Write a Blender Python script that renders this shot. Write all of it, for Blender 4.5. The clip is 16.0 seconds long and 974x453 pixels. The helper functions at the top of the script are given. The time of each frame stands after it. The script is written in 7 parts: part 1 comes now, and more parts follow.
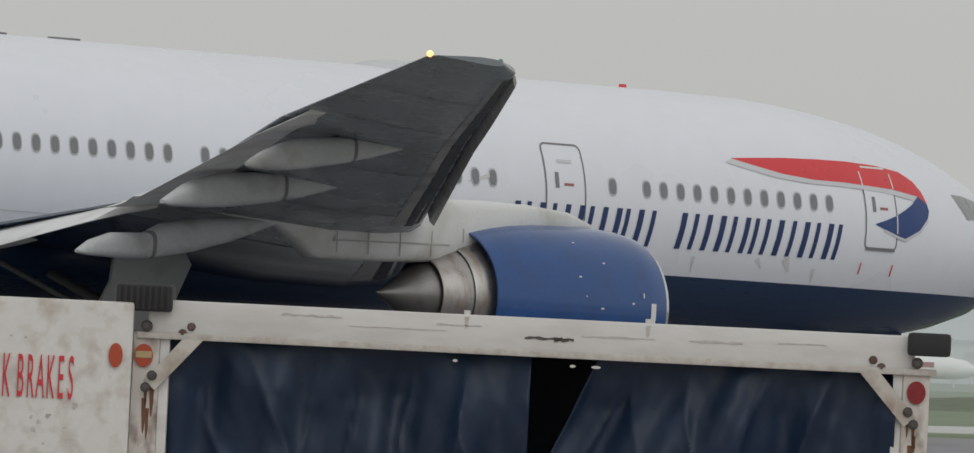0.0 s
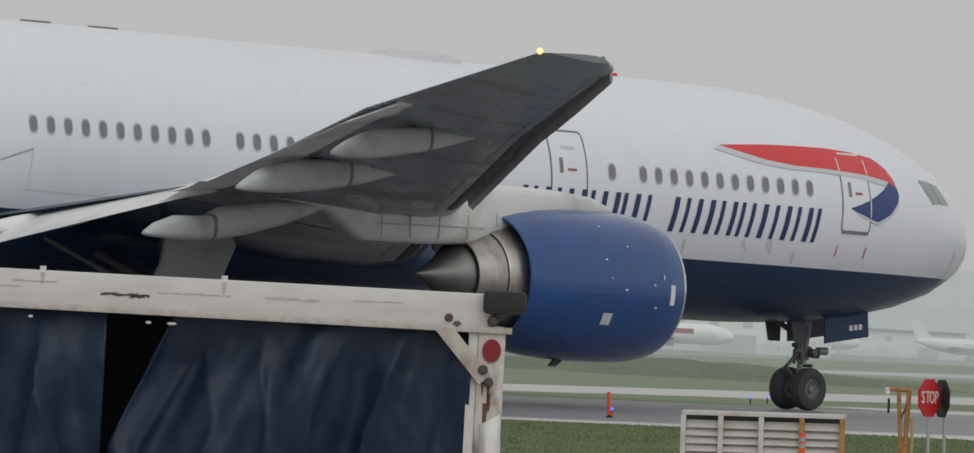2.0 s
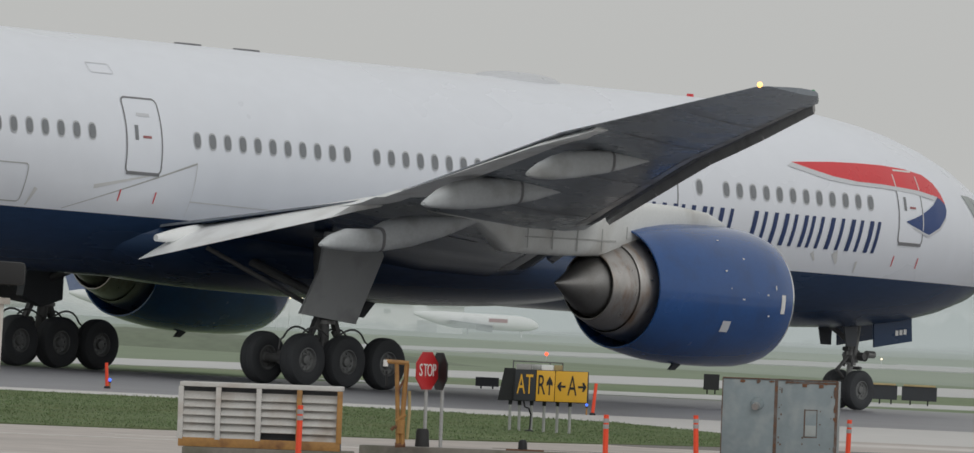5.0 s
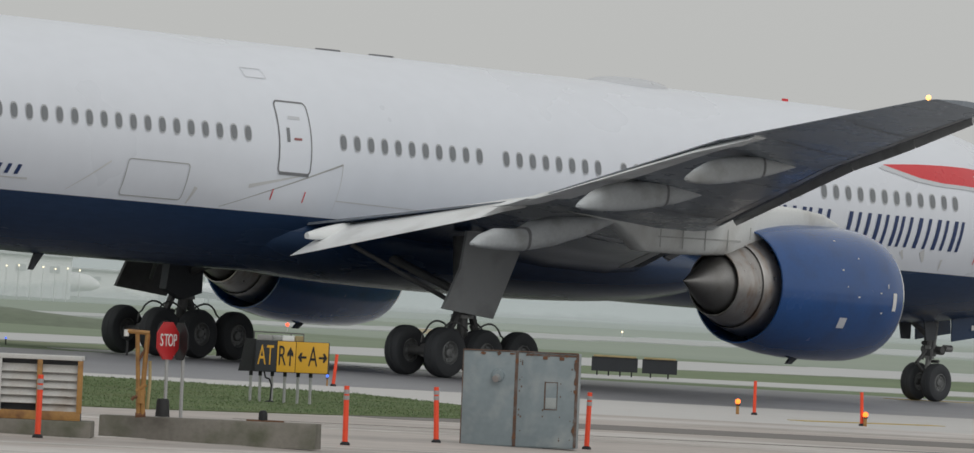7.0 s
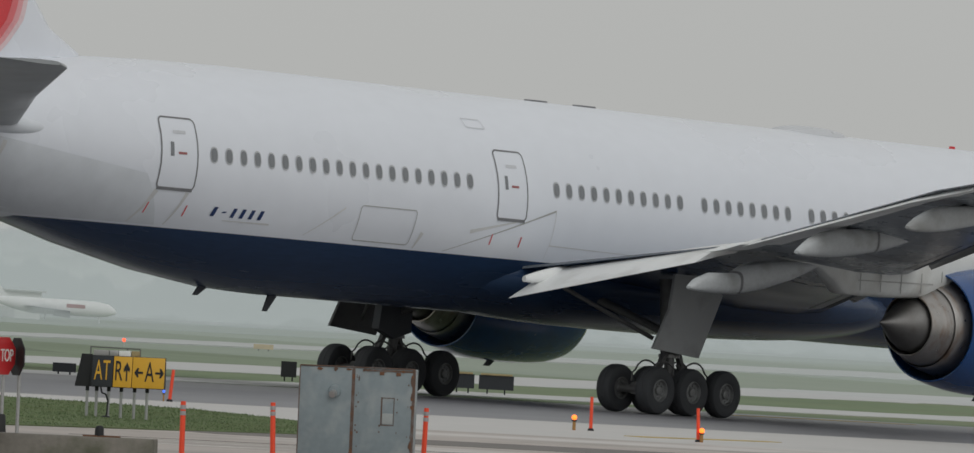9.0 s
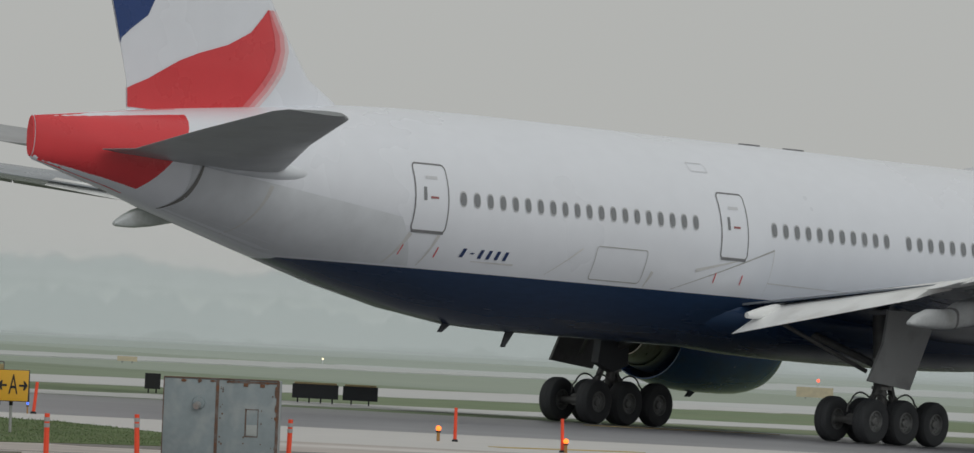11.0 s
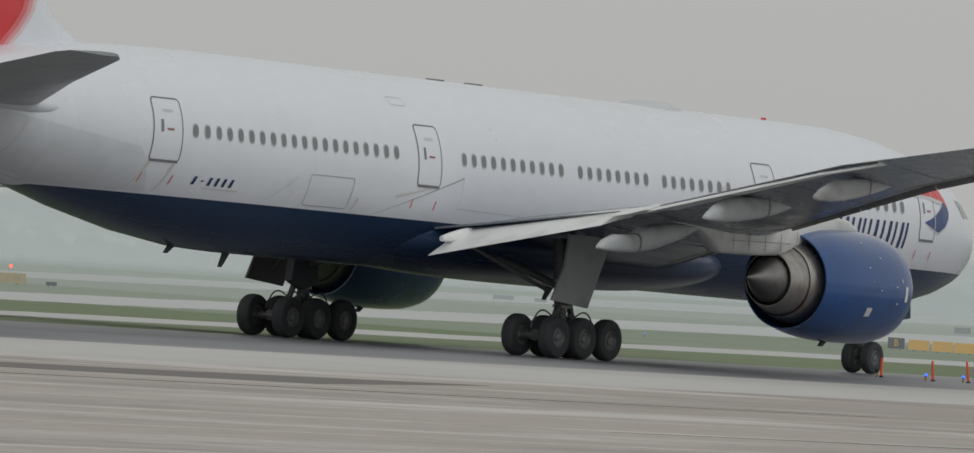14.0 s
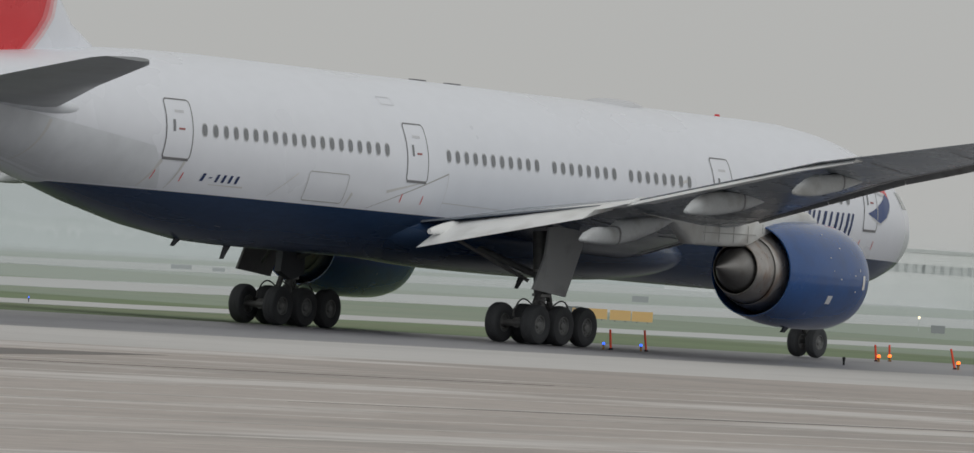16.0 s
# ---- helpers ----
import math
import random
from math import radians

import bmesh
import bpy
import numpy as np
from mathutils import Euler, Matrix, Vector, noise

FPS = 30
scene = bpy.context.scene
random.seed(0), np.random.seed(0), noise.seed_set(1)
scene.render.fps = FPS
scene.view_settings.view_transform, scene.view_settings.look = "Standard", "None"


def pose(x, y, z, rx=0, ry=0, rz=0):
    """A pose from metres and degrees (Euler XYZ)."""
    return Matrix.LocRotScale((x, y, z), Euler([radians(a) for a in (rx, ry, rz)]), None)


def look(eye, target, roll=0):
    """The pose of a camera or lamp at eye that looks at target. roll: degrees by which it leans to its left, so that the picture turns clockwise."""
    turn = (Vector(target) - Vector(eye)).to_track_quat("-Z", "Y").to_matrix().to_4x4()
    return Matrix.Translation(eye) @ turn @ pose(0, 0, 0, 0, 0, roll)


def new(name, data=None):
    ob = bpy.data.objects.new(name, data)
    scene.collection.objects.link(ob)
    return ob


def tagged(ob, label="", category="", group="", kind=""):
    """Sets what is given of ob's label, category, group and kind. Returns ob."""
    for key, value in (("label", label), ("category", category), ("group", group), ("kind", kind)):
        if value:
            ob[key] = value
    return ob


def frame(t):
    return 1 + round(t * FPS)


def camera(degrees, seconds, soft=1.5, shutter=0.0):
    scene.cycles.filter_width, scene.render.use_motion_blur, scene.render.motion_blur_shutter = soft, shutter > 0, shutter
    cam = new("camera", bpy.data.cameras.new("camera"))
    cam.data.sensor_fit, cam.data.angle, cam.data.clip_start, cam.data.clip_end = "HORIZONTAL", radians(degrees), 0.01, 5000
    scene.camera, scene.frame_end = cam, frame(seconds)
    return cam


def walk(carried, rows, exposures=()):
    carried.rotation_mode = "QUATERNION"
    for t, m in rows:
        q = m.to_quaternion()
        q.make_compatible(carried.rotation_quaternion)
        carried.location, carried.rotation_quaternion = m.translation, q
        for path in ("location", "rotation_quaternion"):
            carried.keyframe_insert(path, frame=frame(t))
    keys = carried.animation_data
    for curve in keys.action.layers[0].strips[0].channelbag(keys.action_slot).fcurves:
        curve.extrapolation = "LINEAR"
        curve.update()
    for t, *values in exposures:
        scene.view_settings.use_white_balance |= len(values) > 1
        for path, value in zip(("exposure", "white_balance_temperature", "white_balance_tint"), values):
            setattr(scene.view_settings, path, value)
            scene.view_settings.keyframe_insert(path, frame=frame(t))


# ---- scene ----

# ------------------------------------------------------------------ camera
# time, bearing from the y axis to the right, elevation, roll (degrees)
EYE = Vector((0, 0, 2.378))
VIEW = [
    (0, 42.089, 0.571, 2.779), (0.5, 42.672, 0.566, 2.943), (1, 43.226, 0.545, 3.115), (1.5, 43.949, 0.484, 3.024),
    (2, 44.7, 0.439, 3.09), (2.5, 45.423, 0.426, 3.119), (3, 45.98, 0.434, 3.194), (3.5, 46.467, 0.46, 3.289),
    (6, 48.582, 0.397, 3.645), (6.5, 48.98, 0.382, 3.746), (7, 49.375, 0.366, 3.849), (7.5, 49.673, 0.403, 4.005),
    (8, 49.928, 0.473, 3.952), (8.5, 50.148, 0.514, 3.885), (9, 50.368, 0.53, 3.938), (9.5, 50.54, 0.541, 3.838),
    (10, 50.752, 0.585, 3.778), (12.5, 53.019, 0.511, 3.671), (13, 54.178, 0.388, 3.585), (13.5, 55.294, 0.336, 3.701),
    (14, 56.188, 0.292, 4.09), (14.5, 56.833, 0.244, 4.105), (15, 57.396, 0.245, 4.02), (15.5, 57.876, 0.258, 4.052),
    (16, 58.175, 0.242, 3.969),
]


def aim(az, el):
    a, e = radians(az), radians(el)
    return EYE + 100 * Vector((math.sin(a) * math.cos(e), math.cos(a) * math.cos(e), math.sin(e)))


cam = camera(5.977, 16.0, soft=1.4)
walk(cam, [(t, look(EYE, aim(a, e), r)) for t, a, e, r in VIEW], exposures=[(0, 0.09, 6340, 8.6), (7, 0.10, 6290, 7.6), (8, 0.10, 6290, 7.5), (8.6, -0.02, 6290, 7.4), (9, -0.06, 6290, 7.4), (12.5, -0.07, 6330, 5.8), (16, -0.05, 6320, 8.0)])

# time, distance along the taxiway of the airliner's nose, heading (degrees)
TAXI = [
    (0, 162.15, -0.63), (0.5, 165.56, -0.55), (1, 169.01, -0.48), (1.5, 172.46, -0.41), (2, 175.96, -0.35),
    (2.5, 179.48, -0.29), (3, 183.04, -0.23), (3.5, 186.62, -0.18), (6, 204.79, 0.03), (6.5, 208.48, 0.06),
    (7, 212.2, 0.08), (7.5, 215.95, 0.1), (8, 219.72, 0.12), (8.5, 223.51, 0.13), (9, 227.33, 0.14),
    (9.5, 231.21, 0.14), (10, 235.12, 0.14), (12.5, 255.4, 0.06), (13, 259.61, 0.02), (13.5, 263.86, -0.02),
    (14, 268.19, -0.07), (14.5, 272.57, -0.12), (15, 277.01, -0.18), (15.5, 281.48, -0.25), (16, 285.95, -0.32),
]
TAXI_V = 160.45

# ------------------------------------------------------------------ light
world = bpy.data.worlds.new("overcast")
scene.world = world
world.use_nodes = True
wn, wl = world.node_tree.nodes, world.node_tree.links
sky = wn.new("ShaderNodeTexSky")
sky.sky_type, sky.sun_disc = "NISHITA", False
sky.sun_elevation, sky.sun_rotation = radians(38), radians(207)
sky.air_density, sky.dust_density = 1.6, 4.0
hsv = wn.new("ShaderNodeHueSaturation")
hsv.inputs["Saturation"].default_value = 0.10
wl.new(sky.outputs[0], hsv.inputs["Color"])
cloud = wn.new("ShaderNodeMix")
cloud.data_type = "RGBA"
cloud.inputs["Factor"].default_value = 0.86
cloud.inputs["B"].default_value = (5.65, 5.51, 5.28, 1)
wl.new(hsv.outputs[0], cloud.inputs["A"])
bg = wn["Background"]
bg.inputs["Strength"].default_value = 0.095
wl.new(cloud.outputs["Result"], bg.inputs["Color"])

sun_data = bpy.data.lights.new("sun", "SUN")
sun_data.energy, sun_data.angle, sun_data.color = 0.49, radians(60), (1, 0.97, 0.93)
sun = new("sun", sun_data)
sun.matrix_world = look((-60, -120, 105), (0, 0, 0))


# ------------------------------------------------------------------ materials
def mat(name, color, rough=0.5, metal=0.0, vary=0.12, scale=3.0, fine=40.0, bump=0.0, stain=None, stain_amount=0.0,
        stain_scale=0.6, stretch=(1, 1, 1), coat=0.0, emit=None, strength=0.0, random_tint=0.0, spec=0.5):
    m = bpy.data.materials.new(name)
    m.use_nodes = True
    n, l = m.node_tree.nodes, m.node_tree.links
    b = n["Principled BSDF"]
    b.inputs["Metallic"].default_value = metal
    b.inputs["Coat Weight"].default_value = coat
    b.inputs["Specular IOR Level"].default_value = spec
    tc, mp = n.new("ShaderNodeTexCoord"), n.new("ShaderNodeMapping")
    mp.inputs["Scale"].default_value = stretch
    l.new(tc.outputs["Object"], mp.inputs["Vector"])

    def noise_node(s, detail=4.0):
        t = n.new("ShaderNodeTexNoise")
        t.inputs["Scale"].default_value, t.inputs["Detail"].default_value = s, detail
        l.new(mp.outputs[0], t.inputs["Vector"])
        return t

    big, small = noise_node(scale), noise_node(fine, 6.0)
    add = n.new("ShaderNodeMath")
    add.operation = "MULTIPLY_ADD"
    add.inputs[1].default_value, add.inputs[2].default_value = 0.5, 0.0
    l.new(small.outputs["Fac"], add.inputs[0])
    total = n.new("ShaderNodeMath")
    total.operation = "MULTIPLY_ADD"
    total.inputs[1].default_value = 0.6
    l.new(big.outputs["Fac"], total.inputs[0])
    l.new(add.outputs[0], total.inputs[2])
    rng = n.new("ShaderNodeMapRange")
    rng.inputs["From Min"].default_value, rng.inputs["From Max"].default_value = 0.3, 0.8
    rng.inputs["To Min"].default_value, rng.inputs["To Max"].default_value = 1 - vary, 1 + vary
    l.new(total.outputs[0], rng.inputs["Value"])
    last = rng.outputs[0]
    if random_tint:
        oi, rr, mul = n.new("ShaderNodeObjectInfo"), n.new("ShaderNodeMapRange"), n.new("ShaderNodeMath")
        rr.inputs["To Min"].default_value, rr.inputs["To Max"].default_value = 1 - random_tint, 1 + random_tint
        l.new(oi.outputs["Random"], rr.inputs["Value"])
        mul.operation = "MULTIPLY"
        l.new(last, mul.inputs[0])
        l.new(rr.outputs[0], mul.inputs[1])
        last = mul.outputs[0]
    vm = n.new("ShaderNodeVectorMath")
    vm.operation = "SCALE"
    vm.inputs[0].default_value = color
    l.new(last, vm.inputs["Scale"])
    out = vm.outputs[0]
    if stain:
        st = noise_node(stain_scale, 8.0)
        sr = n.new("ShaderNodeMapRange")
        sr.inputs["From Min"].default_value, sr.inputs["From Max"].default_value = 0.5, 0.72
        sr.inputs["To Min"].default_value, sr.inputs["To Max"].default_value = 0, stain_amount
        l.new(st.outputs["Fac"], sr.inputs["Value"])
        mx = n.new("ShaderNodeMix")
        mx.data_type = "RGBA"
        mx.inputs["B"].default_value = (*stain, 1)
        l.new(sr.outputs[0], mx.inputs["Factor"])
        l.new(out, mx.inputs["A"])
        out = mx.outputs["Result"]
    l.new(out, b.inputs["Base Color"])
    rgh = n.new("ShaderNodeMapRange")
    rgh.inputs["From Min"].default_value, rgh.inputs["From Max"].default_value = 0.3, 0.7
    rgh.inputs["To Min"].default_value, rgh.inputs["To Max"].default_value = max(0.02, rough - 0.08), min(1, rough + 0.08)
    l.new(big.outputs["Fac"], rgh.inputs["Value"])
    l.new(rgh.outputs[0], b.inputs["Roughness"])
    if bump:
        bp = n.new("ShaderNodeBump")
        bp.inputs["Strength"].default_value, bp.inputs["Distance"].default_value = bump, 0.02
        l.new(small.outputs["Fac"], bp.inputs["Height"])
        l.new(bp.outputs[0], b.inputs["Normal"])
    if emit:
        b.inputs["Emission Color"].default_value, b.inputs["Emission Strength"].default_value = (*emit, 1), strength
    return m


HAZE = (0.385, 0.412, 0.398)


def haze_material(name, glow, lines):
    """A glowing see-through sheet that stands in for haze. lines: rows of (height of the ragged top, softness,
    roughness of the top, thickness of the veil).
    """
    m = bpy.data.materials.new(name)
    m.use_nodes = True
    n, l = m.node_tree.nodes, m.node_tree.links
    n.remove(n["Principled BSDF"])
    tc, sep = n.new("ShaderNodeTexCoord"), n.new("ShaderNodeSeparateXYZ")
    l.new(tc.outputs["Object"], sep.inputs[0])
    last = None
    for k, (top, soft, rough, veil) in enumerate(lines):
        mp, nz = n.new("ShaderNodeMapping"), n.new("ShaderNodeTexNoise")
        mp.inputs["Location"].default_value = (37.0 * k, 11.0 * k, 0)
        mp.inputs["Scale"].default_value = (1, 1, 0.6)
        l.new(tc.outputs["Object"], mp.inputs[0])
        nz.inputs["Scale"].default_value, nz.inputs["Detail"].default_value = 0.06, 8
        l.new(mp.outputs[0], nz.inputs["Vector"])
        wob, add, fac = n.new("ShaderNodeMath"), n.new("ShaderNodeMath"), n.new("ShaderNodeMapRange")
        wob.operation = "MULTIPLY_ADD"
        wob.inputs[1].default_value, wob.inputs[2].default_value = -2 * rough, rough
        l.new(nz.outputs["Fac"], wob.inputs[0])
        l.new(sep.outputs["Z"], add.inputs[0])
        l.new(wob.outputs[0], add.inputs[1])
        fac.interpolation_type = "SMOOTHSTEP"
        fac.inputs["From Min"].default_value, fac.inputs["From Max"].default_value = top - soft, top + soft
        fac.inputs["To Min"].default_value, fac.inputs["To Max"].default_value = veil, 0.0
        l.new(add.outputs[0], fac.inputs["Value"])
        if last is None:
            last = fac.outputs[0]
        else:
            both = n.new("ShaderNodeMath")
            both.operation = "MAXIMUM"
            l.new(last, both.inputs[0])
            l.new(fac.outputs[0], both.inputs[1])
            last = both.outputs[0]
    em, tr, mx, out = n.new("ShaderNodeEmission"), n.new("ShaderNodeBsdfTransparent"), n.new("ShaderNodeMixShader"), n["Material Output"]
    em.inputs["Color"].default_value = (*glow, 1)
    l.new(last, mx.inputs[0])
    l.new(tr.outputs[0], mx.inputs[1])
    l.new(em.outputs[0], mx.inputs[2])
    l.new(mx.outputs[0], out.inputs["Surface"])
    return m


M_TREES_FAR = haze_material("glowing_haze_treeline", (0.345, 0.375, 0.368), [(15.0, 1.6, 6.0, 0.8)])
M_TREES_NEAR = haze_material("glowing_haze_hedge_line", (0.30, 0.33, 0.318), [(7.0, 1.2, 6.0, 0.8)])
M_BANK = haze_material("glowing_dense_haze", (0.405, 0.428, 0.412), [(5.2, 2.2, 1.5, 0.96)])
M_HEDGE_FAR = haze_material("glowing_haze_field_trees", (0.33, 0.36, 0.35), [(3.2, 0.5, 3.2, 0.55)])
M_HEDGE = haze_material("glowing_haze_field_scrub", (0.275, 0.30, 0.285), [(0.75, 0.25, 1.1, 0.5)])
M_MIST = haze_material("glowing_thin_haze", HAZE, [(6.0, 6.0, 2.0, 0.17)])
M_MIST_THIN = haze_material("glowing_thinner_haze", HAZE, [(4.0, 4.0, 1.0, 0.23)])
GRIME = (0.36, 0.34, 0.31)
M_WHITE = mat("white_aircraft_paint", (0.795, 0.818, 0.875), 0.30, vary=0.035, scale=0.35, fine=3, stretch=(0.5, 1, 0.4))
M_NAVY = mat("navy_aircraft_paint", (0.022, 0.047, 0.108), 0.24, spec=0.32, vary=0.15, scale=0.5, fine=8, stain=(0.03, 0.05, 0.085), stain_amount=0.4, stain_scale=0.5, stretch=(0.25, 1, 1.6))
M_BLUE = mat("engine_blue_paint", (0.012, 0.070, 0.245), 0.20, vary=0.12, scale=1.0, fine=12, stain=(0.018, 0.052, 0.15), stain_amount=0.5, stain_scale=1.2, coat=0.6)
M_RED = mat("red_livery_paint", (0.70, 0.055, 0.065), 0.3, vary=0.08, scale=1.0)
M_LIVERY_BLUE = mat("blue_livery_paint", (0.020, 0.055, 0.20), 0.3, vary=0.08, scale=1.0)
M_LETTER = mat("navy_letter_paint", (0.022, 0.045, 0.14), 0.35, vary=0.08)
M_SILVER_LINE = mat("pale_grey_line", (0.62, 0.63, 0.66), 0.35, vary=0.05)
M_WING = mat("grey_wing_paint", (0.225, 0.25, 0.285), 0.28, vary=0.16, scale=0.8, fine=10, stain=(0.13, 0.14, 0.155), stain_amount=0.7, stain_scale=0.35)
M_PYLON = mat("streaked_pylon_paint", (0.70, 0.71, 0.70), 0.4, vary=0.10, scale=1.0, stain=(0.42, 0.40, 0.37), stain_amount=0.8, stain_scale=1.2, stretch=(0.8, 1, 0.4))
M_FLAP = mat("pale_flap_paint", (0.84, 0.85, 0.85), 0.4, vary=0.08, scale=1.0, stain=GRIME, stain_amount=0.4, stain_scale=0.8)
M_FAIRING = mat("pale_fairing_paint", (0.51, 0.53, 0.545), 0.45, vary=0.14, scale=1.2, fine=14, stain=(0.25, 0.245, 0.235), stain_amount=0.85, stain_scale=1.1, stretch=(0.7, 1, 1.0))
M_CHROME = mat("bare_metal_lip", (0.72, 0.73, 0.75), 0.2, 1.0, vary=0.06)
M_NOZZLE = mat("heat_tinted_nozzle_metal", (0.42, 0.40, 0.385), 0.34, 0.9, vary=0.22, scale=2.0, stain=(0.27, 0.17, 0.11), stain_amount=0.8, stain_scale=1.4, stretch=(3, 1, 1))
M_PLUG = mat("dark_exhaust_cone_metal", (0.20, 0.195, 0.19), 0.38, 0.8, vary=0.2, scale=2.0, stain=(0.12, 0.11, 0.10), stain_amount=0.7, stain_scale=2.0)
# dark base raised a little to take in the haze's veil
M_DARK = mat("dark_interior", (0.075, 0.08, 0.09), 0.7, vary=0.2)
# lightened base: the panes' reflection is put into the glass colour
M_COCKPIT = mat("cockpit_glass_painted_reflection", (0.30, 0.33, 0.325), 0.12, vary=0.1)
M_SEAMGREY = mat("grey_plate_seam", (0.42, 0.42, 0.41), 0.5, vary=0.2, scale=3)
# rubber lightened slightly, with the haze over the tyres in its colour
M_TYRE = mat("tyre_rubber", (0.050, 0.053, 0.058), 0.75, vary=0.2, scale=4, bump=0.2)
M_RIM = mat("grey_wheel_rim", (0.20, 0.205, 0.205), 0.45, 0.4, vary=0.2, scale=8)
M_STRUT = mat("grimy_strut_and_shaded_door", (0.13, 0.13, 0.13), 0.5, 0.4, vary=0.3, scale=4)
M_STRUT_PALE = mat("pale_gear_strut", (0.27, 0.27, 0.265), 0.4, 0.3, vary=0.3, scale=4)
M_GLASS = mat("dark_window_pane", (0.22, 0.23, 0.245), 0.15, vary=0.1)
M_GLASS_RIM = mat("grey_window_rim", (0.50, 0.51, 0.53), 0.35, vary=0.05)
M_SEAL = mat("dark_grey_door_seal", (0.20, 0.20, 0.21), 0.6, vary=0.25, scale=3)
M_GEARDOOR = mat("grey_gear_door", (0.36, 0.37, 0.375), 0.42, vary=0.1, scale=1.0, stain=(0.14, 0.14, 0.14), stain_amount=0.5, stain_scale=1.0)



def wet_concrete():
    """Pale concrete, damp: sheets of standing water whose sky sheen is lightened into the colour, dark joints and
    blotches.
    """
    m = bpy.data.materials.new("damp_apron_concrete")
    m.use_nodes = True
    n, l = m.node_tree.nodes, m.node_tree.links
    b = n["Principled BSDF"]
    tc = n.new("ShaderNodeTexCoord")

    def field(scale, stretch, detail, lo, hi, rough=0.55):
        mp, t, r = n.new("ShaderNodeMapping"), n.new("ShaderNodeTexNoise"), n.new("ShaderNodeMapRange")
        mp.inputs["Scale"].default_value = stretch
        t.inputs["Scale"].default_value, t.inputs["Detail"].default_value, t.inputs["Roughness"].default_value = scale, detail, rough
        r.inputs["From Min"].default_value, r.inputs["From Max"].default_value = lo, hi
        l.new(tc.outputs["Object"], mp.inputs[0])
        l.new(mp.outputs[0], t.inputs["Vector"])
        l.new(t.outputs["Fac"], r.inputs["Value"])
        return r.outputs[0]

    def blend(fac, a, c):
        mx = n.new("ShaderNodeMix")
        mx.data_type = "RGBA"
        l.new(fac, mx.inputs["Factor"])
        for key, v in (("A", a), ("B", c)):
            if isinstance(v, tuple):
                mx.inputs[key].default_value = (*v, 1)
            else:
                l.new(v, mx.inputs[key])
        return mx.outputs["Result"]
    broad = field(0.035, (0.4, 1, 1), 3, 0.35, 0.65)
    blot = field(0.22, (0.25, 1, 1), 5, 0.48, 0.70)
    film_sheen = field(0.16, (0.22, 1, 1), 4, 0.54, 0.64, 0.5)
    grain = field(2.0, (0.5, 1, 1), 5, 0.3, 0.7)
    col = blend(broad, (0.40, 0.350, 0.318), (0.48, 0.428, 0.395))
    col = blend(blot, col, (0.31, 0.278, 0.258))
    # wet patches turn paler: the sky's sheen is painted in, besides lower roughness
    col = blend(film_sheen, col, (0.56, 0.52, 0.49))
    dim = n.new("ShaderNodeMapRange")
    dim.inputs["To Min"].default_value, dim.inputs["To Max"].default_value = 0.86, 1.12
    l.new(grain, dim.inputs["Value"])
    vm = n.new("ShaderNodeVectorMath")
    vm.operation = "SCALE"
    l.new(col, vm.inputs[0])
    l.new(dim.outputs[0], vm.inputs["Scale"])
    l.new(vm.outputs[0], b.inputs["Base Color"])
    rg = n.new("ShaderNodeMapRange")
    rg.inputs["To Min"].default_value, rg.inputs["To Max"].default_value = 0.58, 0.36
    l.new(film_sheen, rg.inputs["Value"])
    l.new(rg.outputs[0], b.inputs["Roughness"])
    bp = n.new("ShaderNodeBump")
    bp.inputs["Strength"].default_value, bp.inputs["Distance"].default_value = 0.1, 0.02
    l.new(grain, bp.inputs["Height"])
    l.new(bp.outputs[0], b.inputs["Normal"])
    return m


M_CONCRETE = wet_concrete()
M_SHOULDER = mat("pale_shoulder_concrete", (0.56, 0.545, 0.53), 0.55, vary=0.12, scale=0.08, fine=1.3, stain=(0.42, 0.41, 0.395), stain_amount=0.7, stain_scale=0.09, stretch=(0.35, 1.0, 1))
M_ASPHALT = mat("worn_taxiway_asphalt", (0.20, 0.20, 0.215), 0.45, vary=0.20, scale=0.06, fine=1.5, stain=(0.095, 0.095, 0.102), stain_amount=0.8, stain_scale=0.05, stretch=(0.12, 1.0, 1))
M_GRASS = mat("short_green_grass", (0.15, 0.19, 0.10), 0.9, spec=0.03, vary=0.30, scale=0.35, fine=5, stain=(0.14, 0.145, 0.075), stain_amount=0.7, stain_scale=0.5)


def blade_material():
    m = mat("grass_blades", (0.155, 0.21, 0.105), 0.85, spec=0.05, vary=0.3, scale=0.6, fine=6, stain=(0.22, 0.235, 0.13), stain_amount=0.7, stain_scale=0.4)
    n, l = m.node_tree.nodes, m.node_tree.links
    b = n["Principled BSDF"]
    src = b.inputs["Base Color"].links[0].from_socket
    geo, r, vm = n.new("ShaderNodeNewGeometry"), n.new("ShaderNodeMapRange"), n.new("ShaderNodeVectorMath")
    r.inputs["To Min"].default_value, r.inputs["To Max"].default_value = 0.82, 1.18
    l.new(geo.outputs["Random Per Island"], r.inputs["Value"])
    vm.operation = "SCALE"
    l.new(src, vm.inputs[0])
    l.new(r.outputs[0], vm.inputs["Scale"])
    l.new(vm.outputs[0], b.inputs["Base Color"])
    return m


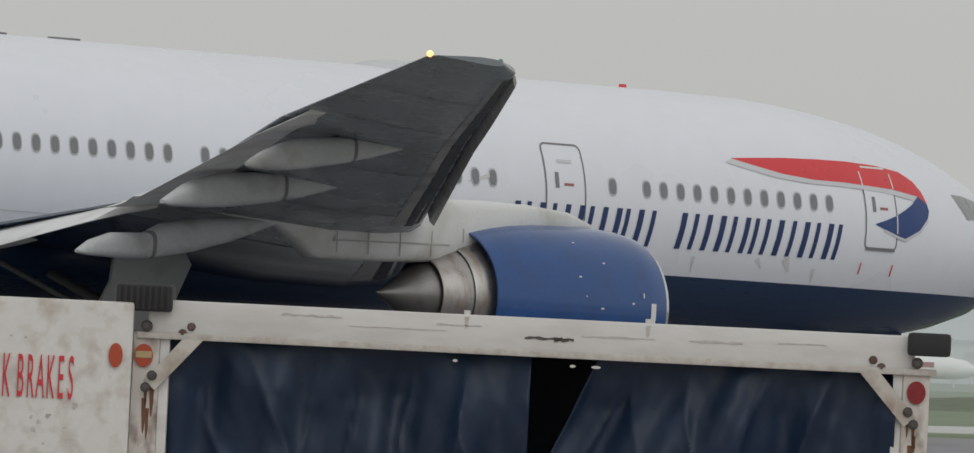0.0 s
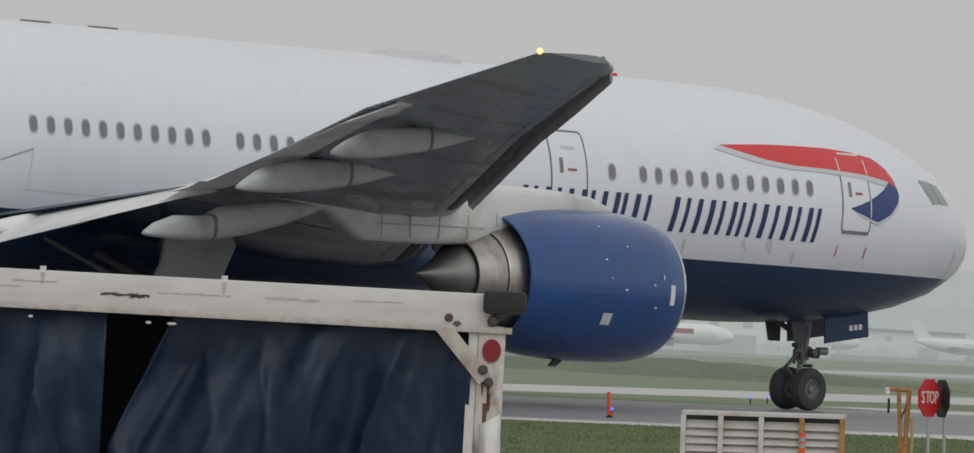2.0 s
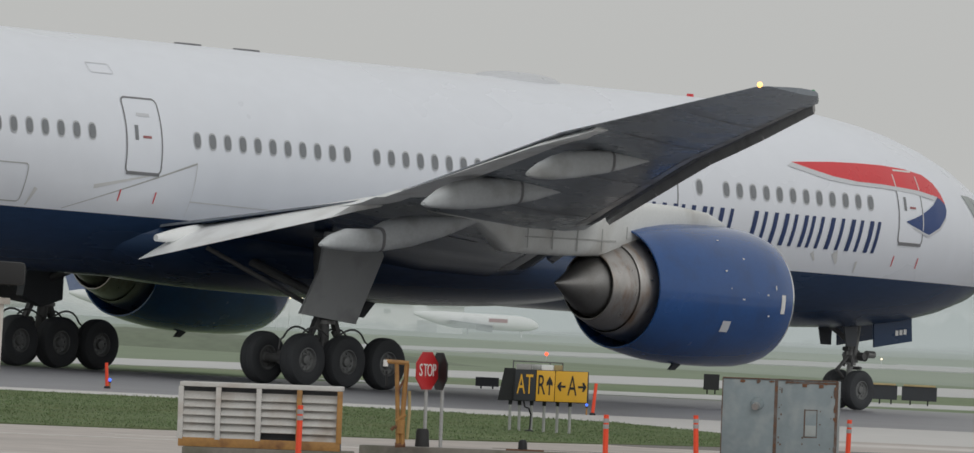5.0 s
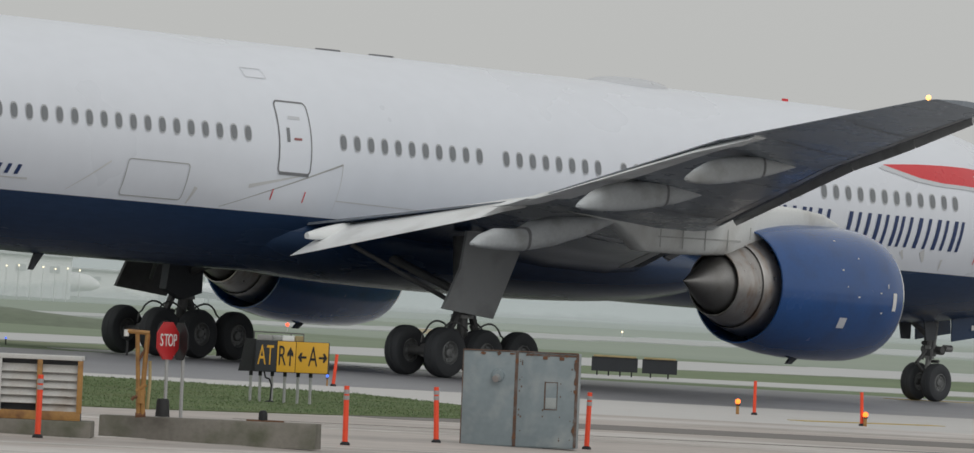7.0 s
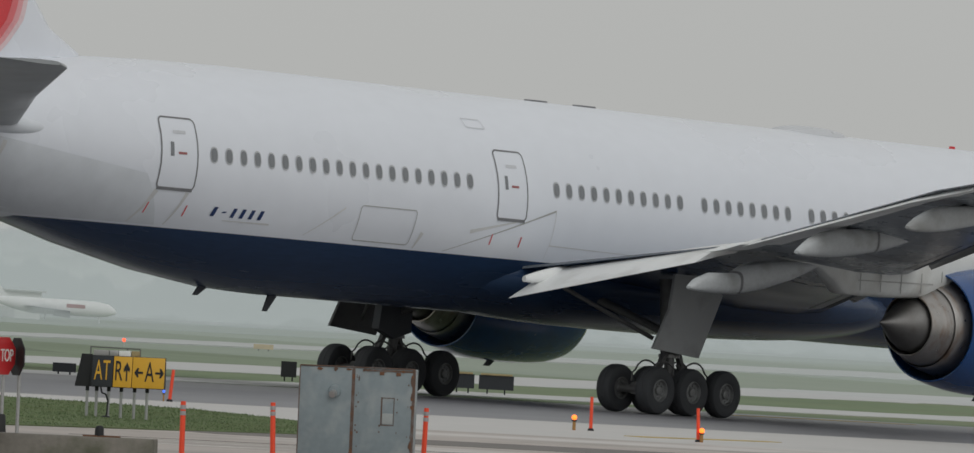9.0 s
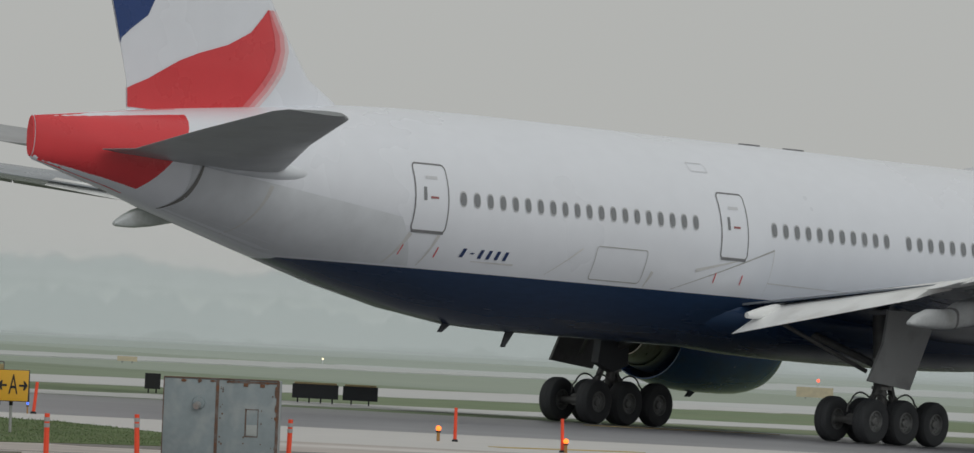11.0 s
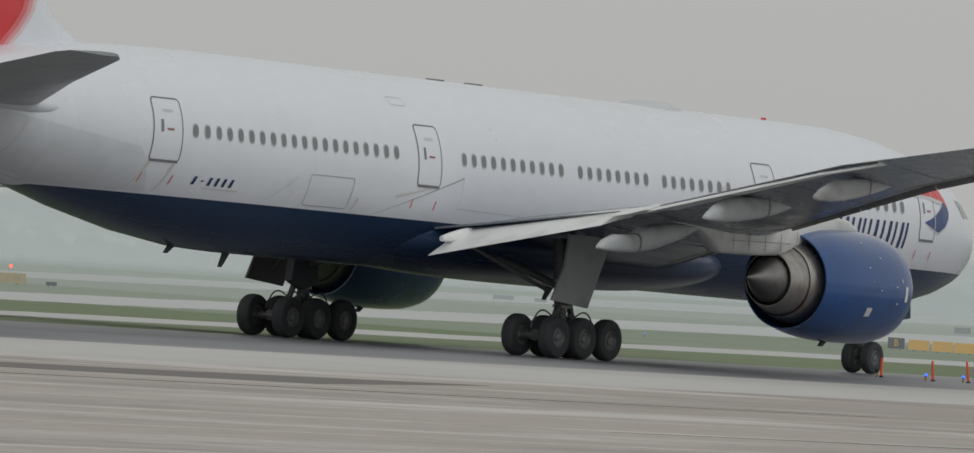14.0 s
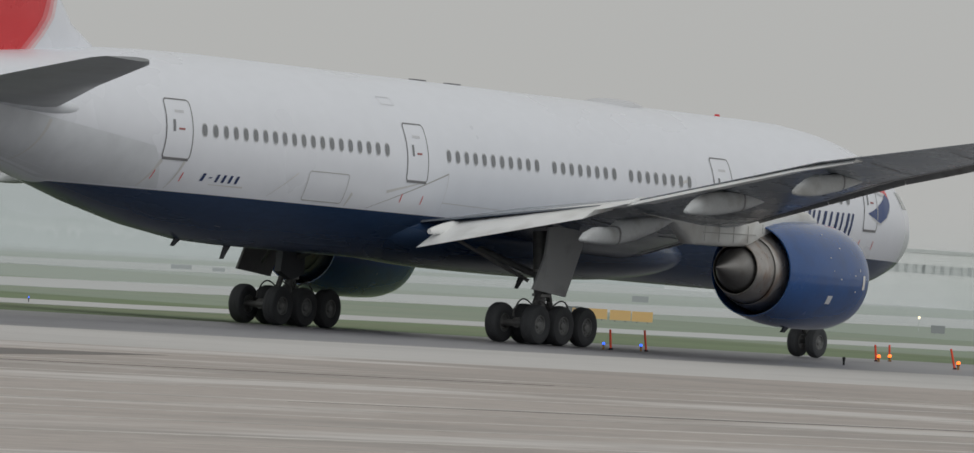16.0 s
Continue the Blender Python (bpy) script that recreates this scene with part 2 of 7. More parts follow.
M_BLADES = blade_material()
# both field greens are lightened: the haze is mixed into the base colour
M_GRASS_FAR = mat("haze_paled_airfield_grass", (0.25, 0.295, 0.215), 0.9, spec=0.05, vary=0.16, scale=0.02, fine=0.3, stain=(0.29, 0.315, 0.24), stain_amount=0.7, stain_scale=0.012, stretch=(0.3, 1, 1))
M_GRASS_NEAR = mat("haze_paled_verge_grass", (0.205, 0.255, 0.16), 0.9, spec=0.05, vary=0.24, scale=0.08, fine=1.5, stain=(0.25, 0.265, 0.18), stain_amount=0.8, stain_scale=0.07, stretch=(0.4, 1, 1))
M_PATCH = mat("dark_patch_asphalt", (0.17, 0.155, 0.145), 0.7, vary=0.2, scale=0.2, fine=2, stretch=(0.3, 1, 1))
M_PALELINE = mat("pale_apron_line", (0.56, 0.53, 0.505), 0.6, vary=0.25, scale=0.3, fine=1.2, stain=(0.36, 0.335, 0.315), stain_amount=1.0, stain_scale=0.25, stretch=(0.4, 1, 1))
M_CARTRUST = mat("rust_bleeding_cart_paint", (0.55, 0.52, 0.47), 0.55, vary=0.15, scale=3, fine=30, stain=(0.20, 0.11, 0.065), stain_amount=0.9, stain_scale=5)
M_SCRAPE = mat("scraped_grey_paint", (0.50, 0.47, 0.45), 0.6, vary=0.25, scale=20)
M_POSTRUST = mat("rust_streaked_post_paint", (0.56, 0.53, 0.49), 0.5, vary=0.12, scale=3, fine=30, stain=(0.13, 0.07, 0.045), stain_amount=1.0, stain_scale=14, stretch=(1.0, 1, 0.45))
M_PANEL = mat("scuffed_panel_paint", (0.62, 0.61, 0.585), 0.45, vary=0.08, scale=2.5, fine=30, stain=(0.34, 0.28, 0.22), stain_amount=0.75, stain_scale=11, stretch=(0.8, 1, 0.8), bump=0.05)
M_RUSTSTAIN = mat("rust_stained_paint", (0.40, 0.365, 0.33), 0.6, vary=0.25, scale=9, fine=60, stain=(0.15, 0.09, 0.06), stain_amount=0.9, stain_scale=8)
M_SCUFFSHADE = mat("scuffed_and_shaded_cart_paint", (0.50, 0.475, 0.44), 0.6, vary=0.2, scale=16, fine=60, stain=(0.38, 0.33, 0.28), stain_amount=0.8, stain_scale=20)
# farthest strips: contrast lost in haze is painted into the concrete
M_STRIP_FAINT = mat("haze_paled_faint_concrete", (0.46, 0.465, 0.455), 0.7, vary=0.08, scale=0.03, fine=0.5, stretch=(0.2, 1, 1))
M_MOUND = mat("grey_green_berm_grass", (0.165, 0.195, 0.14), 0.9, vary=0.25, scale=0.3, fine=2)
M_CABRUST = mat("rust_stained_seam", (0.12, 0.075, 0.055), 0.8, vary=0.35, scale=5, stain=(0.22, 0.24, 0.25), stain_amount=0.6, stain_scale=4)
M_CABPLATE = mat("pale_cabinet_plate", (0.34, 0.37, 0.37), 0.5, vary=0.1)
M_BLACK2 = mat("dark_grey_sign_back", (0.034, 0.037, 0.042), 0.6, spec=0.3, vary=0.2, scale=4)
M_FADED = mat("faded_yellow_edge", (0.42, 0.33, 0.17), 0.7, vary=0.3, scale=4)
M_FARGREY = mat("grey_distant_paint", (0.16, 0.17, 0.18), 0.8, vary=0.15, scale=0.3)
M_FARPALE = mat("pale_distant_paint", (0.84, 0.85, 0.85), 0.8, vary=0.06, scale=0.2)
M_TAILPLANE = mat("grey_tailplane_paint", (0.33, 0.345, 0.36), 0.36, vary=0.12, scale=0.8, stain=(0.26, 0.26, 0.26), stain_amount=0.7, stain_scale=0.6)
M_SLAT = mat("dull_silver_slat", (0.34, 0.34, 0.345), 0.35, 0.3, vary=0.2, scale=0.8, stain=(0.18, 0.17, 0.165), stain_amount=0.8, stain_scale=0.8)
M_DIRT = mat("dark_grime", (0.20, 0.195, 0.19), 0.6, vary=0.3, scale=2)
M_DIRT2 = mat("light_grime", (0.64, 0.64, 0.64), 0.5, vary=0.12, scale=2)
# greyer than the hull: grime and the tail's underside shade in one colour
M_TAIL_GRIMESHADE = mat("grimy_shaded_white_tail_paint", (0.68, 0.705, 0.745), 0.35, vary=0.10, scale=0.5, fine=3, stretch=(0.7, 0.6, 0.6))
M_HANDLE = mat("dull_red_handle_paint", (0.36, 0.13, 0.13), 0.5, vary=0.15)
# nearer strips, lightened in colour for the haze over them
M_STRIP_FAR = mat("haze_paled_runway_concrete", (0.52, 0.52, 0.515), 0.6, vary=0.10, scale=0.03, fine=0.5, stretch=(0.2, 1, 1))
M_YELLOWLINE = mat("faded_yellow_line_paint", (0.50, 0.38, 0.14), 0.7, vary=0.25, scale=0.6)
M_ORANGE = mat("orange_delineator_plastic", (0.85, 0.075, 0.025), 0.45, vary=0.12, scale=6, emit=None)
M_REFLECT = mat("grey_reflective_band", (0.35, 0.34, 0.34), 0.35, vary=0.1)
M_BLACK = mat("black_painted_metal", (0.022, 0.023, 0.025), 0.6, spec=0.3, vary=0.3, scale=5)
M_REDFADE = mat("faded_red_livery_paint", (0.74, 0.17, 0.185), 0.3, vary=0.12, scale=1.2)
M_REDPALE = mat("pale_red_livery_paint", (0.76, 0.36, 0.38), 0.3, vary=0.12, scale=1.2)
M_REDWHITE = mat("blush_white_livery_paint", (0.78, 0.60, 0.62), 0.3, vary=0.08, scale=1.2)
# greyed towards the mist: haze over distant buildings is put into this paint
M_FARMID = mat("haze_greyed_distant_paint", (0.56, 0.58, 0.58), 0.8, vary=0.1, scale=0.3)
M_YELLOW = mat("yellow_sign_face", (0.72, 0.39, 0.02), 0.45, vary=0.06, scale=4)
M_SIGNRED = mat("red_sign_face", (0.50, 0.028, 0.032), 0.42, vary=0.10, scale=5)
M_SIGNWHITE = mat("white_sign_paint", (0.75, 0.74, 0.72), 0.45, vary=0.05)
M_GALV = mat("galvanised_pole", (0.42, 0.42, 0.42), 0.4, 0.6, vary=0.12, scale=10)
M_RUST_YELLOW = mat("rusted_yellow_paint", (0.38, 0.20, 0.06), 0.6, vary=0.2, scale=6, stain=(0.16, 0.07, 0.03), stain_amount=0.9, stain_scale=5)
M_BARRIER = mat("weathered_barrier_concrete", (0.20, 0.185, 0.16), 0.85, vary=0.25, scale=1.5, fine=14, bump=0.3, stain=(0.09, 0.095, 0.06), stain_amount=0.85, stain_scale=2.0)
M_CABINET = mat("weathered_blue_grey_cabinet_paint", (0.225, 0.27, 0.29), 0.5, vary=0.14, scale=1.5, fine=10, stain=(0.34, 0.365, 0.37), stain_amount=0.75, stain_scale=2.6)
M_RUST = mat("brown_rust", (0.16, 0.075, 0.04), 0.8, vary=0.35, scale=6, bump=0.3)
M_LOUVRE = mat("dull_louvre_metal", (0.56, 0.55, 0.53), 0.5, vary=0.15, scale=2, stain=(0.28, 0.2, 0.14), stain_amount=0.6, stain_scale=2)
M_CART = mat("chipped_white_cart_paint", (0.63, 0.62, 0.605), 0.42, vary=0.08, scale=2, fine=25, stain=(0.45, 0.42, 0.39), stain_amount=0.5, stain_scale=7, stretch=(0.35, 1, 1.2), bump=0.05)
M_CURTAIN = mat("navy_vinyl_curtain", (0.0095, 0.022, 0.050), 0.42, spec=0.32, vary=0.30, scale=2.5, fine=30, stain=(0.022, 0.040, 0.078), stain_amount=0.7, stain_scale=6, stretch=(1, 1, 0.6), bump=0.05)
M_RUBBER = mat("black_rubber", (0.02, 0.02, 0.021), 0.7, vary=0.2, scale=10)
M_REDREFL = mat("red_reflector", (0.22, 0.010, 0.016), 0.3, vary=0.1)
M_ORANGEREFL = mat("orange_reflector", (0.40, 0.062, 0.022), 0.3, vary=0.1)
M_REDPAINT = mat("red_stencil_paint", (0.55, 0.03, 0.04), 0.5, vary=0.15, scale=12)
M_BOLT = mat("dark_bolt_steel", (0.10, 0.09, 0.085), 0.5, 0.6, vary=0.3, scale=30)
M_AMBER_GLOW = mat("lit_amber_lens", (0.9, 0.25, 0.03), 0.3, emit=(1.0, 0.14, 0.015), strength=2.6)
M_TIP_GLOW = mat("lit_wingtip_lamp", (1, 0.7, 0.4), 0.3, emit=(1.0, 0.43, 0.11), strength=1.9)
M_BLUE_GLOW = mat("lit_blue_lens", (0.05, 0.1, 0.9), 0.3, emit=(0.05, 0.16, 1.0), strength=1.6)
M_RED_GLOW = mat("lit_red_beacon", (0.9, 0.1, 0.05), 0.3, emit=(1.0, 0.10, 0.04), strength=1.8)
M_WHITE_GLOW = mat("lit_far_lamp", (1, 0.9, 0.7), 0.3, emit=(1.0, 0.80, 0.5), strength=2.0)


# ------------------------------------------------------------------ mesh helpers
def mesh_object(name, bm, material, smooth=True):
    me = bpy.data.meshes.new(name)
    bmesh.ops.recalc_face_normals(bm, faces=bm.faces)
    bm.to_mesh(me)
    bm.free()
    for m in (material if isinstance(material, (list, tuple)) else [material]):
        me.materials.append(m)
    if smooth:
        me.polygons.foreach_set("use_smooth", [True] * len(me.polygons))
        me.set_sharp_from_angle(angle=radians(35))
    return new(name, me)


def part(name, bm, material, parent, label="", smooth=True):
    ob = mesh_object(name, bm, material, smooth)
    ob.parent = parent
    if label:
        ob["label"] = label
    return ob


def share(name, ob, parent, m):
    """Another object on the same mesh."""
    o = new(name, ob.data)
    o.parent = parent
    o.matrix_local = m
    return o


def base(name, m, label, category, group="", kind=""):
    ob = new(name)
    ob.matrix_world = m
    return tagged(ob, label, category, group, kind)


def box(bm, x0, x1, y0, y1, z0, z1, bevel=0.0, m=None):
    vs = [bm.verts.new((x, y, z)) for x in (x0, x1) for y in (y0, y1) for z in (z0, z1)]
    fs = [bm.faces.new([vs[i] for i in f]) for f in ((0, 1, 3, 2), (4, 6, 7, 5), (0, 4, 5, 1), (2, 3, 7, 6), (0, 2, 6, 4), (1, 5, 7, 3))]
    if bevel:
        es = list({e for f in fs for e in f.edges})
        r = bmesh.ops.bevel(bm, geom=es, offset=bevel, segments=2, affect="EDGES", profile=0.6)
        vs = list({v for f in r["faces"] for v in f.verts} | {v for v in vs if v.is_valid})
    if m is not None:
        bmesh.ops.transform(bm, matrix=m, verts=[v for v in vs if v.is_valid])
    return vs


def tube(bm, a, b, r0, r1=None, n=12, cap=True):
    a, b = Vector(a), Vector(b)
    r1 = r0 if r1 is None else r1
    q = (b - a).to_track_quat("Z", "Y")
    rings = []
    for c, r in ((a, r0), (b, r1)):
        rings.append([bm.verts.new(c + q @ Vector((r * math.cos(k * math.tau / n), r * math.sin(k * math.tau / n), 0))) for k in range(n)])
    for k in range(n):
        bm.faces.new((rings[0][k], rings[0][(k + 1) % n], rings[1][(k + 1) % n], rings[1][k]))
    if cap:
        bm.faces.new(rings[0][::-1])
        bm.faces.new(rings[1])


def loft(bm, rings, closed=True, caps=True, mats=None):
    vr = [[bm.verts.new(p) for p in ring] for ring in rings]
    n = len(vr[0])
    for i in range(len(vr) - 1):
        for k in range(n if closed else n - 1):
            f = bm.faces.new((vr[i][k], vr[i][(k + 1) % n], vr[i + 1][(k + 1) % n], vr[i + 1][k]))
            if mats:
                f.material_index = mats(i, k)
    if caps:
        bm.faces.new(vr[0][::-1])
        bm.faces.new(vr[-1])
    return vr


def revolve(bm, profile, axis_at=lambda s, r, c, d: (s, r * c, r * d), n=40, mats=None):
    """profile: rows of (along, radius)."""
    rings = [[axis_at(s, r, math.cos(k * math.tau / n), math.sin(k * math.tau / n)) for k in range(n)] for s, r in profile]
    return loft(bm, rings, caps=False, mats=mats)


def prism(bm, outline, d0, d1, axes=lambda a, b, d: (a, d, b)):
    """A flat outline of (a, b) points, thick from d0 to d1."""
    lo = [bm.verts.new(axes(a, b, d0)) for a, b in outline]
    hi = [bm.verts.new(axes(a, b, d1)) for a, b in outline]
    bm.faces.new(lo[::-1])
    bm.faces.new(hi)
    n = len(outline)
    for k in range(n):
        bm.faces.new((lo[k], lo[(k + 1) % n], hi[(k + 1) % n], hi[k]))


def lettering(name, text, size, material, parent, m, label="", squeeze=1.0, pitch=0.66):
    """One object a letter, set side by side about the middle."""
    if len(text) > 1:
        for k, ch in enumerate(text):
            if ch != " ":
                lettering(name, ch, size, material, parent, m @ Matrix.Translation(((k - (len(text) - 1) / 2) * size * squeeze * pitch, 0, 0)), label, squeeze)
        return
    cu = bpy.data.curves.new(name, "FONT")
    cu.body, cu.size, cu.align_x, cu.align_y, cu.extrude = text, size, "CENTER", "CENTER", 0.004
    tmp = bpy.data.objects.new(name, cu)
    scene.collection.objects.link(tmp)
    me = bpy.data.meshes.new_from_object(tmp.evaluated_get(bpy.context.evaluated_depsgraph_get()))
    bpy.data.objects.remove(tmp)
    me.transform(Matrix.Diagonal((squeeze, 1, 1, 1)))
    me.materials.clear()
    me.materials.append(material)
    ob = new(name, me)
    ob.parent = parent
    ob.matrix_local = m
    if label:
        ob["label"] = label
    return ob


def lerp_table(table, s):
    if s <= table[0][0]:
        return table[0][1]
    for (a, va), (b, vb) in zip(table, table[1:]):
        if s <= b:
            k = (s - a) / (b - a)
            return va + (vb - va) * k
    return table[-1][1]


# ------------------------------------------------------------------ ground
# x runs along the taxiway, y across it
def slab(name, outline, z0, z1, material, label, category):
    bm = bmesh.new()
    prism(bm, outline, z0, z1, axes=lambda a, b, d: (a, b, d))
    return tagged(mesh_object(name, bm, material, smooth=False), label, category, kind="structure")


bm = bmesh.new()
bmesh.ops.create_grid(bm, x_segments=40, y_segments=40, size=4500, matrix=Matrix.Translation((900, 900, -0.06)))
ground = tagged(mesh_object("ground", bm, M_GRASS_FAR), "flat green airfield grass, paled in colour for haze", "grass", kind="structure")

slab("apron", [(-300, -150), (700, -150), (700, 118), (138, 118), (125, 107.5), (112, 103.2), (100, 101.6), (-300, 99)], -0.3, 0.0, M_CONCRETE, "pale weathered concrete apron with darker wheel streaks", "pavement")
slab("grass_island", [(-300, 99.05), (100, 101.65), (112, 103.25), (125, 107.55), (138, 118.05), (142.5, 125.5), (139, 129.0), (120, 130.5), (-300, 133)], -0.3, 0.02, M_GRASS, "short green grass island beside the taxiway", "grass")
slab("shoulder", [(-300, 133.05), (120, 130.55), (139, 129.05), (142.55, 125.55), (138.05, 118.05), (700, 118.05), (700, 140), (230, 140), (150, 134), (-300, 135)], -0.3, -0.004, M_SHOULDER, "pale concrete taxiway shoulder", "pavement")
slab("taxiway", [(-300, 135.05), (150, 134.05), (230, 140.05), (700, 140.05), (700, 166), (215, 165), (-300, 157)], -0.3, -0.004, M_ASPHALT, "dark worn asphalt taxiway with rubber streaks", "taxiway")
slab("near_field", [(0, 140), (1200, 140), (1200, 575), (160, 174), (0, 166)], -0.3, -0.03, M_GRASS_NEAR, "green grass strip beyond the taxiway, paled for haze", "grass")
slab("far_shoulder", [(-300, 150), (192, 150), (218, 150), (208, 166), (192, 165), (-300, 161)], -0.3, -0.020, M_SHOULDER, "narrow pale shoulder beyond the taxiway", "pavement")


def strip(name, start, u0, near, far, slope0, slope1, material):
    a, b = start, 2600
    us = [a + 3.0 * k for k in range(int((min(b, a + 460) - a) / 3))] + [b]
    rag = lambda u, q: (1.3 * noise.noise(Vector((u * 0.06, q, 0))) + 0.9 * noise.noise(Vector((u * 0.25, q, 5)))) * (far - near) / 8.5
    low = [(u, near + slope0 * (u - u0) + rag(u, near)) for u in us]
    high = [(u, far + slope1 * (u - u0) + rag(u, far)) for u in reversed(us)]
    slab(name, low + high, -0.3, -0.012, material, "pale wet concrete strip across the airfield, haze in its colour", "runway")


strip("perimeter_road", 180, 218, 173.0, 179.5, 0.225, 0.25, M_STRIP_FAR)
strip("far_taxiway", 60, 195, 182.5, 191.0, 0.392, 0.445, M_STRIP_FAR)
strip("far_runway", 230, 440, 342, 358, 0.48, 0.54, M_STRIP_FAINT)
strip("second_runway", 520, 440, 430, 500, 0.52, 0.56, M_STRIP_FAINT)

# low grassy berm across the field
bm = bmesh.new()
rows = []
for i in range(13):
    x = -1 + 2 * i / 12
    e = max(0.0, 1 - x * x) ** 0.8
    rows.append([(333 * math.sin(radians(45.85)) + 6.5 * x, 333 * math.cos(radians(45.85)) - 6.0 * x + 5.0 * y, -0.07 + 0.62 * e * max(0, 1 - y * y) * (1 + 0.25 * noise.noise(Vector((x * 3, y * 3, 2))))) for y in [-1 + k / 6 for k in range(13)]])
loft(bm, rows, closed=False, caps=False)
tagged(mesh_object("berm", bm, M_MOUND), "low grassy earth berm across the field", "berm", kind="structure")

# oil-dark patch, pale lines and yellow paint on the apron
slab("dark_patch", [(120, 105), (150, 104.2), (166, 110.8), (150, 108.8), (120, 108.4)], -0.02, 0.006, M_PATCH, "dark repaired patch in the apron", "pavement")
for k, (v, w, u0, u1) in enumerate(((81.3, 0.55, 60, 210), (64.6, 0.5, 60, 180), (69.9, 0.4, 90, 190), (73.8, 0.35, 70, 200), (77.5, 0.3, 80, 170), (87.5, 0.35, 118, 230), (93.5, 0.45, 125, 240), (98.0, 0.3, 100, 190), (58.0, 0.5, 60, 160), (102.5, 0.4, 140, 260))):
    slab("worn_line", [(u0, v), (u1, v + 0.25), (u1, v + w + 0.1), (u0, v + w)], -0.02, 0.005, M_PALELINE, "pale line across the concrete", "pavement")
rng = random.Random(21)
for k in range(34):
    v, w, u0, ln = rng.uniform(52, 116), rng.uniform(0.12, 0.5), rng.uniform(70, 230), rng.uniform(18, 70)
    dv = ln * 0.012
    dark = k % 4 == 0
    slab("tyre_streak" if dark else "worn_line", [(u0, v), (u0 + ln * 0.3, v + dv * 0.3 - w * 0.5), (u0 + ln * 0.7, v + dv * 0.7 - w * 0.4), (u0 + ln, v + dv), (u0 + ln * 0.65, v + dv * 0.65 + w * 0.5), (u0 + ln * 0.25, v + dv * 0.25 + w * 0.4)], -0.02, 0.0035 + 0.0001 * k, M_PATCH if dark else M_PALELINE, "dark tyre streak on the concrete" if dark else "pale streak on the concrete", "pavement")
slab("yellow_line", [(153.0, 122.1), (161, 124.6), (161, 125.0), (153.0, 122.6)], -0.02, 0.009, M_YELLOWLINE, "faded yellow taxi line", "pavement marking")
slab("yellow_line", [(205, 160.4), (216, 162.3), (216, 162.6), (205, 160.9)], -0.02, 0.009, M_YELLOWLINE, "faded yellow edge line", "pavement marking")

# hazy distance: plain glowing sheets, curved or straight, stand in for haze and treeline
def mist_sheet(radius, height, material, label):
    bm = bmesh.new()
    vr = [[bm.verts.new((radius * math.sin(radians(a)), radius * math.cos(radians(a)), zz)) for a in range(-5, 111, 2)] for zz in (-0.3, height * 0.5, height)]
    for i in range(len(vr) - 1):
        for k in range(len(vr[0]) - 1):
            bm.faces.new((vr[i][k], vr[i][k + 1], vr[i + 1][k + 1], vr[i + 1][k]))
    tagged(mesh_object("backdrop", bm, material), label, "backdrop", kind="structure")


def field_edge(az, off=0.0):
    """Distance at a bearing of the airfield's far edge, which runs beside the runways."""
    k = 1 - 0.55 * math.tan(radians(az))
    y = (144.2 + off) / k
    return y / math.cos(radians(az))


def mist_bank(off, height, material, label):
    """A sheet along the airfield's far edge."""
    bm = bmesh.new()
    us = [-400 + 120 * k for k in range(36)]
    vr = [[bm.verts.new((u, 144.2 + off + 0.55 * u, zz)) for u in us] for zz in (-0.3, height * 0.5, height)]
    for i in range(2):
        for k in range(len(us) - 1):
            bm.faces.new((vr[i][k], vr[i][k + 1], vr[i + 1][k + 1], vr[i + 1][k]))
    tagged(mesh_object("backdrop", bm, material), label, "backdrop", kind="structure")


# the added glowing bank also hides the ground beyond the field's edge
mist_bank(55, 12, M_BANK, "glowing sheet for dense pale haze along the field's far edge")
mist_bank(30, 7, M_HEDGE_FAR, "glowing grey sheet for hazy trees along the field's far edge")
mist_bank(2, 4, M_HEDGE, "glowing low sheet for hazy scrub along the field's far edge")
mist_sheet(2500, 30, M_TREES_FAR, "glowing grey sheet for the hazy treeline on the horizon")
mist_sheet(2250, 20, M_TREES_NEAR, "glowing grey sheet for a hazy hedge line across the airfield")
mist_sheet(1500, 14, M_MIST, "glowing sheet for pale haze over the airfield")
mist_sheet(1050, 14, M_MIST, "glowing sheet for pale haze over the airfield")
mist_sheet(760, 9, M_MIST_THIN, "glowing sheet for thin pale haze over the grass")
mist_sheet(540, 9, M_MIST_THIN, "glowing sheet for thin pale haze over the grass")
mist_sheet(385, 9, M_MIST_THIN, "glowing sheet for thin pale haze over the grass")


# ------------------------------------------------------------------ airliner
# stations are metres aft of the nose (s), to starboard (r) and above the ground (z)
def P(s, r, z):
    return Vector((-s, -r, z + 0.0107 * (s - 20)))


TOP = [(0.26, 4.45), (0.32, 4.72), (0.44, 5.02), (0.62, 5.34), (1.15, 5.88), (2.13, 6.47), (3.41, 6.97), (4.67, 7.34), (5.91, 7.61), (7.13, 7.80), (8.34, 7.93),
       (9.77, 8.03), (12, 8.06), (45, 8.05), (48, 8.00), (50.35, 7.91), (53, 7.71), (56.7, 7.39), (58.8, 7.19), (62.7, 6.79)]
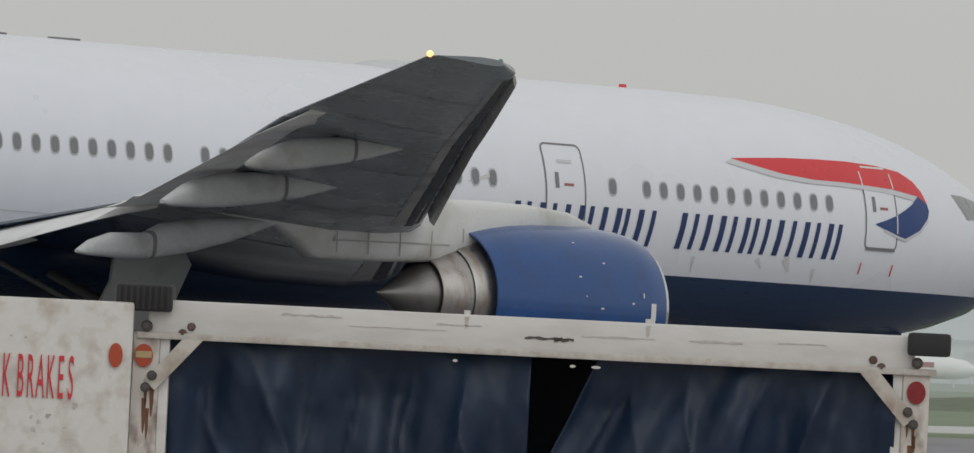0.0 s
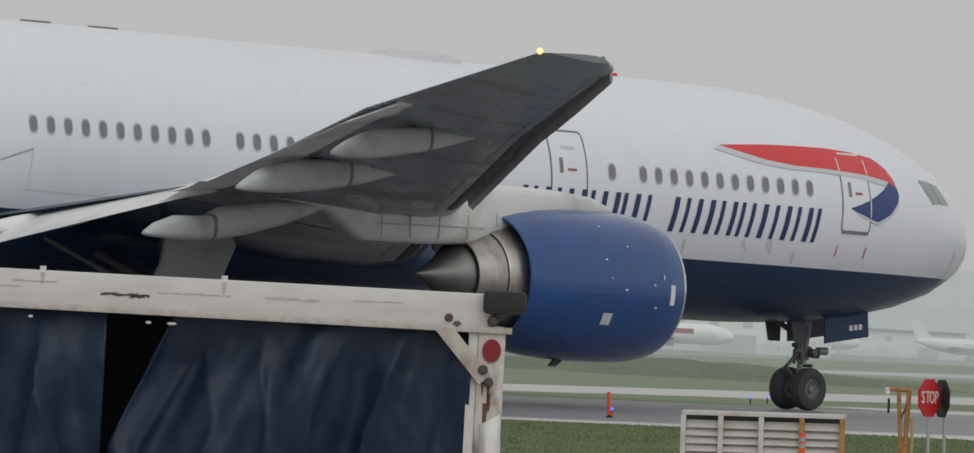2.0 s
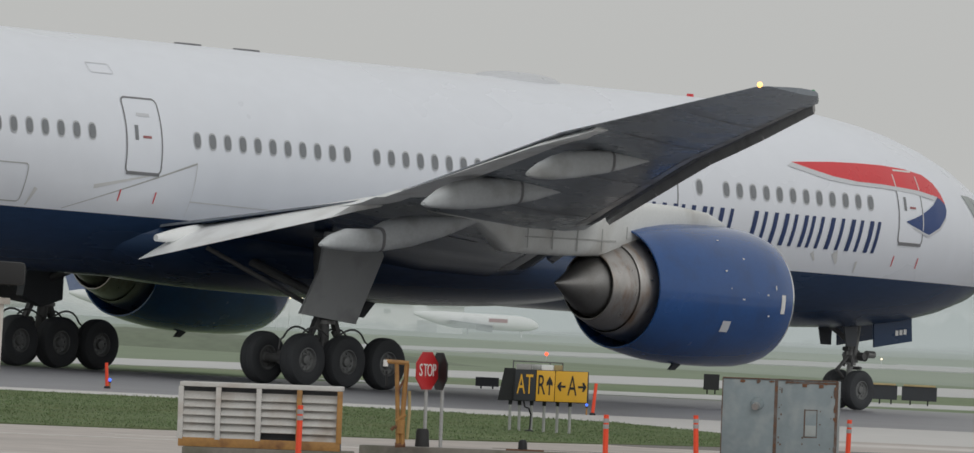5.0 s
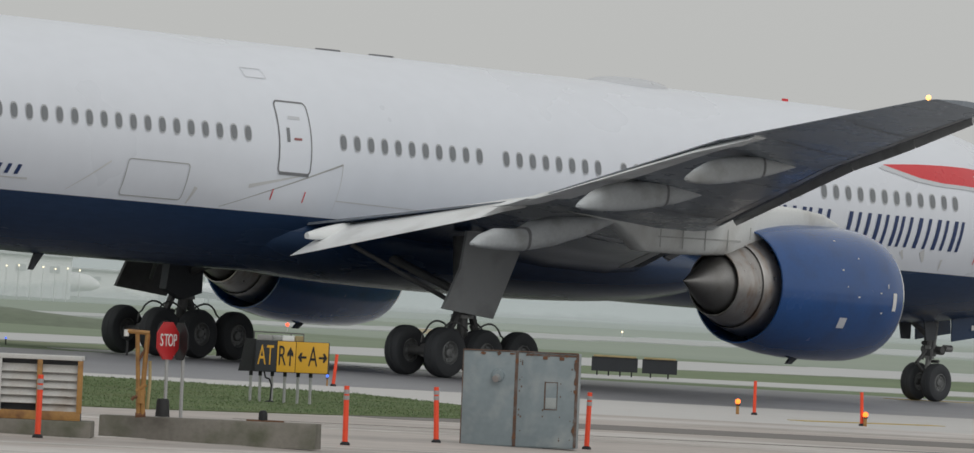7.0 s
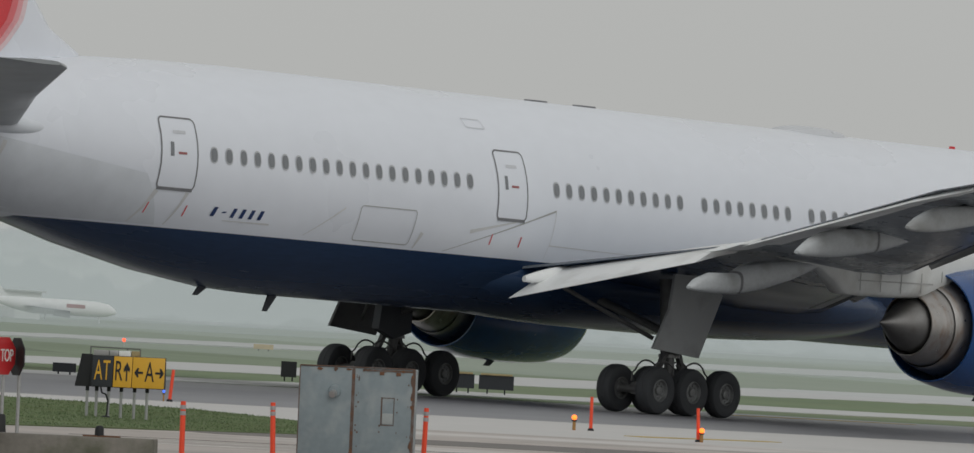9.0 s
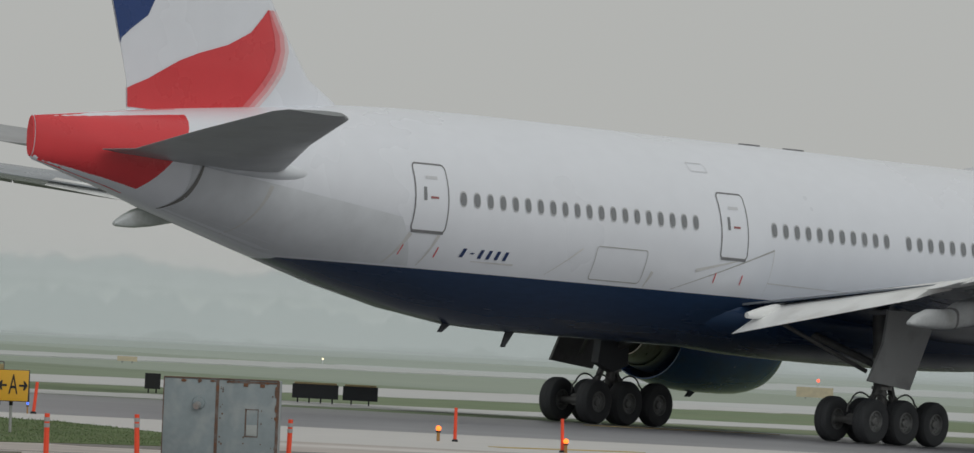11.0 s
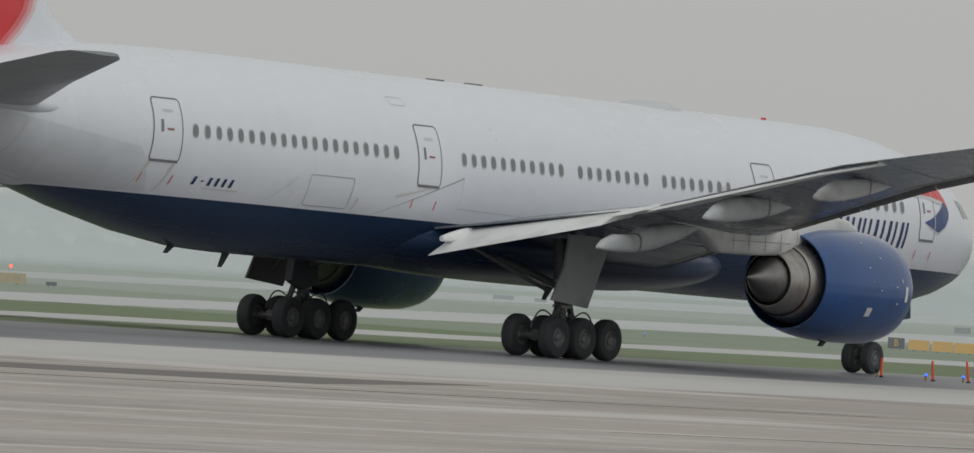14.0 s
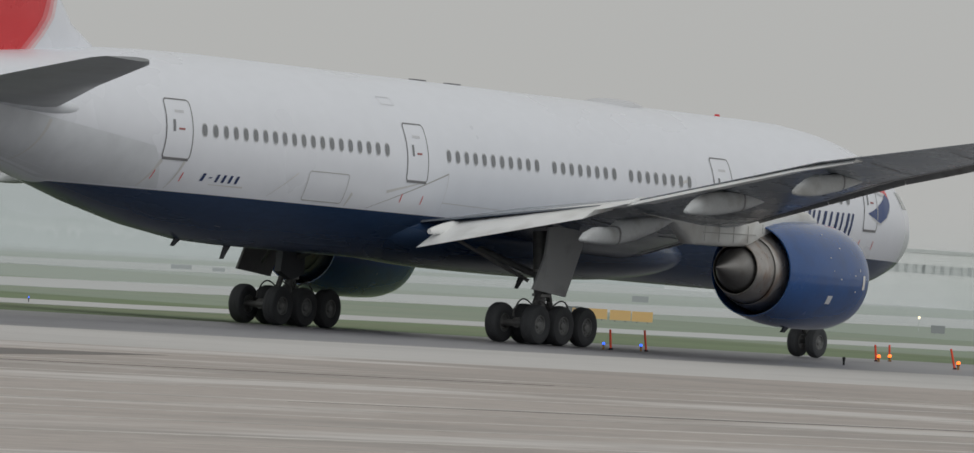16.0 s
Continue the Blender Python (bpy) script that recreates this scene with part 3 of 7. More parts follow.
BOT = [(0.26, 4.35), (0.32, 4.14), (0.46, 3.93), (0.80, 3.64), (1.85, 3.16), (3.05, 2.82), (4.74, 2.50), (6.66, 2.31), (8.81, 2.22), (12, 2.20), (43.5, 2.20),
       (45, 2.26), (47.5, 2.53), (50.4, 3.02), (53, 3.57), (55.24, 4.05), (57.74, 4.58), (59.94, 5.10), (62.6, 5.63), (62.7, 5.70)]
WIDE = [(0.26, 0.05), (0.32, 0.30), (0.44, 0.52), (0.62, 0.73), (1.15, 1.14), (2.13, 1.66), (3.41, 2.13), (4.67, 2.48), (5.91, 2.74), (7.13, 2.92), (8.34, 3.05), (9.77, 3.10),
        (44.5, 3.10), (47.5, 3.02), (50.4, 2.75), (53, 2.36), (55.2, 1.96), (57.7, 1.48), (59.9, 0.95), (61.5, 0.5), (62.7, 0.14)]
LINE = 3.67


def blunt(s):
    """The nose drawn back a little."""
    return s + 0.15 * max(0, 1 - s / 6)


TOP, BOT, WIDE = ([(blunt(s), v) for s, v in table] for table in (TOP, BOT, WIDE))


def hull(s, z, out=0.0):
    """Half width of the fuselage at a station and height."""
    t, b, w = lerp_table(TOP, s), lerp_table(BOT, s), lerp_table(WIDE, s)
    c, h = (t + b) / 2, (t - b) / 2
    q = max(-0.999, min(0.999, (z - c) / h))
    return w * math.sqrt(1 - q * q) + out


def skin(bm, lo, hi, n_s, n_z, out=0.012, thick=0.0, side=1, mat_index=0):
    """A patch that lies on the hull. lo and hi map u in 0..1 to (s, z)."""
    g = []
    for i in range(n_s + 1):
        (s0, z0), (s1, z1) = lo(i / n_s), hi(i / n_s)
        row = []
        for j in range(n_z + 1):
            k = j / n_z
            s, z = s0 + (s1 - s0) * k, z0 + (z1 - z0) * k
            row.append(bm.verts.new(P(s, side * hull(s, z, out), z)))
        g.append(row)
    for i in range(n_s):
        for j in range(n_z):
            bm.faces.new((g[i][j], g[i + 1][j], g[i + 1][j + 1], g[i][j + 1])).material_index = mat_index


def outline_ring(bm, s0, s1, z0, z1, wide, rad, out=0.015, side=1, n=6):
    """A rounded frame on the hull."""
    def loop(d):
        pts = []
        r = max(0.01, rad - d)
        for cs, cz, a0 in ((s1 - rad, z1 - rad, 0), (s0 + rad, z1 - rad, 90), (s0 + rad, z0 + rad, 180), (s1 - rad, z0 + rad, 270)):
            for k in range(n + 1):
                a = radians(a0 + 90 * k / n)
                pts.append((cs + r * math.cos(a), cz + r * math.sin(a)))
        full = []
        for (a, b), (c, d2) in zip(pts, pts[1:] + pts[:1]):
            steps = 6 if abs(b - d2) > 0.6 else 1
            full += [(a + (c - a) * i / steps, b + (d2 - b) * i / steps) for i in range(steps)]
        return full
    lo, hi = loop(0), loop(wide)
    va = [bm.verts.new(P(s, side * hull(s, z, out), z)) for s, z in lo]
    vb = [bm.verts.new(P(s, side * hull(s, z, out), z)) for s, z in hi]
    m = len(va)
    for k in range(m):
        bm.faces.new((va[k], va[(k + 1) % m], vb[(k + 1) % m], vb[k]))


plane = base("airliner", pose(0, TAXI_V, 0), "white twin-engine wide-body airliner with navy belly taxiing", "airplane")


def fuselage():
    stations = [0.26, 0.285, 0.32, 0.37, 0.44, 0.52, 0.62, 0.78, 0.95, 1.15, 1.4, 1.85, 2.13, 2.6, 3.05, 3.41, 4.0, 4.67, 5.3, 5.91, 6.6, 7.13, 7.7, 8.34, 9.0, 9.77, 11]
    stations += [12 + k for k in range(0, 33)] + [45, 46, 46.7, 47.5, 48.3, 49, 49.7, 50.4, 51.2, 52, 52.6, 53.2, 54, 55.24, 56, 56.7, 57.2, 57.74, 58.3, 58.8, 59.4, 59.94, 60.8, 61.7, 62.6, 62.7]
    stations = [blunt(s) for s in stations]
    up, low = 16, 9
    rings = []
    for s in stations:
        t, b, w = lerp_table(TOP, s), lerp_table(BOT, s), lerp_table(WIDE, s)
        c, h = (t + b) / 2, (t - b) / 2
        a = math.asin(max(-0.995, min(0.5, (LINE - c) / h)))
        angles = [math.pi / 2 + (a - math.pi / 2) * k / up for k in range(up + 1)] + [a + (-math.pi / 2 - a) * k / low for k in range(1, low + 1)]
        half = [(w * math.cos(x), c + h * math.sin(x)) for x in angles]
        rings.append([P(s, r, z) for r, z in half] + [P(s, -r, z) for r, z in half[-2:0:-1]])
    n = len(rings[0])

    def paint(i, k):
        s = stations[i]
        kk = k if k < up + low else n - 1 - k
        return 1 if kk >= up and s < 53.0 and s > 0.9 else 0
    bm = bmesh.new()
    loft(bm, rings, mats=paint)
    part("fuselage", bm, [M_WHITE, M_NAVY], plane, "white upper hull over a navy blue belly")

    # bulge that joins wing and belly
    bm = bmesh.new()
    rings = []
    for k in range(25):
        x = -1 + 2 * k / 24
        s = 27.2 + 10.6 * x
        e = max(0.02, 1 - abs(x) ** 3.0) ** 0.5
        rings.append([P(s, 3.42 * e * math.cos(q), 3.25 - (1.22 * e if math.sin(q) < 0 else -0.9 * e) * abs(math.sin(q)) ** 0.8 * (1 if math.sin(q) < 0 else 1)) for q in [j * math.tau / 32 for j in range(32)]])
    loft(bm, rings)
    part("belly_fairing", bm, M_NAVY, plane, "rounded navy wing-to-body fairing")


fuselage()


# -- doors, windows and livery, both sides
def doors_and_windows():
    for side in (1, -1):
        for s0, s1, z0, z1 in ((6.58, 7.78, 4.60, 6.57), (16.80, 18.05, 4.68, 6.53), (35.82, 37.08, 4.68, 6.54), (48.93, 50.24, 4.64, 6.50)):
            bm = bmesh.new()
            skin(bm, lambda u: (s0 + 0.03 + (s1 - s0 - 0.06) * u, z0 + 0.03), lambda u: (s0 + 0.03 + (s1 - s0 - 0.06) * u, z1 - 0.03), 6, 10, 0.006, side=side)
            door = part("door", bm, M_WHITE, plane, "white passenger door with grey outline")
            bm = bmesh.new()
            outline_ring(bm, s0, s1, z0, z1, 0.045, 0.16, 0.012, side)
            part("door_seal", bm, M_SEAL, door, "dark grey door seam")
            bm = bmesh.new()
            skin(bm, lambda u: (s0 + 0.06 + (s1 - s0 - 0.12) * u, z0 - 0.02), lambda u: (s0 + 0.06 + (s1 - s0 - 0.12) * u, z0 + 0.06), 6, 2, 0.02, side=side)
            part("door_sill", bm, M_SEAL, door, "dark door sill")
            bm = bmesh.new()
            c = (s0 + s1) / 2
            outline = (c + 0.20, c + 0.32, 5.50, 5.86)
            skin(bm, lambda u: (outline[0] + 0.12 * u, 5.50), lambda u: (outline[0] + 0.12 * u, 5.86), 3, 5, 0.016, side=side)
            part("door_window", bm, M_GLASS, door)
            bm = bmesh.new()
            skin(bm, lambda u: (c - 0.25 + 0.3 * u, 5.56), lambda u: (c - 0.25 + 0.3 * u, 5.62), 3, 2, 0.016, side=side)
            part("door_handle", bm, M_HANDLE, door, "dull red door handle")
            bm = bmesh.new()
            skin(bm, lambda u: (c - 0.25 + 0.45 * u, 6.08), lambda u: (c - 0.25 + 0.45 * u, 6.16), 3, 2, 0.016, side=side)
            part("door_vent", bm, M_SILVER_LINE, door)
            for ss in (s0 + 0.02, s1 - 0.02):
                bm = bmesh.new()
                skin(bm, lambda u: (ss - 0.02 + 0.04 * u, 4.0), lambda u: (ss - 0.02 + 0.04 * u, 4.28), 1, 3, 0.012, side=side)
                part("door_mark", bm, M_RED, plane)
        rows = [48.37 - 0.5334 * k for k in range(20)] + [34.60 - 0.5334 * k for k in range(11)] + [28.19 - 0.5334 * k for k in range(8)] + [23.39 - 0.5334 * k for k in range(8)] + [15.96] + [14.893 - 0.5334 * k for k in range(12)]
        for s in rows:
            bm = bmesh.new()
            zc, cnt = 5.62, 18
            for rs, rz, out, mi in ((0.135, 0.215, 0.010, 0), (0.105, 0.175, 0.016, 1)):
                ring = []
                for k in range(cnt):
                    a = k * math.tau / cnt
                    ca, sa = math.cos(a), math.sin(a)
                    ds = rs * math.copysign(abs(ca) ** 0.75, ca)
                    dz = rz * math.copysign(abs(sa) ** 0.75, sa)
                    ring.append(bm.verts.new(P(s + ds, side * hull(s + ds, zc + dz, out), zc + dz)))
                bm.faces.new(ring if side > 0 else ring[::-1]).material_index = mi
            part("window", bm, [M_GLASS_RIM, M_GLASS], plane, smooth=False)
        # red and blue ribbon round the forward door
        bm = bmesh.new()
        red_lo = [(12.0, 6.50), (11.4, 6.39), (10.46, 6.23), (9.47, 6.15), (8.41, 6.14), (7.32, 6.10), (6.64, 6.07), (5.65, 5.95), (5.45, 5.86), (5.32, 5.78)]
        red_hi = [(12.0, 6.51), (11.2, 6.56), (10.3, 6.61), (9.24, 6.64), (8.15, 6.65), (7.03, 6.61), (6.15, 6.51), (5.68, 6.30), (5.44, 6.06), (5.31, 5.80)]
        blue_hi = [(7.41, 5.22), (7.0, 5.33), (6.64, 5.44), (6.3, 5.58), (5.99, 5.73), (5.65, 5.95), (5.45, 5.86), (5.31, 5.78)]
        blue_lo = [(7.41, 5.20), (7.1, 5.11), (6.81, 5.04), (6.55, 4.97), (6.28, 4.92), (5.72, 5.14), (5.36, 5.44), (5.27, 5.62)]

        def along(tab):
            def f(u):
                x = u * (len(tab) - 1)
                i = min(int(x), len(tab) - 2)
                k = x - i
                return tuple(tab[i][j] + (tab[i + 1][j] - tab[i][j]) * k for j in (0, 1))
            return f
        skin(bm, along(red_lo), along(red_hi), 36, 6, 0.018, side=side)
        part("ribbon", bm, M_RED, plane, "red painted ribbon")
        bm = bmesh.new()
        skin(bm, along([(s + 0.25, z - 0.10) for s, z in red_lo[:8]]), along([(s, z) for s, z in red_lo[:8]]), 28, 3, 0.016, side=side)
        part("ribbon", bm, M_SILVER_LINE, plane, "pale grey ribbon edge")
        bm = bmesh.new()
        skin(bm, along(blue_lo), along(blue_hi), 28, 6, 0.018, side=side)
        part("ribbon", bm, M_LIVERY_BLUE, plane, "blue painted ribbon")
        bm = bmesh.new()
        skin(bm, along([(s - 0.02, z - 0.07) for s, z in blue_lo[1:7]]), along(blue_lo[1:7]), 20, 2, 0.016, side=side)
        part("ribbon", bm, M_SILVER_LINE, plane, "pale grey ribbon edge")
        # pale door seam where it crosses the ribbon
        for a, b, c, d in ((6.575, 6.62, 6.08, 6.44), (7.74, 7.785, 6.12, 6.44), (6.72, 7.64, 6.53, 6.575), (6.575, 6.62, 5.02, 5.46)):
            bm = bmesh.new()
            skin(bm, lambda u: (a + (b - a) * u, c), lambda u: (a + (b - a) * u, d), 4, 4, 0.024, side=side)
            part("door_seam", bm, M_SIGNWHITE, plane, "white door seam across the ribbon")
        # airline name as slanted plain strokes
        for first, widths in ((19.1, (0.50, 0.52, 0.16, 0.46, 0.16, 0.42, 0.54)), (13.9, (0.54, 0.16, 0.52, 0.80, 0.56, 0.52, 0.46))):
            s = first
            for k, w in enumerate(widths):
                strokes = [(0.0, 0.16)] if w < 0.2 else [(0.0, 0.17), (w - 0.13, 0.13)] if w < 0.7 else [(0.0, 0.15), (0.31, 0.13), (w - 0.13, 0.13)]
                for off, ww in strokes:
                    bm = bmesh.new()
                    skin(bm, lambda u: (s - off - ww * u, 4.30), lambda u: (s - off - ww * u - 0.13, 5.14), 1, 6, 0.014, side=side)
                    part("name_stroke", bm, M_LETTER, plane, "navy plain strokes in place of lettering")
                s -= w + 0.27
        for k in range(6):
            bm = bmesh.new()
            s = 48.08 - k * 0.335
            skin(bm, lambda u: (s - 0.13 * u, 4.07 if k != 1 else 4.17), lambda u: (s - 0.13 * u - 0.05, 4.31 if k != 1 else 4.21), 1, 3, 0.012, side=side)
            part("registration_bar", bm, M_LETTER, plane, "navy plain bar in place of registration")
        # cargo door seam and service marks
        bm = bmesh.new()
        outline_ring(bm, 40.3, 42.6, 3.78, 4.72, 0.025, 0.12, 0.012, side)
        part("cargo_door", bm, M_SEAMGREY, plane, "grey cargo door seam")
        bm = bmesh.new()
        outline_ring(bm, 36.9, 37.7, 7.05, 7.30, 0.02, 0.05, 0.012, side)
        part("escape_hatch_seam", bm, M_SILVER_LINE, plane)
        # cockpit panes
        for tab in (((3.30, 5.50), (2.82, 5.52), (3.22, 6.06), (3.80, 6.08)), ((2.76, 5.52), (2.25, 5.52), (2.62, 5.98), (3.16, 6.05))):
            bm = bmesh.new()
            (a, b, c, d) = [(s + 0.2, z) for s, z in tab]
            skin(bm, lambda u: (a[0] + (b[0] - a[0]) * u, a[1] + (b[1] - a[1]) * u), lambda u: (d[0] + (c[0] - d[0]) * u, d[1] + (c[1] - d[1]) * u), 4, 4, 0.012, side=side)
            part("cockpit_window", bm, M_COCKPIT, plane, "cockpit window, pale reflection in its grey-green colour")
        # fairing seam, streaks below the doors, seams at the tail
        def streak(a, b, w, material, name="streak", out=0.010):
            b2 = bmesh.new()
            n = 14
            g = []
            for k in range(n + 1):
                s, z = a[0] + (b[0] - a[0]) * k / n, a[1] + (b[1] - a[1]) * k / n
                dx, dz = (b[1] - a[1]), -(b[0] - a[0])
                ln = math.hypot(dx, dz)
                ww = w * (1 - 0.7 * k / n) / 2
                g.append([b2.verts.new(P(s + dx / ln * d, side * hull(s + dx / ln * d, z + dz / ln * d, out), z + dz / ln * d)) for d in (-ww, ww)])
            for k in range(n):
                b2.faces.new((g[k][0], g[k + 1][0], g[k + 1][1], g[k][1]))
            part(name, b2, material, plane)
        streak((34.6, 5.05), (38.8, 3.72), 0.045, M_SEAMGREY, "fairing_seam")
        streak((34.6, 5.05), (34.6, 3.75), 0.025, M_DIRT2, "fairing_seam")
        streak((34.6, 4.12), (29.5, 4.05), 0.03, M_DIRT2, "fairing_seam")
        for a, b, w in (((50.15, 4.6), (50.5, 3.75), 0.16), ((49.1, 4.6), (49.35, 3.75), 0.12), ((45.9, 3.98), (47.6, 3.98), 0.05), ((38.0, 4.3), (36.2, 4.66), 0.10), ((39.9, 4.15), (40.05, 3.72), 0.14), ((43.2, 4.6), (44.5, 3.8), 0.05),
                        ((2.0, 4.4), (2.05, 3.9), 0.07), ((10.3, 4.25), (10.1, 3.95), 0.22), ((11.2, 4.2), (11.0, 3.98), 0.12), ((9.3, 4.05), (9.25, 3.75), 0.10), ((13.2, 4.15), (13.15, 3.8), 0.09), ((19.6, 5.7), (20.4, 5.5), 0.12)):
            streak(a, b, w, M_DIRT2)
        streak((57.75, 5.0), (57.5, 6.1), 0.16, M_DIRT, "tail_seam", 0.02)
        streak((57.75, 5.0), (57.95, 4.66), 0.16, M_DIRT, "tail_seam", 0.02)
        streak((55.2, 5.5), (55.5, 4.15), 0.14, M_DIRT2, "tail_seam")
    # tail cone paint, and grime with underside shade painted grey under the tail
    for side in (1, -1):
        bm = bmesh.new()
        skin(bm, lambda u: (49.6 + 8.2 * u, max(3.72, lerp_table(BOT, 49.6 + 8.2 * u) + 0.04)), lambda u: (50.6 + 7.3 * u, 5.0 + 0.9 * u), 24, 14, 0.008, side=side)
        part("tail_grime", bm, M_TAIL_GRIMESHADE, plane, "greyed paint under the tail, grime and shade together")
        bm = bmesh.new()
        skin(bm, lambda u: (59.3 + 3.4 * u, lerp_table(BOT, 59.3 + 3.4 * u) + 0.02), lambda u: (57.35 + 5.35 * u, lerp_table(TOP, 57.35 + 5.35 * u) - 0.01), 14, 14, 0.014, side=side)
        part("tail_cone_paint", bm, M_RED, plane, "red painted tail cone")
    bm = bmesh.new()
    loft(bm, [[P(62.68, 0.13 * math.cos(q), 6.24 + 0.54 * math.sin(q)) for q in [k * math.tau / 16 for k in range(16)]], [P(62.75, 0.11 * math.cos(q), 6.24 + 0.52 * math.sin(q)) for q in [k * math.tau / 16 for k in range(16)]]])
    part("tail_cap", bm, M_RED, plane, "red tail cone end")
    # roof fairing and aerials
    bm = bmesh.new()
    rings = []
    for k in range(15):
        x = -1 + 2 * k / 14
        e = (1 - abs(x) ** 2.5) ** 0.5 if abs(x) < 1 else 0.02
        rings.append([P(19.85 + 1.5 * x, 0.75 * e * math.cos(q), 7.97 + 0.26 * e * max(0, math.sin(q))) for q in [j * math.tau / 20 for j in range(20)]])
    loft(bm, rings)
    part("antenna_fairing", bm, M_SILVER_LINE, plane, "smooth white roof antenna fairing")
    for s in (29.9, 32.0):
        bm = bmesh.new()
        loft(bm, [[P(s + 0.45 * math.cos(q), 0.18 * math.sin(q), 8.03 + h) for q in [j * math.tau / 14 for j in range(14)]] for h in (0.0, 0.06)])
        part("roof_vent", bm, M_SEAL, plane, "low dark roof vent")
    bm = bmesh.new()
    prism(bm, [(13.12, 8.0), (12.94, 8.0), (12.97, 8.13), (13.09, 8.13)], -0.06, 0.06, axes=lambda a, b, d: P(a, d, b))
    part("beacon", bm, M_RED, plane, "red roof beacon")
    for s, z, h in ((45.3, 2.25, 0.2), (42.5, 2.2, 0.42), (25.0, 2.0, 0.35)):
        bm = bmesh.new()
        prism(bm, [(s, z + 0.05), (s - 0.35, z + 0.05), (s + 0.05, z - h), (s + 0.2, z - h)], -0.03, 0.03, axes=lambda a, b, d: P(a, d, b))
        part("belly_aerial", bm, M_DARK, plane, "small dark belly aerial")


doors_and_windows()


# -- wings
LE = [(2.0, 21.3), (10, 27.75), (20, 35.35), (29.4, 42.5), (30.3, 43.6)]
TE = [(2.0, 35.2), (10, 35.3), (20, 40.35), (29.9, 45.2), (30.3, 45.25)]
ZL = [(2.0, 3.30), (10, 4.40), (20, 5.85), (29.4, 6.85), (30.3, 6.95)]
ZT = [(2.0, 3.42), (10, 4.45), (20, 6.00), (29.9, 7.00), (30.3, 7.02)]
TH = [(2.0, 1.65), (10, 1.0), (20, 0.55), (29.4, 0.25), (30.3, 0.12)]
AIRFOIL = [(0, 0), (0.012, 0.30), (0.05, 0.52), (0.15, 0.64), (0.35, 0.66), (0.6, 0.45), (0.85, 0.16), (1.0, 0.02), (1.0, -0.02), (0.85, -0.10), (0.6, -0.25), (0.35, -0.40), (0.15, -0.40), (0.05, -0.32), (0.012, -0.18)]


def wing_point(r, x, up):
    a, b = lerp_table(LE, r), lerp_table(TE, r)
    za, zb = lerp_table(ZL, r), lerp_table(ZT, r)
    return a + (b - a) * x, za + (zb - za) * x + up * lerp_table(TH, r)


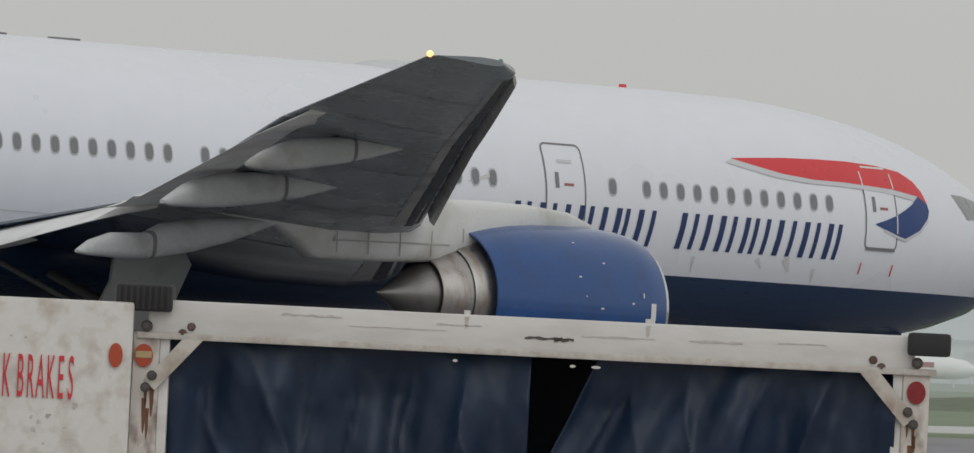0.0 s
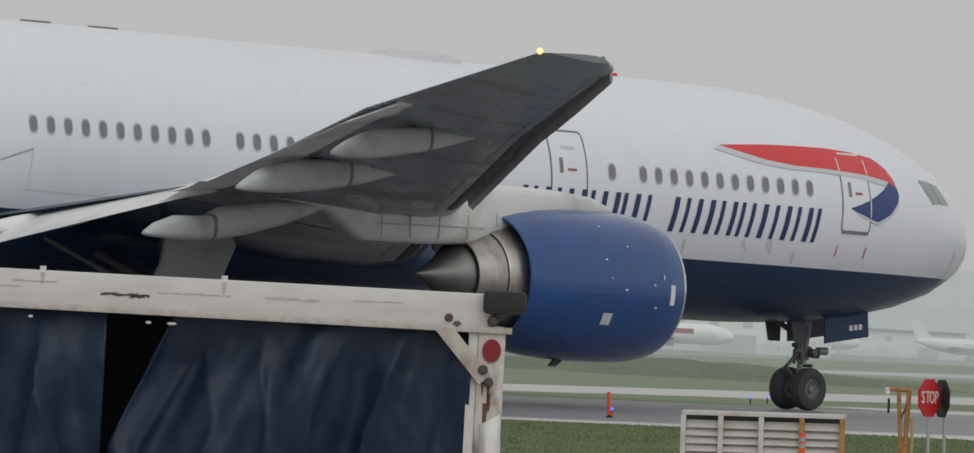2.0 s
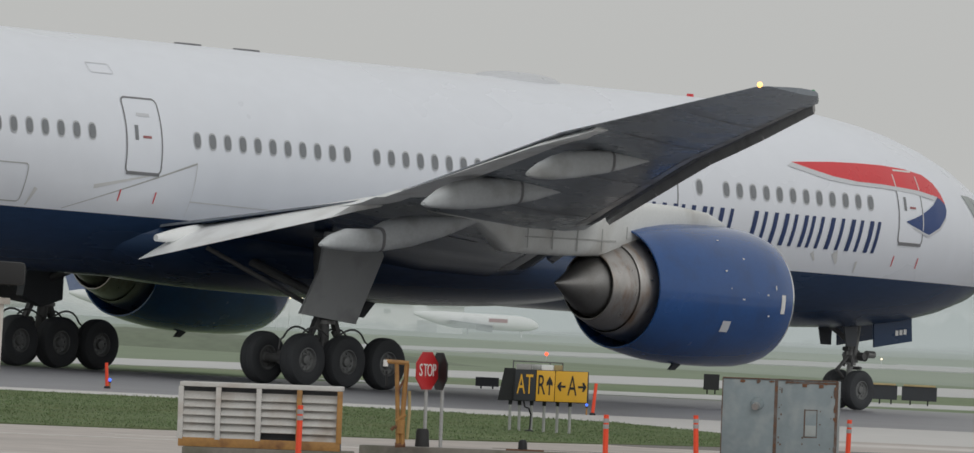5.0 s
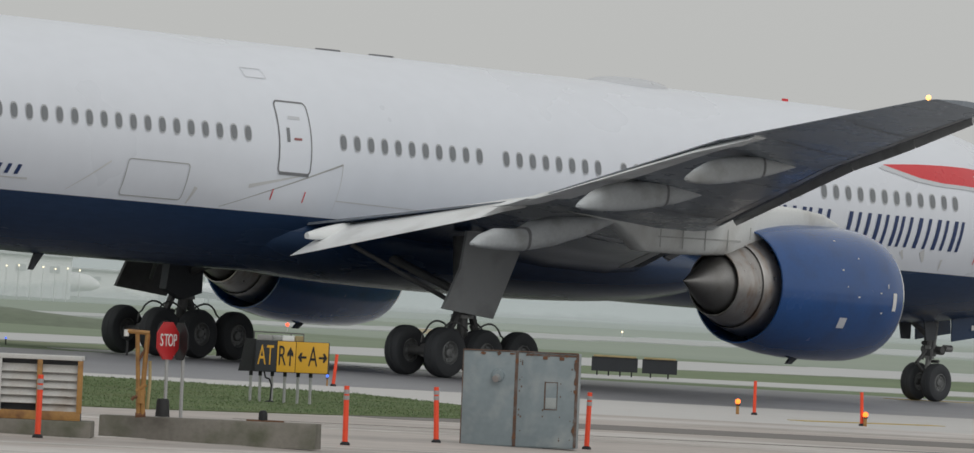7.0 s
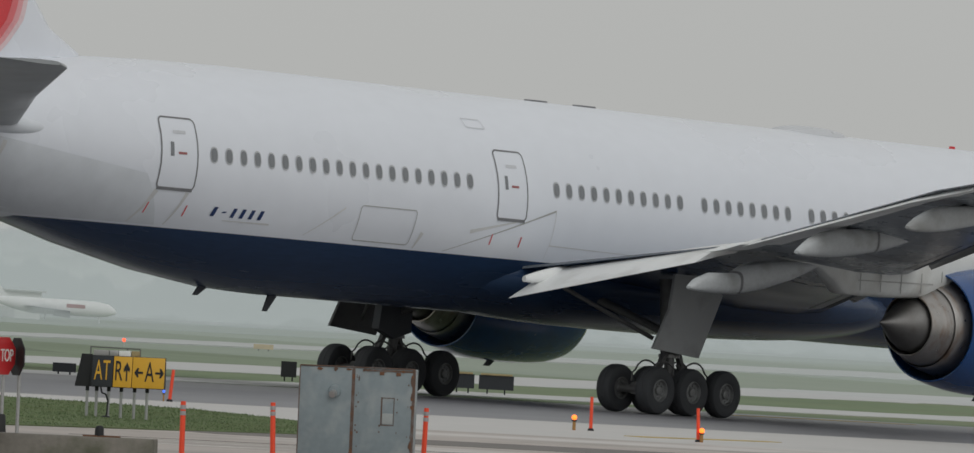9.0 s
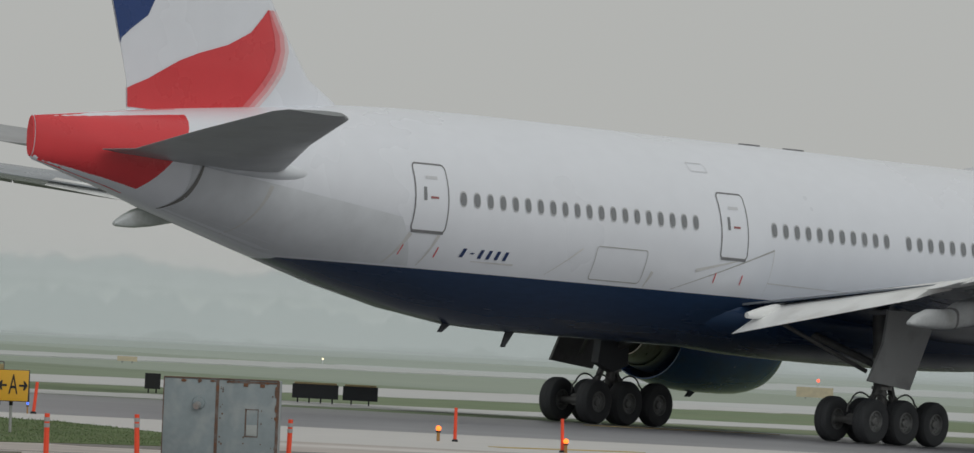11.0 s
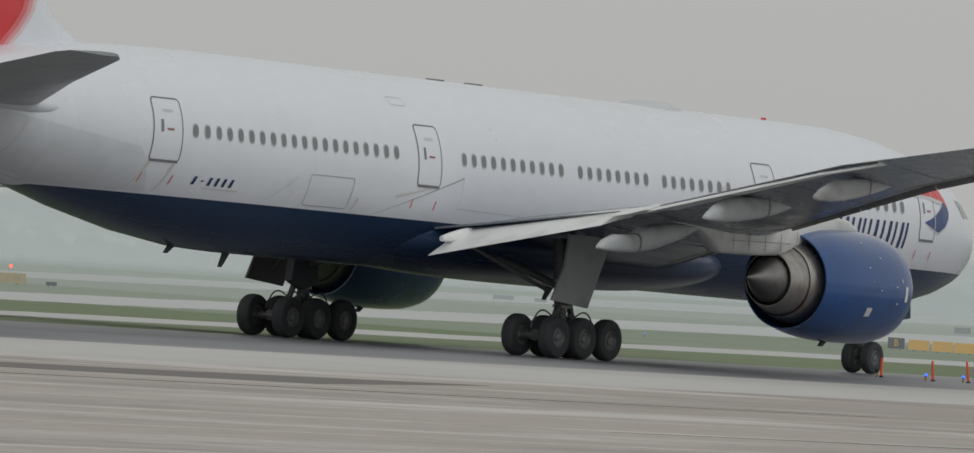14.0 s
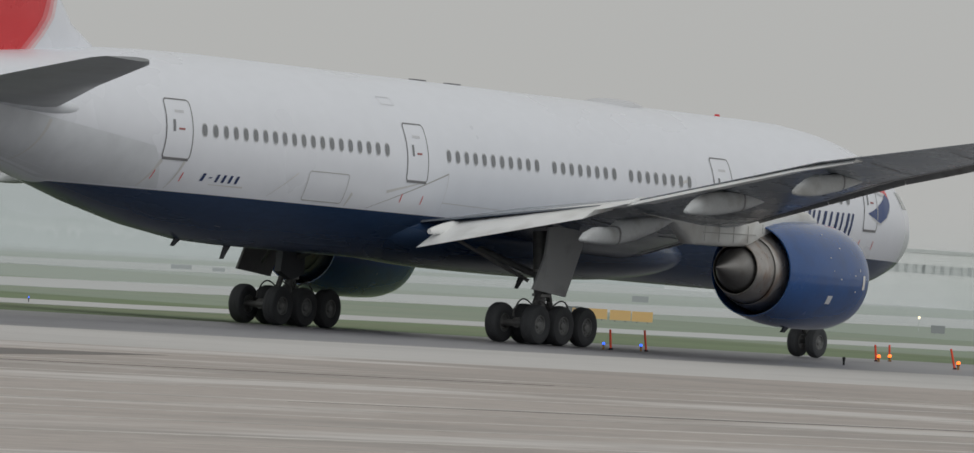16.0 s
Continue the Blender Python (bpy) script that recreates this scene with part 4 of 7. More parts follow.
def wings():
    for side in (1, -1):
        bm = bmesh.new()
        rings = []
        for r in [2.0, 4, 6, 8, 10, 12, 14, 16, 18, 20, 22, 24, 26, 28, 29.4, 29.9, 30.3]:
            ring = []
            for x, up in AIRFOIL:
                s, z = wing_point(r, x, up)
                ring.append(P(s, side * r, z))
            rings.append(ring)
        # inner underside takes navy: the wing root's shade is put into the paint
        loft(bm, rings, mats=lambda i, k: 1 if i < 3 and k >= 8 else 0)
        wing = part("wing", bm, [M_WING, M_NAVY], plane, "swept grey wing with darker leading edge")

        if side < 0:
            wing.location = (2.0, -1.4, -0.4)
        # leading edge: slat, dark strip painted for the shaded gap behind it, bare strip
        for r0, r1 in ((4.2, 8.0), (10.9, 15.4), (15.45, 20.2), (20.25, 24.8), (24.85, 28.9)):
            bm = bmesh.new()
            rings = []
            for r in (r0, (r0 + r1) / 2, r1):
                ring = []
                for x, up in ((-0.030, -0.55), (-0.042, -0.25), (-0.030, 0.1), (0.0, 0.35), (0.05, 0.58), (0.10, 0.66), (0.10, 0.60), (0.05, 0.45), (0.0, 0.1), (-0.012, -0.35)):
                    s, z = wing_point(r, x, max(up, up * 0.42 / lerp_table(TH, r)))
                    ring.append(P(s, side * r, z - 0.05))
                rings.append(ring)
            loft(bm, rings)
            slat = part("slat", bm, M_SLAT, wing, "extended grey leading edge slat")

            def under(x0, x1, deep, material, name):
                b2 = bmesh.new()
                g = []
                for k in range(7):
                    r = r0 + (r1 - r0) * k / 6
                    row = []
                    for q in range(4):
                        x = x0 + (x1 - x0) * q / 3
                        low = lerp_table([(0, 0), (0.012, -0.18), (0.05, -0.32), (0.15, -0.40), (0.35, -0.40)], x)
                        s, z = wing_point(r, x, low)
                        row.append(b2.verts.new(P(s, side * r, z - deep)))
                    g.append(row)
                for a in range(6):
                    for b in range(3):
                        b2.faces.new((g[a][b], g[a + 1][b], g[a + 1][b + 1], g[a][b + 1]))
                part(name, b2, material, slat)
            under(0.0, 0.085, 0.012, M_DARK, "slot")
            under(0.09, 0.14, 0.010, M_SLAT, "strip")

        def flap(name, r0, r1, x0, drop0, drop1, chord0, chord1, thick, material, label):
            b2 = bmesh.new()
            rg = []
            for i in range(5):
                k = i / 4
                r = r0 + (r1 - r0) * k
                s, z = wing_point(r, x0, -0.02)
                c, dr = chord0 + (chord1 - chord0) * k, drop0 + (drop1 - drop0) * k
                rg.append([P(s + c * a, side * r, z - dr * (a ** 1.25) + thick * b) for a, b in ((0, 0), (0.06, 0.5), (0.25, 0.8), (0.6, 0.5), (1, 0.04), (1, 0), (0.5, -0.15), (0.1, -0.25))])
            loft(b2, rg)
            return part(name, b2, material, wing, label)
        flap("flap", 3.5, 9.3, 0.90, 0.95, 0.45, 2.9, 1.9, 0.28, M_FLAP, "lowered pale inboard flap")
        flap("flaperon", 9.4, 11.0, 0.92, 0.18, 0.16, 1.5, 1.45, 0.2, M_FLAP, "pale flaperon")
        flap("flap", 11.05, 21.6, 0.86, 0.22, 0.12, 1.85, 0.65, 0.2, M_FLAP, "lowered pale outboard flap")
        flap("spoiler", 3.6, 9.3, 0.80, -0.05, 0.02, 1.5, 1.3, 0.06, M_FLAP, "pale spoiler panel")
        flap("spoiler", 11.0, 21.5, 0.74, 0.02, 0.0, 1.25, 0.9, 0.05, M_FLAP, "pale spoiler panel")
        # flap track fairings
        for r, wide, gap, rows in ((19.3, 0.24, 37.9, ((36.5, 5.56, 5.62), (37.31, 5.36, 5.68), (38.03, 5.20, 5.73), (39.1, 5.02, 5.66), (39.75, 4.95, 5.49), (40.2, 4.94, 5.30), (40.5, 4.95, 5.13), (40.6, 4.99, 5.06))),
                                   (14.4, 0.30, 35.6, ((33.9, 4.85, 4.88), (34.55, 4.68, 4.98), (35.0, 4.57, 5.02), (35.55, 4.46, 5.05), (36.4, 4.33, 5.02), (37.06, 4.25, 4.96), (37.6, 4.21, 4.85), (38.09, 4.20, 4.67), (38.55, 4.20, 4.40), (38.7, 4.24, 4.31))),
                                   (9.7, 0.34, 35.2, ((31.6, 4.10, 4.20), (32.4, 3.82, 4.16), (33.0, 3.62, 4.14), (33.5, 3.50, 4.12), (34.1, 3.34, 4.08), (34.8, 3.22, 3.92), (35.25, 3.15, 3.70), (35.7, 3.13, 3.68), (36.15, 3.13, 3.66), (36.7, 3.14, 3.48), (37.0, 3.16, 3.30), (37.08, 3.19, 3.25)))):
            def section(s, grow=0.0):
                lo, hi = lerp_table([(a, b) for a, b, c in rows], s), lerp_table([(a, c) for a, b, c in rows], s)
                full = max(c - b for a, b, c in rows)
                w = wide * min(1, ((hi - lo) / full) ** 0.6) + grow
                return [P(s, side * (r + w * math.copysign(abs(math.cos(q)) ** 0.62, math.cos(q))), (lo + hi) / 2 + ((hi - lo) / 2 + grow) * math.copysign(abs(math.sin(q)) ** 0.75, math.sin(q))) for q in [j * math.tau / 24 for j in range(24)]]
            b2 = bmesh.new()
            s0, s1 = rows[0][0], rows[-1][0]
            stations = sorted({s0 + (s1 - s0) * k / 20 for k in range(21)} | {a for a, b, c in rows})
            loft(b2, [section(s) for s in stations])
            fair = part("flap_track_fairing", b2, M_FAIRING, wing, "dirty pale flap track fairing with a cut-off tail")
            b2 = bmesh.new()
            loft(b2, [section(s, 0.006) for s in (gap - 0.05, gap + 0.05)], caps=False)
            part("fairing_gap", b2, M_SEAL, fair, "dark gap in the fairing")
        # pod beside the flap root
        b2 = bmesh.new()
        rg = []
        for i in range(13):
            k = i / 12
            e = max(0.04, math.sin(math.pi * (0.08 + 0.84 * k)) ** 0.7)
            rg.append([P(33.2 + 3.35 * k, side * (3.75 + 0.2 * e * math.cos(q)), 3.62 - 0.45 * k + 0.22 * e * math.sin(q)) for q in [j * math.tau / 14 for j in range(14)]])
        loft(b2, rg)
        part("flap_root_pod", b2, M_FLAP, wing, "white pod beside the flap root")
        # panel seams under the wing
        for r in (7.6, 12.2, 16.8, 21.7, 25.6):
            b2 = bmesh.new()
            g = []
            for k in range(9):
                x = 0.16 + 0.62 * k / 8
                low = lerp_table([(0.15, -0.40), (0.35, -0.40), (0.6, -0.25), (0.85, -0.10)], x)
                row = []
                for d in (-0.03, 0.03):
                    s, z = wing_point(r + d, x, low)
                    row.append(b2.verts.new(P(s, side * (r + d), z - 0.008)))
                g.append(row)
            for a in range(8):
                b2.faces.new((g[a][0], g[a + 1][0], g[a + 1][1], g[a][1]))
            part("panel_seam", b2, M_SEAL, wing)
        # tip lamps
        b2 = bmesh.new()
        bmesh.ops.create_uvsphere(b2, u_segments=12, v_segments=8, radius=0.065, matrix=Matrix.Translation(P(45.2, side * 30.0, 7.05)))
        part("tip_lamp", b2, M_TIP_GLOW, wing, "lit warm wingtip lamp")
        b2 = bmesh.new()
        bmesh.ops.create_uvsphere(b2, u_segments=10, v_segments=6, radius=0.05, matrix=Matrix.Translation(P(43.42, side * 30.0, 7.02)))
        part("navigation_light", b2, mat("green_lens", (0.05, 0.3, 0.12), 0.2) if side > 0 else M_SIGNRED, wing)

        # engine
        eng = new("engine")
        eng.parent = plane
        eng["label"] = "large blue turbofan engine under the wing"
        ec = lambda s, r, c, d: P(s + 0.63 + 0.63 * side, 0.6 + side * 9.1 + r * c, 2.74 + 0.004 * (s - 22) + r * d)
        b2 = bmesh.new()
        revolve(b2, [(21.15, 1.25), (20.65, 1.30), (20.35, 1.38), (20.23, 1.46), (20.27, 1.53), (20.4, 1.59)], ec, 48)
        part("intake_lip", b2, M_CHROME, eng, "polished metal intake lip")
        b2 = bmesh.new()
        revolve(b2, [(20.39, 1.59), (20.65, 1.655), (21.0, 1.71), (21.7, 1.745), (22.6, 1.75), (23.4, 1.735), (24.1, 1.68), (24.7, 1.59), (25.25, 1.48), (25.25, 1.44), (24.8, 1.42), (24.1, 1.44)], ec, 48)
        part("nacelle", b2, M_BLUE, eng, "glossy blue nacelle")
        b2 = bmesh.new()
        revolve(b2, [(20.95, 1.25), (21.8, 1.27), (21.8, 0.3), (21.4, 0.02)], ec, 40)
        part("fan_duct", b2, M_DARK, eng, "dark fan duct")
        b2 = bmesh.new()
        revolve(b2, [(24.1, 1.43), (24.15, 1.33), (24.7, 1.31), (25.1, 1.24), (25.5, 1.13), (25.56, 1.10)], ec, 44)
        part("core_cowl", b2, M_NOZZLE, eng, "heat-stained metal core cowl")
        b2 = bmesh.new()
        revolve(b2, [(25.5, 1.07), (25.6, 1.06), (25.95, 0.94), (26.25, 0.83), (26.25, 0.80), (25.9, 0.79)], ec, 44)
        part("core_nozzle", b2, M_NOZZLE, eng, "bare metal core nozzle")
        b2 = bmesh.new()
        revolve(b2, [(25.8, 0.78), (26.15, 0.745), (26.4, 0.64), (26.8, 0.41), (27.2, 0.17), (27.48, 0.015)], ec, 36)
        part("exhaust_cone", b2, M_PLUG, eng, "dark pointed exhaust cone")
        # pylon
        b2 = bmesh.new()
        rg = []
        for s, zb, zt, w in ((21.4, 4.42, 4.55, 0.10), (22.2, 4.38, 4.78, 0.28), (23.4, 4.25, 4.88, 0.36), (24.5, 4.05, 4.90, 0.40), (25.3, 3.72, 4.88, 0.42), (26.0, 3.48, 4.85, 0.42), (27.5, 3.42, 4.8, 0.42), (29.3, 3.40, 4.75, 0.36), (29.48, 3.43, 4.75, 0.35), (29.9, 3.72, 4.7, 0.30), (30.45, 4.04, 4.65, 0.24), (31.3, 4.14, 4.6, 0.16), (32.2, 4.24, 4.5, 0.05)):
            cz, hz = (zb + zt) / 2, (zt - zb) / 2
            rg.append([P(s + 0.63 + 0.63 * side, 0.6 + side * 9.1 + w * math.copysign(abs(math.cos(q)) ** 0.4, math.cos(q)), cz + hz * math.copysign(abs(math.sin(q)) ** 0.6, math.sin(q))) for q in [j * math.tau / 20 for j in range(20)]])
        loft(b2, rg)
        pylon = part("pylon", b2, M_PYLON, plane, "pale streaked engine pylon")
        # seams of the pylon's access plates
        for s, z0, z1 in ((26.3, 3.60, 4.5), (27.2, 3.56, 4.5), (28.1, 3.55, 4.45), (29.0, 3.55, 4.4), (25.4, 3.95, 4.6)):
            b2 = bmesh.new()
            y = 0.6 + side * 9.1
            prism(b2, [(s, z0), (s + 0.025, z0), (s + 0.025, z1 - 0.35), (s, z1 - 0.35)], y + side * 0.425 - 0.006, y + side * 0.425 + 0.006, axes=lambda a, b, d: P(a + 0.63 + 0.63 * side, d, b))
            part("plate_seam", b2, M_SEAMGREY, pylon, "grey plate seam")
        b2 = bmesh.new()
        yy = 0.6 + side * 9.525
        prism(b2, [(25.8, 3.86), (29.1, 3.80), (29.1, 3.83), (25.8, 3.90)], yy - 0.006, yy + 0.006, axes=lambda a, b, d: P(a + 0.63 + 0.63 * side, d, b))
        part("plate_seam", b2, M_SEAMGREY, pylon, "grey plate seam")
        for da, sz in ((-30, (0.30, 0.15)), (-11, (0.48, 0.08))):
            b2 = bmesh.new()
            a0 = radians(da)
            g = []
            s_at = 20.80 if da == -11 else 22.75
            for i in range(4):
                row = []
                for j in range(4):
                    a = a0 + sz[0] / 1.75 * (j / 3)
                    s = s_at + sz[1] * 2 * i / 3
                    row.append(b2.verts.new(ec(s, 1.756 if da < -20 else 1.70 + 0.09 * (s - 20.80), side * math.cos(a), math.sin(a))))
                g.append(row)
            for i in range(3):
                for j in range(3):
                    b2.faces.new((g[i][j], g[i + 1][j], g[i + 1][j + 1], g[i][j + 1]))
            part("placard", b2, M_SIGNWHITE if da == -11 else M_SILVER_LINE, eng, "pale placard on the nacelle")
        for da, ss, w, h in ((8, 21.2, 0.05, 0.16), (3, 21.5, 0.12, 0.05), (-2, 22.4, 0.14, 0.05), (20, 23.0, 0.12, 0.05), (6, 22.9, 0.05, 0.05), (-14, 21.4, 0.12, 0.06), (32, 22.2, 0.10, 0.05), (50, 22.8, 0.12, 0.04)):
            b2 = bmesh.new()
            q = [b2.verts.new(ec(ss + dx, 1.762, side * math.cos(radians(da) + dy / 1.75), math.sin(radians(da) + dy / 1.75))) for dx, dy in ((0, 0), (w * 0.6, 0), (w * 0.6, h * 0.7), (0, h * 0.7))]
            b2.faces.new(q)
            part("mark", b2, M_SIGNWHITE, eng)
        # drain mast
        b2 = bmesh.new()
        prism(b2, [(22.6, 1.06), (22.9, 1.06), (23.1, 0.85), (22.9, 0.85)], 0.6 + side * 9.1 - 0.04, 0.6 + side * 9.1 + 0.04, axes=lambda a, b, d: P(a + 0.63 + 0.63 * side, d, b))
        part("drain_mast", b2, M_DARK, eng)

        # tailplane
        b2 = bmesh.new()
        rg = []
        for r, a, b, za, zb, th in ((0.9, 54.0, 60.9, 5.95, 6.05, 0.75), (2.2, 55.0, 61.1, 6.03, 6.10, 0.62), (6, 58.6, 63.1, 6.55, 6.58, 0.42), (10.0, 62.0, 65.0, 7.08, 7.08, 0.24), (10.6, 62.9, 65.1, 7.14, 7.14, 0.12)):
            rg.append([P(a + (b - a) * x, side * r, za + (zb - za) * x + up * th * 0.8) for x, up in AIRFOIL])
        loft(b2, rg)
        stab = part("tailplane", b2, M_TAILPLANE, plane, "grey swept tailplane")
        # rounded fairing at the tailplane's root
        b2 = bmesh.new()
        rg = []
        for k in range(15):
            x = k / 14
            e = max(0.03, math.sin(math.pi * min(1, 0.06 + 0.94 * x) ** 0.75)) ** 0.6
            rg.append([P(53.5 + 4.6 * x, side * (2.0 - 0.35 * x + 0.24 * e * math.cos(q)), 5.86 + 0.10 * x + 0.24 * e * math.sin(q)) for q in [j * math.tau / 16 for j in range(16)]])
        loft(b2, rg)
        part("root_fairing", b2, M_TAIL_GRIMESHADE, stab, "grimy white root fairing")


wings()


def fin():
    bm = bmesh.new()
    rg = []
    table = ((7.0, 49.6, 59.0, 0.5), (7.95, 50.6, 59.1, 0.62), (8.5, 51.75, 59.3, 0.66), (9.6, 52.75, 59.72, 0.60), (14, 56.3, 61.4, 0.4), (17.8, 59.4, 62.9, 0.25), (18.2, 60.1, 63.05, 0.12))
    for z, a, b, th in table:
        rg.append([P(a + (b - a) * x, up * th * 0.75, z) for x, up in [(x, (up if up > -0.5 else up)) for x, up in ((0, 0), (0.012, 0.22), (0.05, 0.42), (0.15, 0.55), (0.35, 0.55), (0.6, 0.38), (0.85, 0.14), (1, 0.02), (1, -0.02), (0.85, -0.14), (0.6, -0.38), (0.35, -0.55), (0.15, -0.55), (0.05, -0.42), (0.012, -0.22))]])
    loft(bm, rg)
    f = part("fin", bm, M_WHITE, plane, "tall white fin with red and blue waves")
    a_of = [(z, a) for z, a, b, th in table]
    b_of = [(z, b) for z, a, b, th in table]
    t_of = [(z, th) for z, a, b, th in table]

    def wave(rows, material, label, side, lift=0.015):
        """rows of (height, forward station, aft station)."""
        b2 = bmesh.new()
        g = []
        for (z0, a0, b0), (z1, a1, b1) in zip(rows, rows[1:]):
            for i in range(3):
                k = i / 3
                g.append((z0 + (z1 - z0) * k, a0 + (a1 - a0) * k, b0 + (b1 - b0) * k))
        g.append(rows[-1])
        grid = []
        for z, fa, fb in g:
            a, b, th = lerp_table(a_of, z), lerp_table(b_of, z), lerp_table(t_of, z)
            line = []
            for j in range(13):
                s = max(a + 0.02, min(b, fa + (fb - fa) * j / 12))
                half = lerp_table([(0, 0), (0.012, 0.22), (0.05, 0.42), (0.15, 0.55), (0.35, 0.55), (0.6, 0.38), (0.85, 0.14), (1, 0.02)], (s - a) / (b - a)) * th * 0.75
                line.append(b2.verts.new(P(s, side * (half + lift), z)))
            grid.append(line)
        for i in range(len(grid) - 1):
            for j in range(12):
                b2.faces.new((grid[i][j], grid[i + 1][j], grid[i + 1][j + 1], grid[i][j + 1]))
        part("fin_wave", b2, material, f, label)
    for side in (1, -1):
        wave([(z, f + 0.12, b) for z, f, b in RED_WAVE], M_RED, "red wave", side)
        for d0, d1, m in ((0.10, 0.28, M_REDWHITE), (0.28, 0.48, M_REDPALE), (0.48, 0.72, M_REDFADE)):
            wave([(z, min(f + d0, b), min(f + d1, b)) for z, f, b in RED_WAVE], m, "pale faded edge of the red wave", side, 0.022)
        wave([(8.9, 59.6, 59.6), (9.3, 59.1, 60), (9.7, 58.5, 60), (11.5, 57.6, 61), (14.0, 58.3, 62), (17.5, 60.2, 63)], M_LIVERY_BLUE, "blue wave", side)


RED_WAVE = [(7.25, 54.4, 59.2), (7.5, 53.95, 59.2), (7.75, 53.7, 59.1), (8.05, 53.4, 58.3), (8.35, 53.15, 57.7), (8.6, 52.95, 57.2), (8.85, 52.85, 56.5), (9.15, 52.75, 55.4), (9.55, 52.8, 54.5), (10.2, 53.25, 53.8)]
fin()


# -- undercarriage
def wheel_meshes(radius, width, rim):
    hw = width / 2
    bm = bmesh.new()
    revolve(bm, [(-hw * 0.82, rim), (-hw * 0.98, rim * 1.2), (-hw, radius * 0.80), (-hw * 0.86, radius * 0.93), (-hw * 0.55, radius * 0.99), (-hw * 0.3, radius * 0.995), (-hw * 0.27, radius * 0.98), (-hw * 0.24, radius),
                 (hw * 0.24, radius), (hw * 0.27, radius * 0.98), (hw * 0.3, radius * 0.995), (hw * 0.55, radius * 0.99), (hw * 0.86, radius * 0.93), (hw, radius * 0.80), (hw * 0.98, rim * 1.2), (hw * 0.82, rim)],
            lambda s, r, c, d: (r * c, s, r * d), 36)
    tyre = mesh_object("tyre", bm, M_TYRE)
    bm = bmesh.new()
    for sg in (1, -1):
        revolve(bm, [(sg * hw * 0.82, rim * 1.01), (sg * hw * 0.86, rim * 0.92), (sg * hw * 0.55, rim * 0.82), (sg * hw * 0.45, rim * 0.45), (sg * hw * 0.72, rim * 0.36), (sg * hw * 0.78, rim * 0.2), (sg * hw * 0.78, 0.005)], lambda s, r, c, d: (r * c, s, r * d), 24)
        for k in range(9):
            a = k * math.tau / 9
            tube(bm, (rim * 0.64 * math.cos(a), sg * hw * 0.45, rim * 0.64 * math.sin(a)), (rim * 0.64 * math.cos(a), sg * hw * 0.62, rim * 0.64 * math.sin(a)), rim * 0.10, n=6)
    rim_ob = mesh_object("rim", bm, M_RIM)
    return tyre, rim_ob


WHEELS = []


